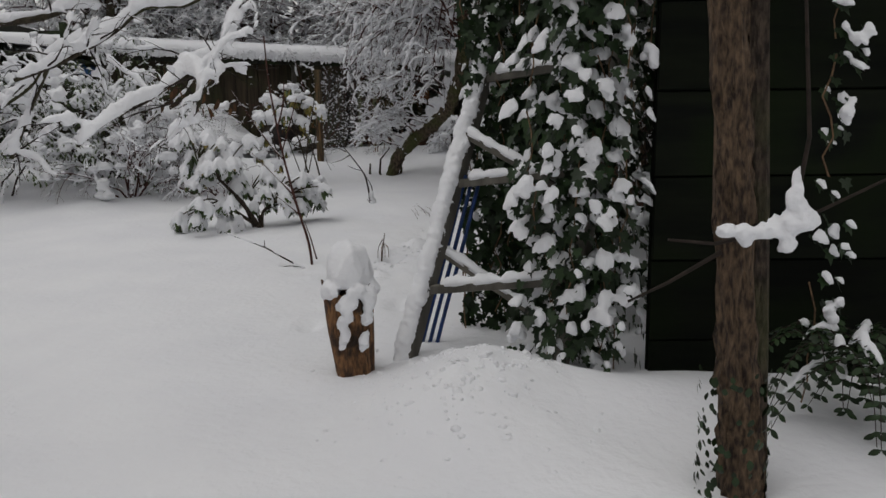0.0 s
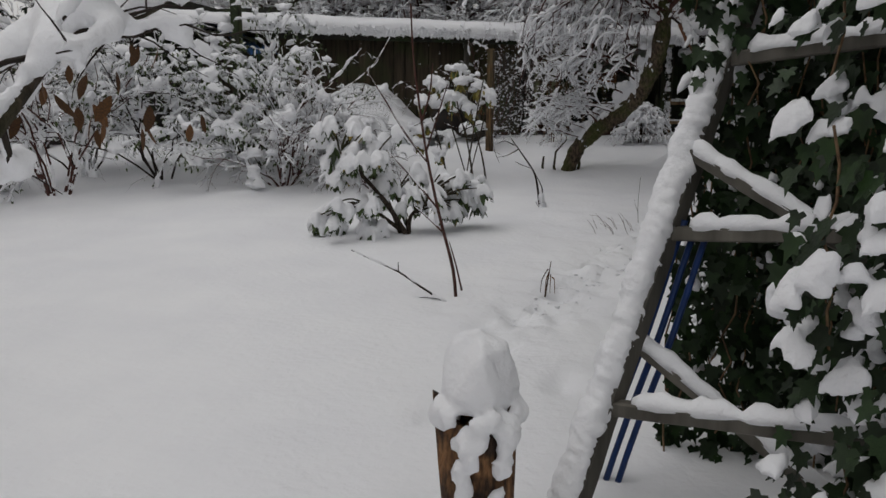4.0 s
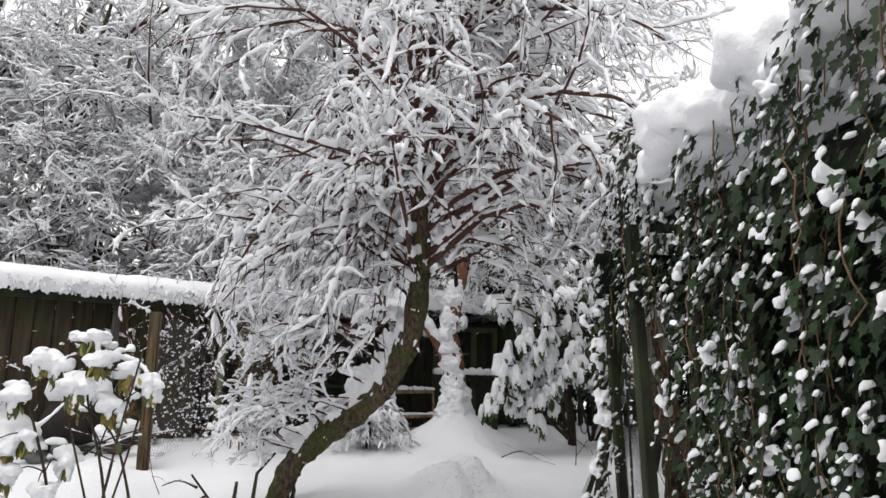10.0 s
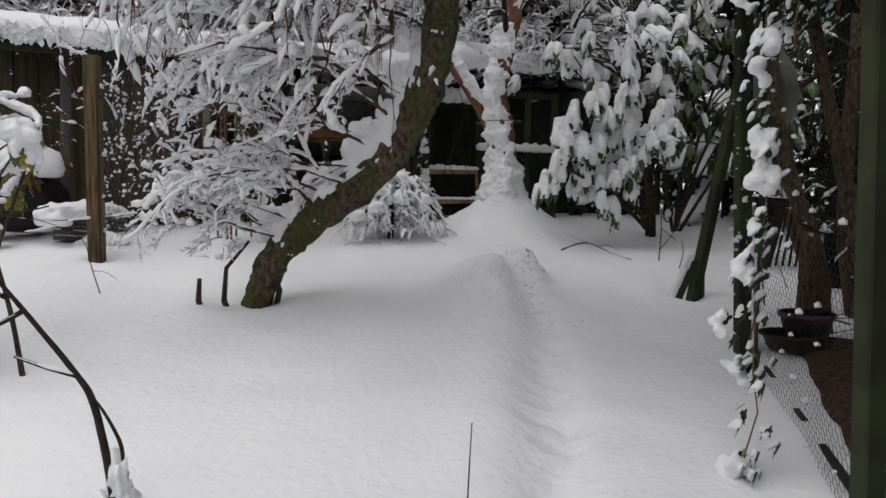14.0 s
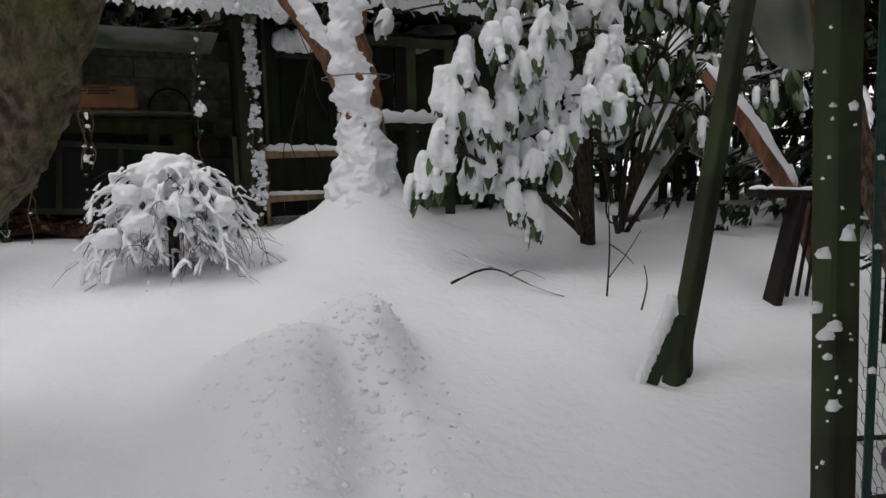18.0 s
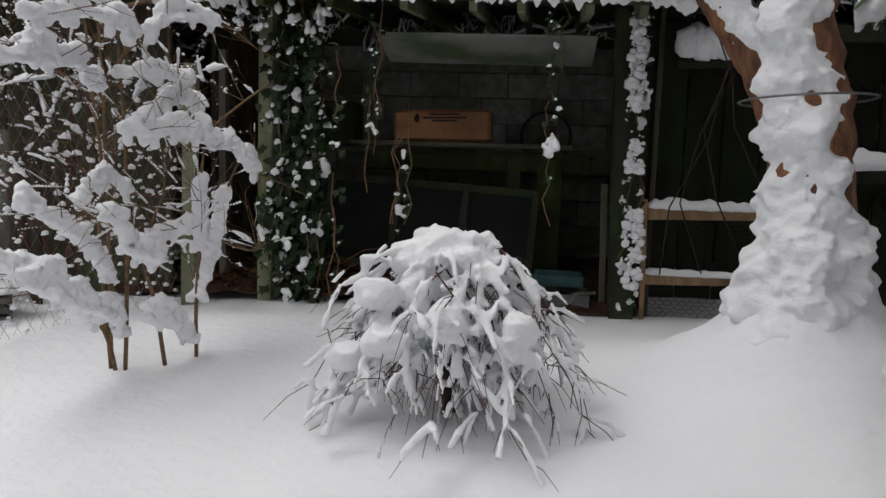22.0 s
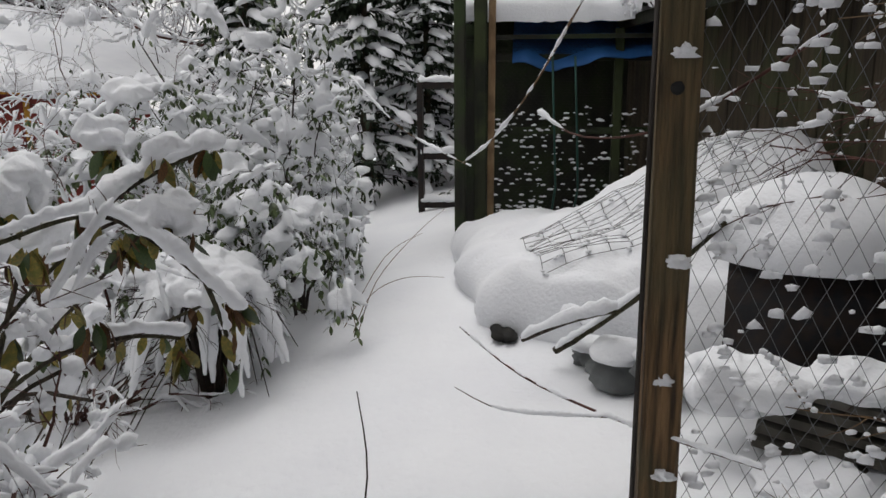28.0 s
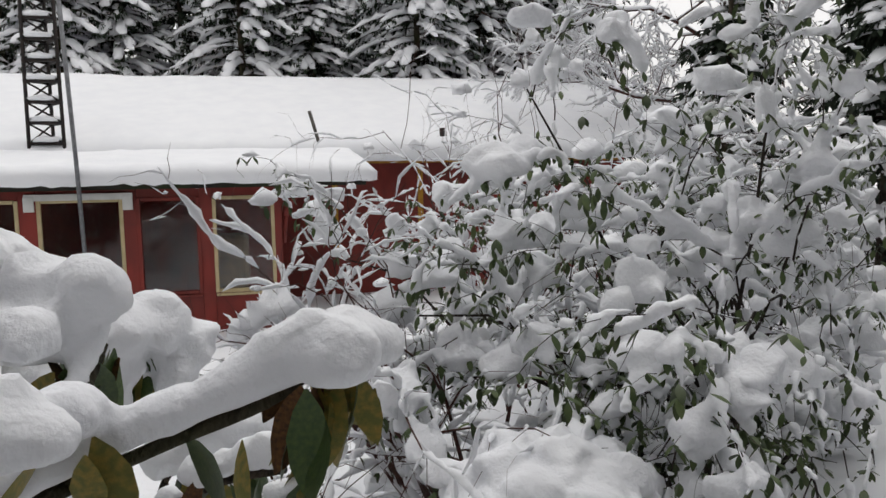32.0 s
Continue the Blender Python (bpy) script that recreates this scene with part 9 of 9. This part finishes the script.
limb_thing("dry_stalk", "thin dry stalk standing in the snow", "stalk", [[(0.10, 8.58, 0.1), (0.08, 8.58, 0.4), (0.09, 8.58, 0.7)], [(0.09, 8.58, 0.3), (0.05, 8.57, 0.4), (0.04, 8.57, 0.46)]], TWIG, (0.1, 8.58, 0.2), 0, 0, 0.004)
dead = [[(-0.6, 5.57, 0.0), (-0.58, 5.57, 0.15), (-0.56, 5.57, 0.3)]] + [[(-0.58 + 0.01 * k, 5.57, 0.24 - 0.02 * k), (-0.62 + 0.03 * k, 5.56, 0.16), (-0.63 + 0.035 * k, 5.56, 0.06)] for k in range(4)]
limb_thing("withered_plant", "withered brown seed stalk sticking out of the snow", "stalk", dead, LEAF_BROWN, (-0.6, 5.57, 0.05), 0, 0, 0.008)
for i in range(13):
    x, y = -0.15 + rng.uniform(-.22, .2), 8.0 + rng.uniform(-.4, .35)
    z = height(x, y)
    limb_thing("dry_stalk", "short reddish grass stalk poking out of the snow", "stalk", [[(x, y, z - 0.05), (x - 0.05, y, z + 0.06), (x - 0.12 + rng.uniform(-.05, .05), y, z + rng.uniform(0.08, 0.16))]], TWIG_RED, (x, y, z), 0, 0, 0.003)
limb_thing("garden_stake", "dark bark-covered stake standing in the snow", "stake", [[(-3.48, 3.1, -0.1), (-3.47, 3.1, 0.25), (-3.46, 3.1, 0.6)]], BARK, (-3.48, 3.1, 0), 0, 0, 0.016)
limb_thing("bent_twig", "bare twig bent out of the snow", "twig", [[(-3.75, 3.0, -0.1), (-4.0, 3.05, 0.22), (-4.3, 3.08, 0.55), (-4.55, 3.1, 0.9)], [(-4.1, 3.06, 0.35), (-4.02, 3.0, 0.45), (-3.95, 3.0, 0.5)]], TWIG, (-3.75, 3.0, 0), 0.01, 0.012, 0.008)
limb_thing("bent_twig", "bare twig bent out of the snow", "twig", [[(-4.0, 3.08, -0.1), (-4.3, 3.1, 0.25), (-4.6, 3.1, 0.5), (-4.9, 3.1, 0.68)], [(-4.35, 3.1, 0.3), (-4.4, 3.1, 0.5)]], TWIG, (-4, 3.08, 0), 0.01, 0.012, 0.008)
limb_thing("bent_twig", "short curved twig in the snow", "twig", [[(-3.1, 1.3, -0.05), (-2.95, 1.35, 0.02), (-2.82, 1.42, 0.12), (-2.78, 1.45, 0.22)]], TWIG, (-3, 1.3, 0), 0.008, 0.01, 0.006)
zg = lambda x, y: height(x, y) + 0.015
limb_thing("fallen_twig", "dark forked twig lying on the snow", "twig", [[(1.78, 13.45, zg(1.78, 13.45)), (1.95, 13.5, zg(1.95, 13.5) + 0.05), (2.09, 13.5, zg(2.09, 13.5) + 0.06), (2.25, 13.35, zg(2.25, 13.35) + 0.02), (2.40, 13.2, zg(2.4, 13.2))], [(2.1, 13.48, zg(2.1, 13.48) + 0.06), (1.98, 13.6, zg(1.98, 13.6) + 0.08), (1.86, 13.72, zg(1.86, 13.72) + 0.1)], [(2.15, 13.45, zg(2.15, 13.45) + 0.04), (2.28, 13.55, zg(2.28, 13.55) + 0.04), (2.4, 13.5, zg(2.4, 13.5))]], TWIG, (2.1, 13.4, zg(2.1, 13.4)), 0.008, 0.01, 0.009, 0.3)
limb_thing("upright_twig", "small forked twig standing in the snow", "twig", [[(2.66, 13.18, zg(2.66, 13.18) - 0.1), (2.68, 13.18, 1.0), (2.67, 13.18, 1.28)], [(2.68, 13.18, 0.85), (2.8, 13.18, 1.0), (2.88, 13.18, 1.12)], [(2.68, 13.18, 1.05), (2.78, 13.18, 0.98), (2.84, 13.18, 0.92)]], TWIG, (2.66, 13.18, 0.7), 0, 0, 0.007)
limb_thing("upright_twig", "small curved twig standing in the snow", "twig", [[(2.74, 12.95, zg(2.74, 12.95) - 0.1), (2.80, 12.95, 0.82), (2.78, 12.95, 0.95)]], TWIG, (2.74, 12.95, 0.7), 0, 0, 0.006)
# arching stems over the way to the gate
for i, pts in enumerate((((-4.4, 11.75, 0.7), (-4.55, 11.85, 1.05), (-4.85, 12.05, 1.3), (-5.3, 12.2, 1.42)), ((-4.5, 11.7, 0.7), (-4.6, 11.8, 0.95), (-4.7, 12.0, 1.05), (-4.75, 12.25, 1.05)), ((-4.35, 11.8, 0.7), (-4.3, 11.75, 1.0), (-4.35, 11.7, 1.2)), ((-4.7, 11.6, 0.7), (-5.1, 11.8, 1.1), (-5.5, 12.0, 1.2)))):
    limb_thing("arching_stem", "thin arching grass stem bent over the snow", "stem", [list(pts)], TWIG_TAN, pts[0], 0, 0, 0.003)
limb_thing("snowy_twig", "long bare twig with a roll of snow reaching over the way", "twig", [[(-4.3, 13.05, 2.7), (-4.5, 12.8, 2.25), (-4.78, 12.55, 1.92), (-5.02, 12.34, 1.75)], [(-6.6, 11.2, 2.4), (-5.9, 11.7, 2.02), (-5.4, 12.05, 1.85), (-4.9, 12.4, 1.74)]]  , TWIG_TAN, (-4.5, 12.8, 2.2), 0.013, 0.018, 0.007, 0.2)
limb_thing("snowy_twig", "bare twig with lumps of snow reaching past the fence post", "twig", [[(-2.4, 13.55, 2.3), (-2.6, 13.2, 2.05), (-2.85, 12.95, 2.0), (-3.1, 12.8, 2.08)]], TWIG_RED, (-2.4, 13.4, 1.7), 0.014, 0.02, 0.006, 0.4)
limb_thing("snowy_twig", "low bare twig with lumps of snow reaching past the fence post", "twig", [[(-2.2, 13.4, 1.15), (-2.6, 13.05, 1.1), (-2.9, 12.75, 1.12), (-3.15, 12.5, 1.22)], [(-2.6, 13.05, 1.1), (-2.8, 12.7, 1.02), (-2.95, 12.5, 1.04)]], TWIG_RED, (-2.4, 13.4, 1.7), 0.014, 0.02, 0.006, 0.4)
limb_thing("bent_twig", "thin twig bent in the snow beside the way", "twig", [[(-2.1, 12.1, 0.6), (-2.2, 12.25, 0.75), (-2.3, 12.3, 1.0), (-2.6, 12.2, 1.15)], [(-2.2, 12.25, 0.75), (-2.15, 12.4, 0.72), (-2.1, 12.5, 0.65)]], TWIG, (-2.1, 12.1, 0.6), 0, 0, 0.005)
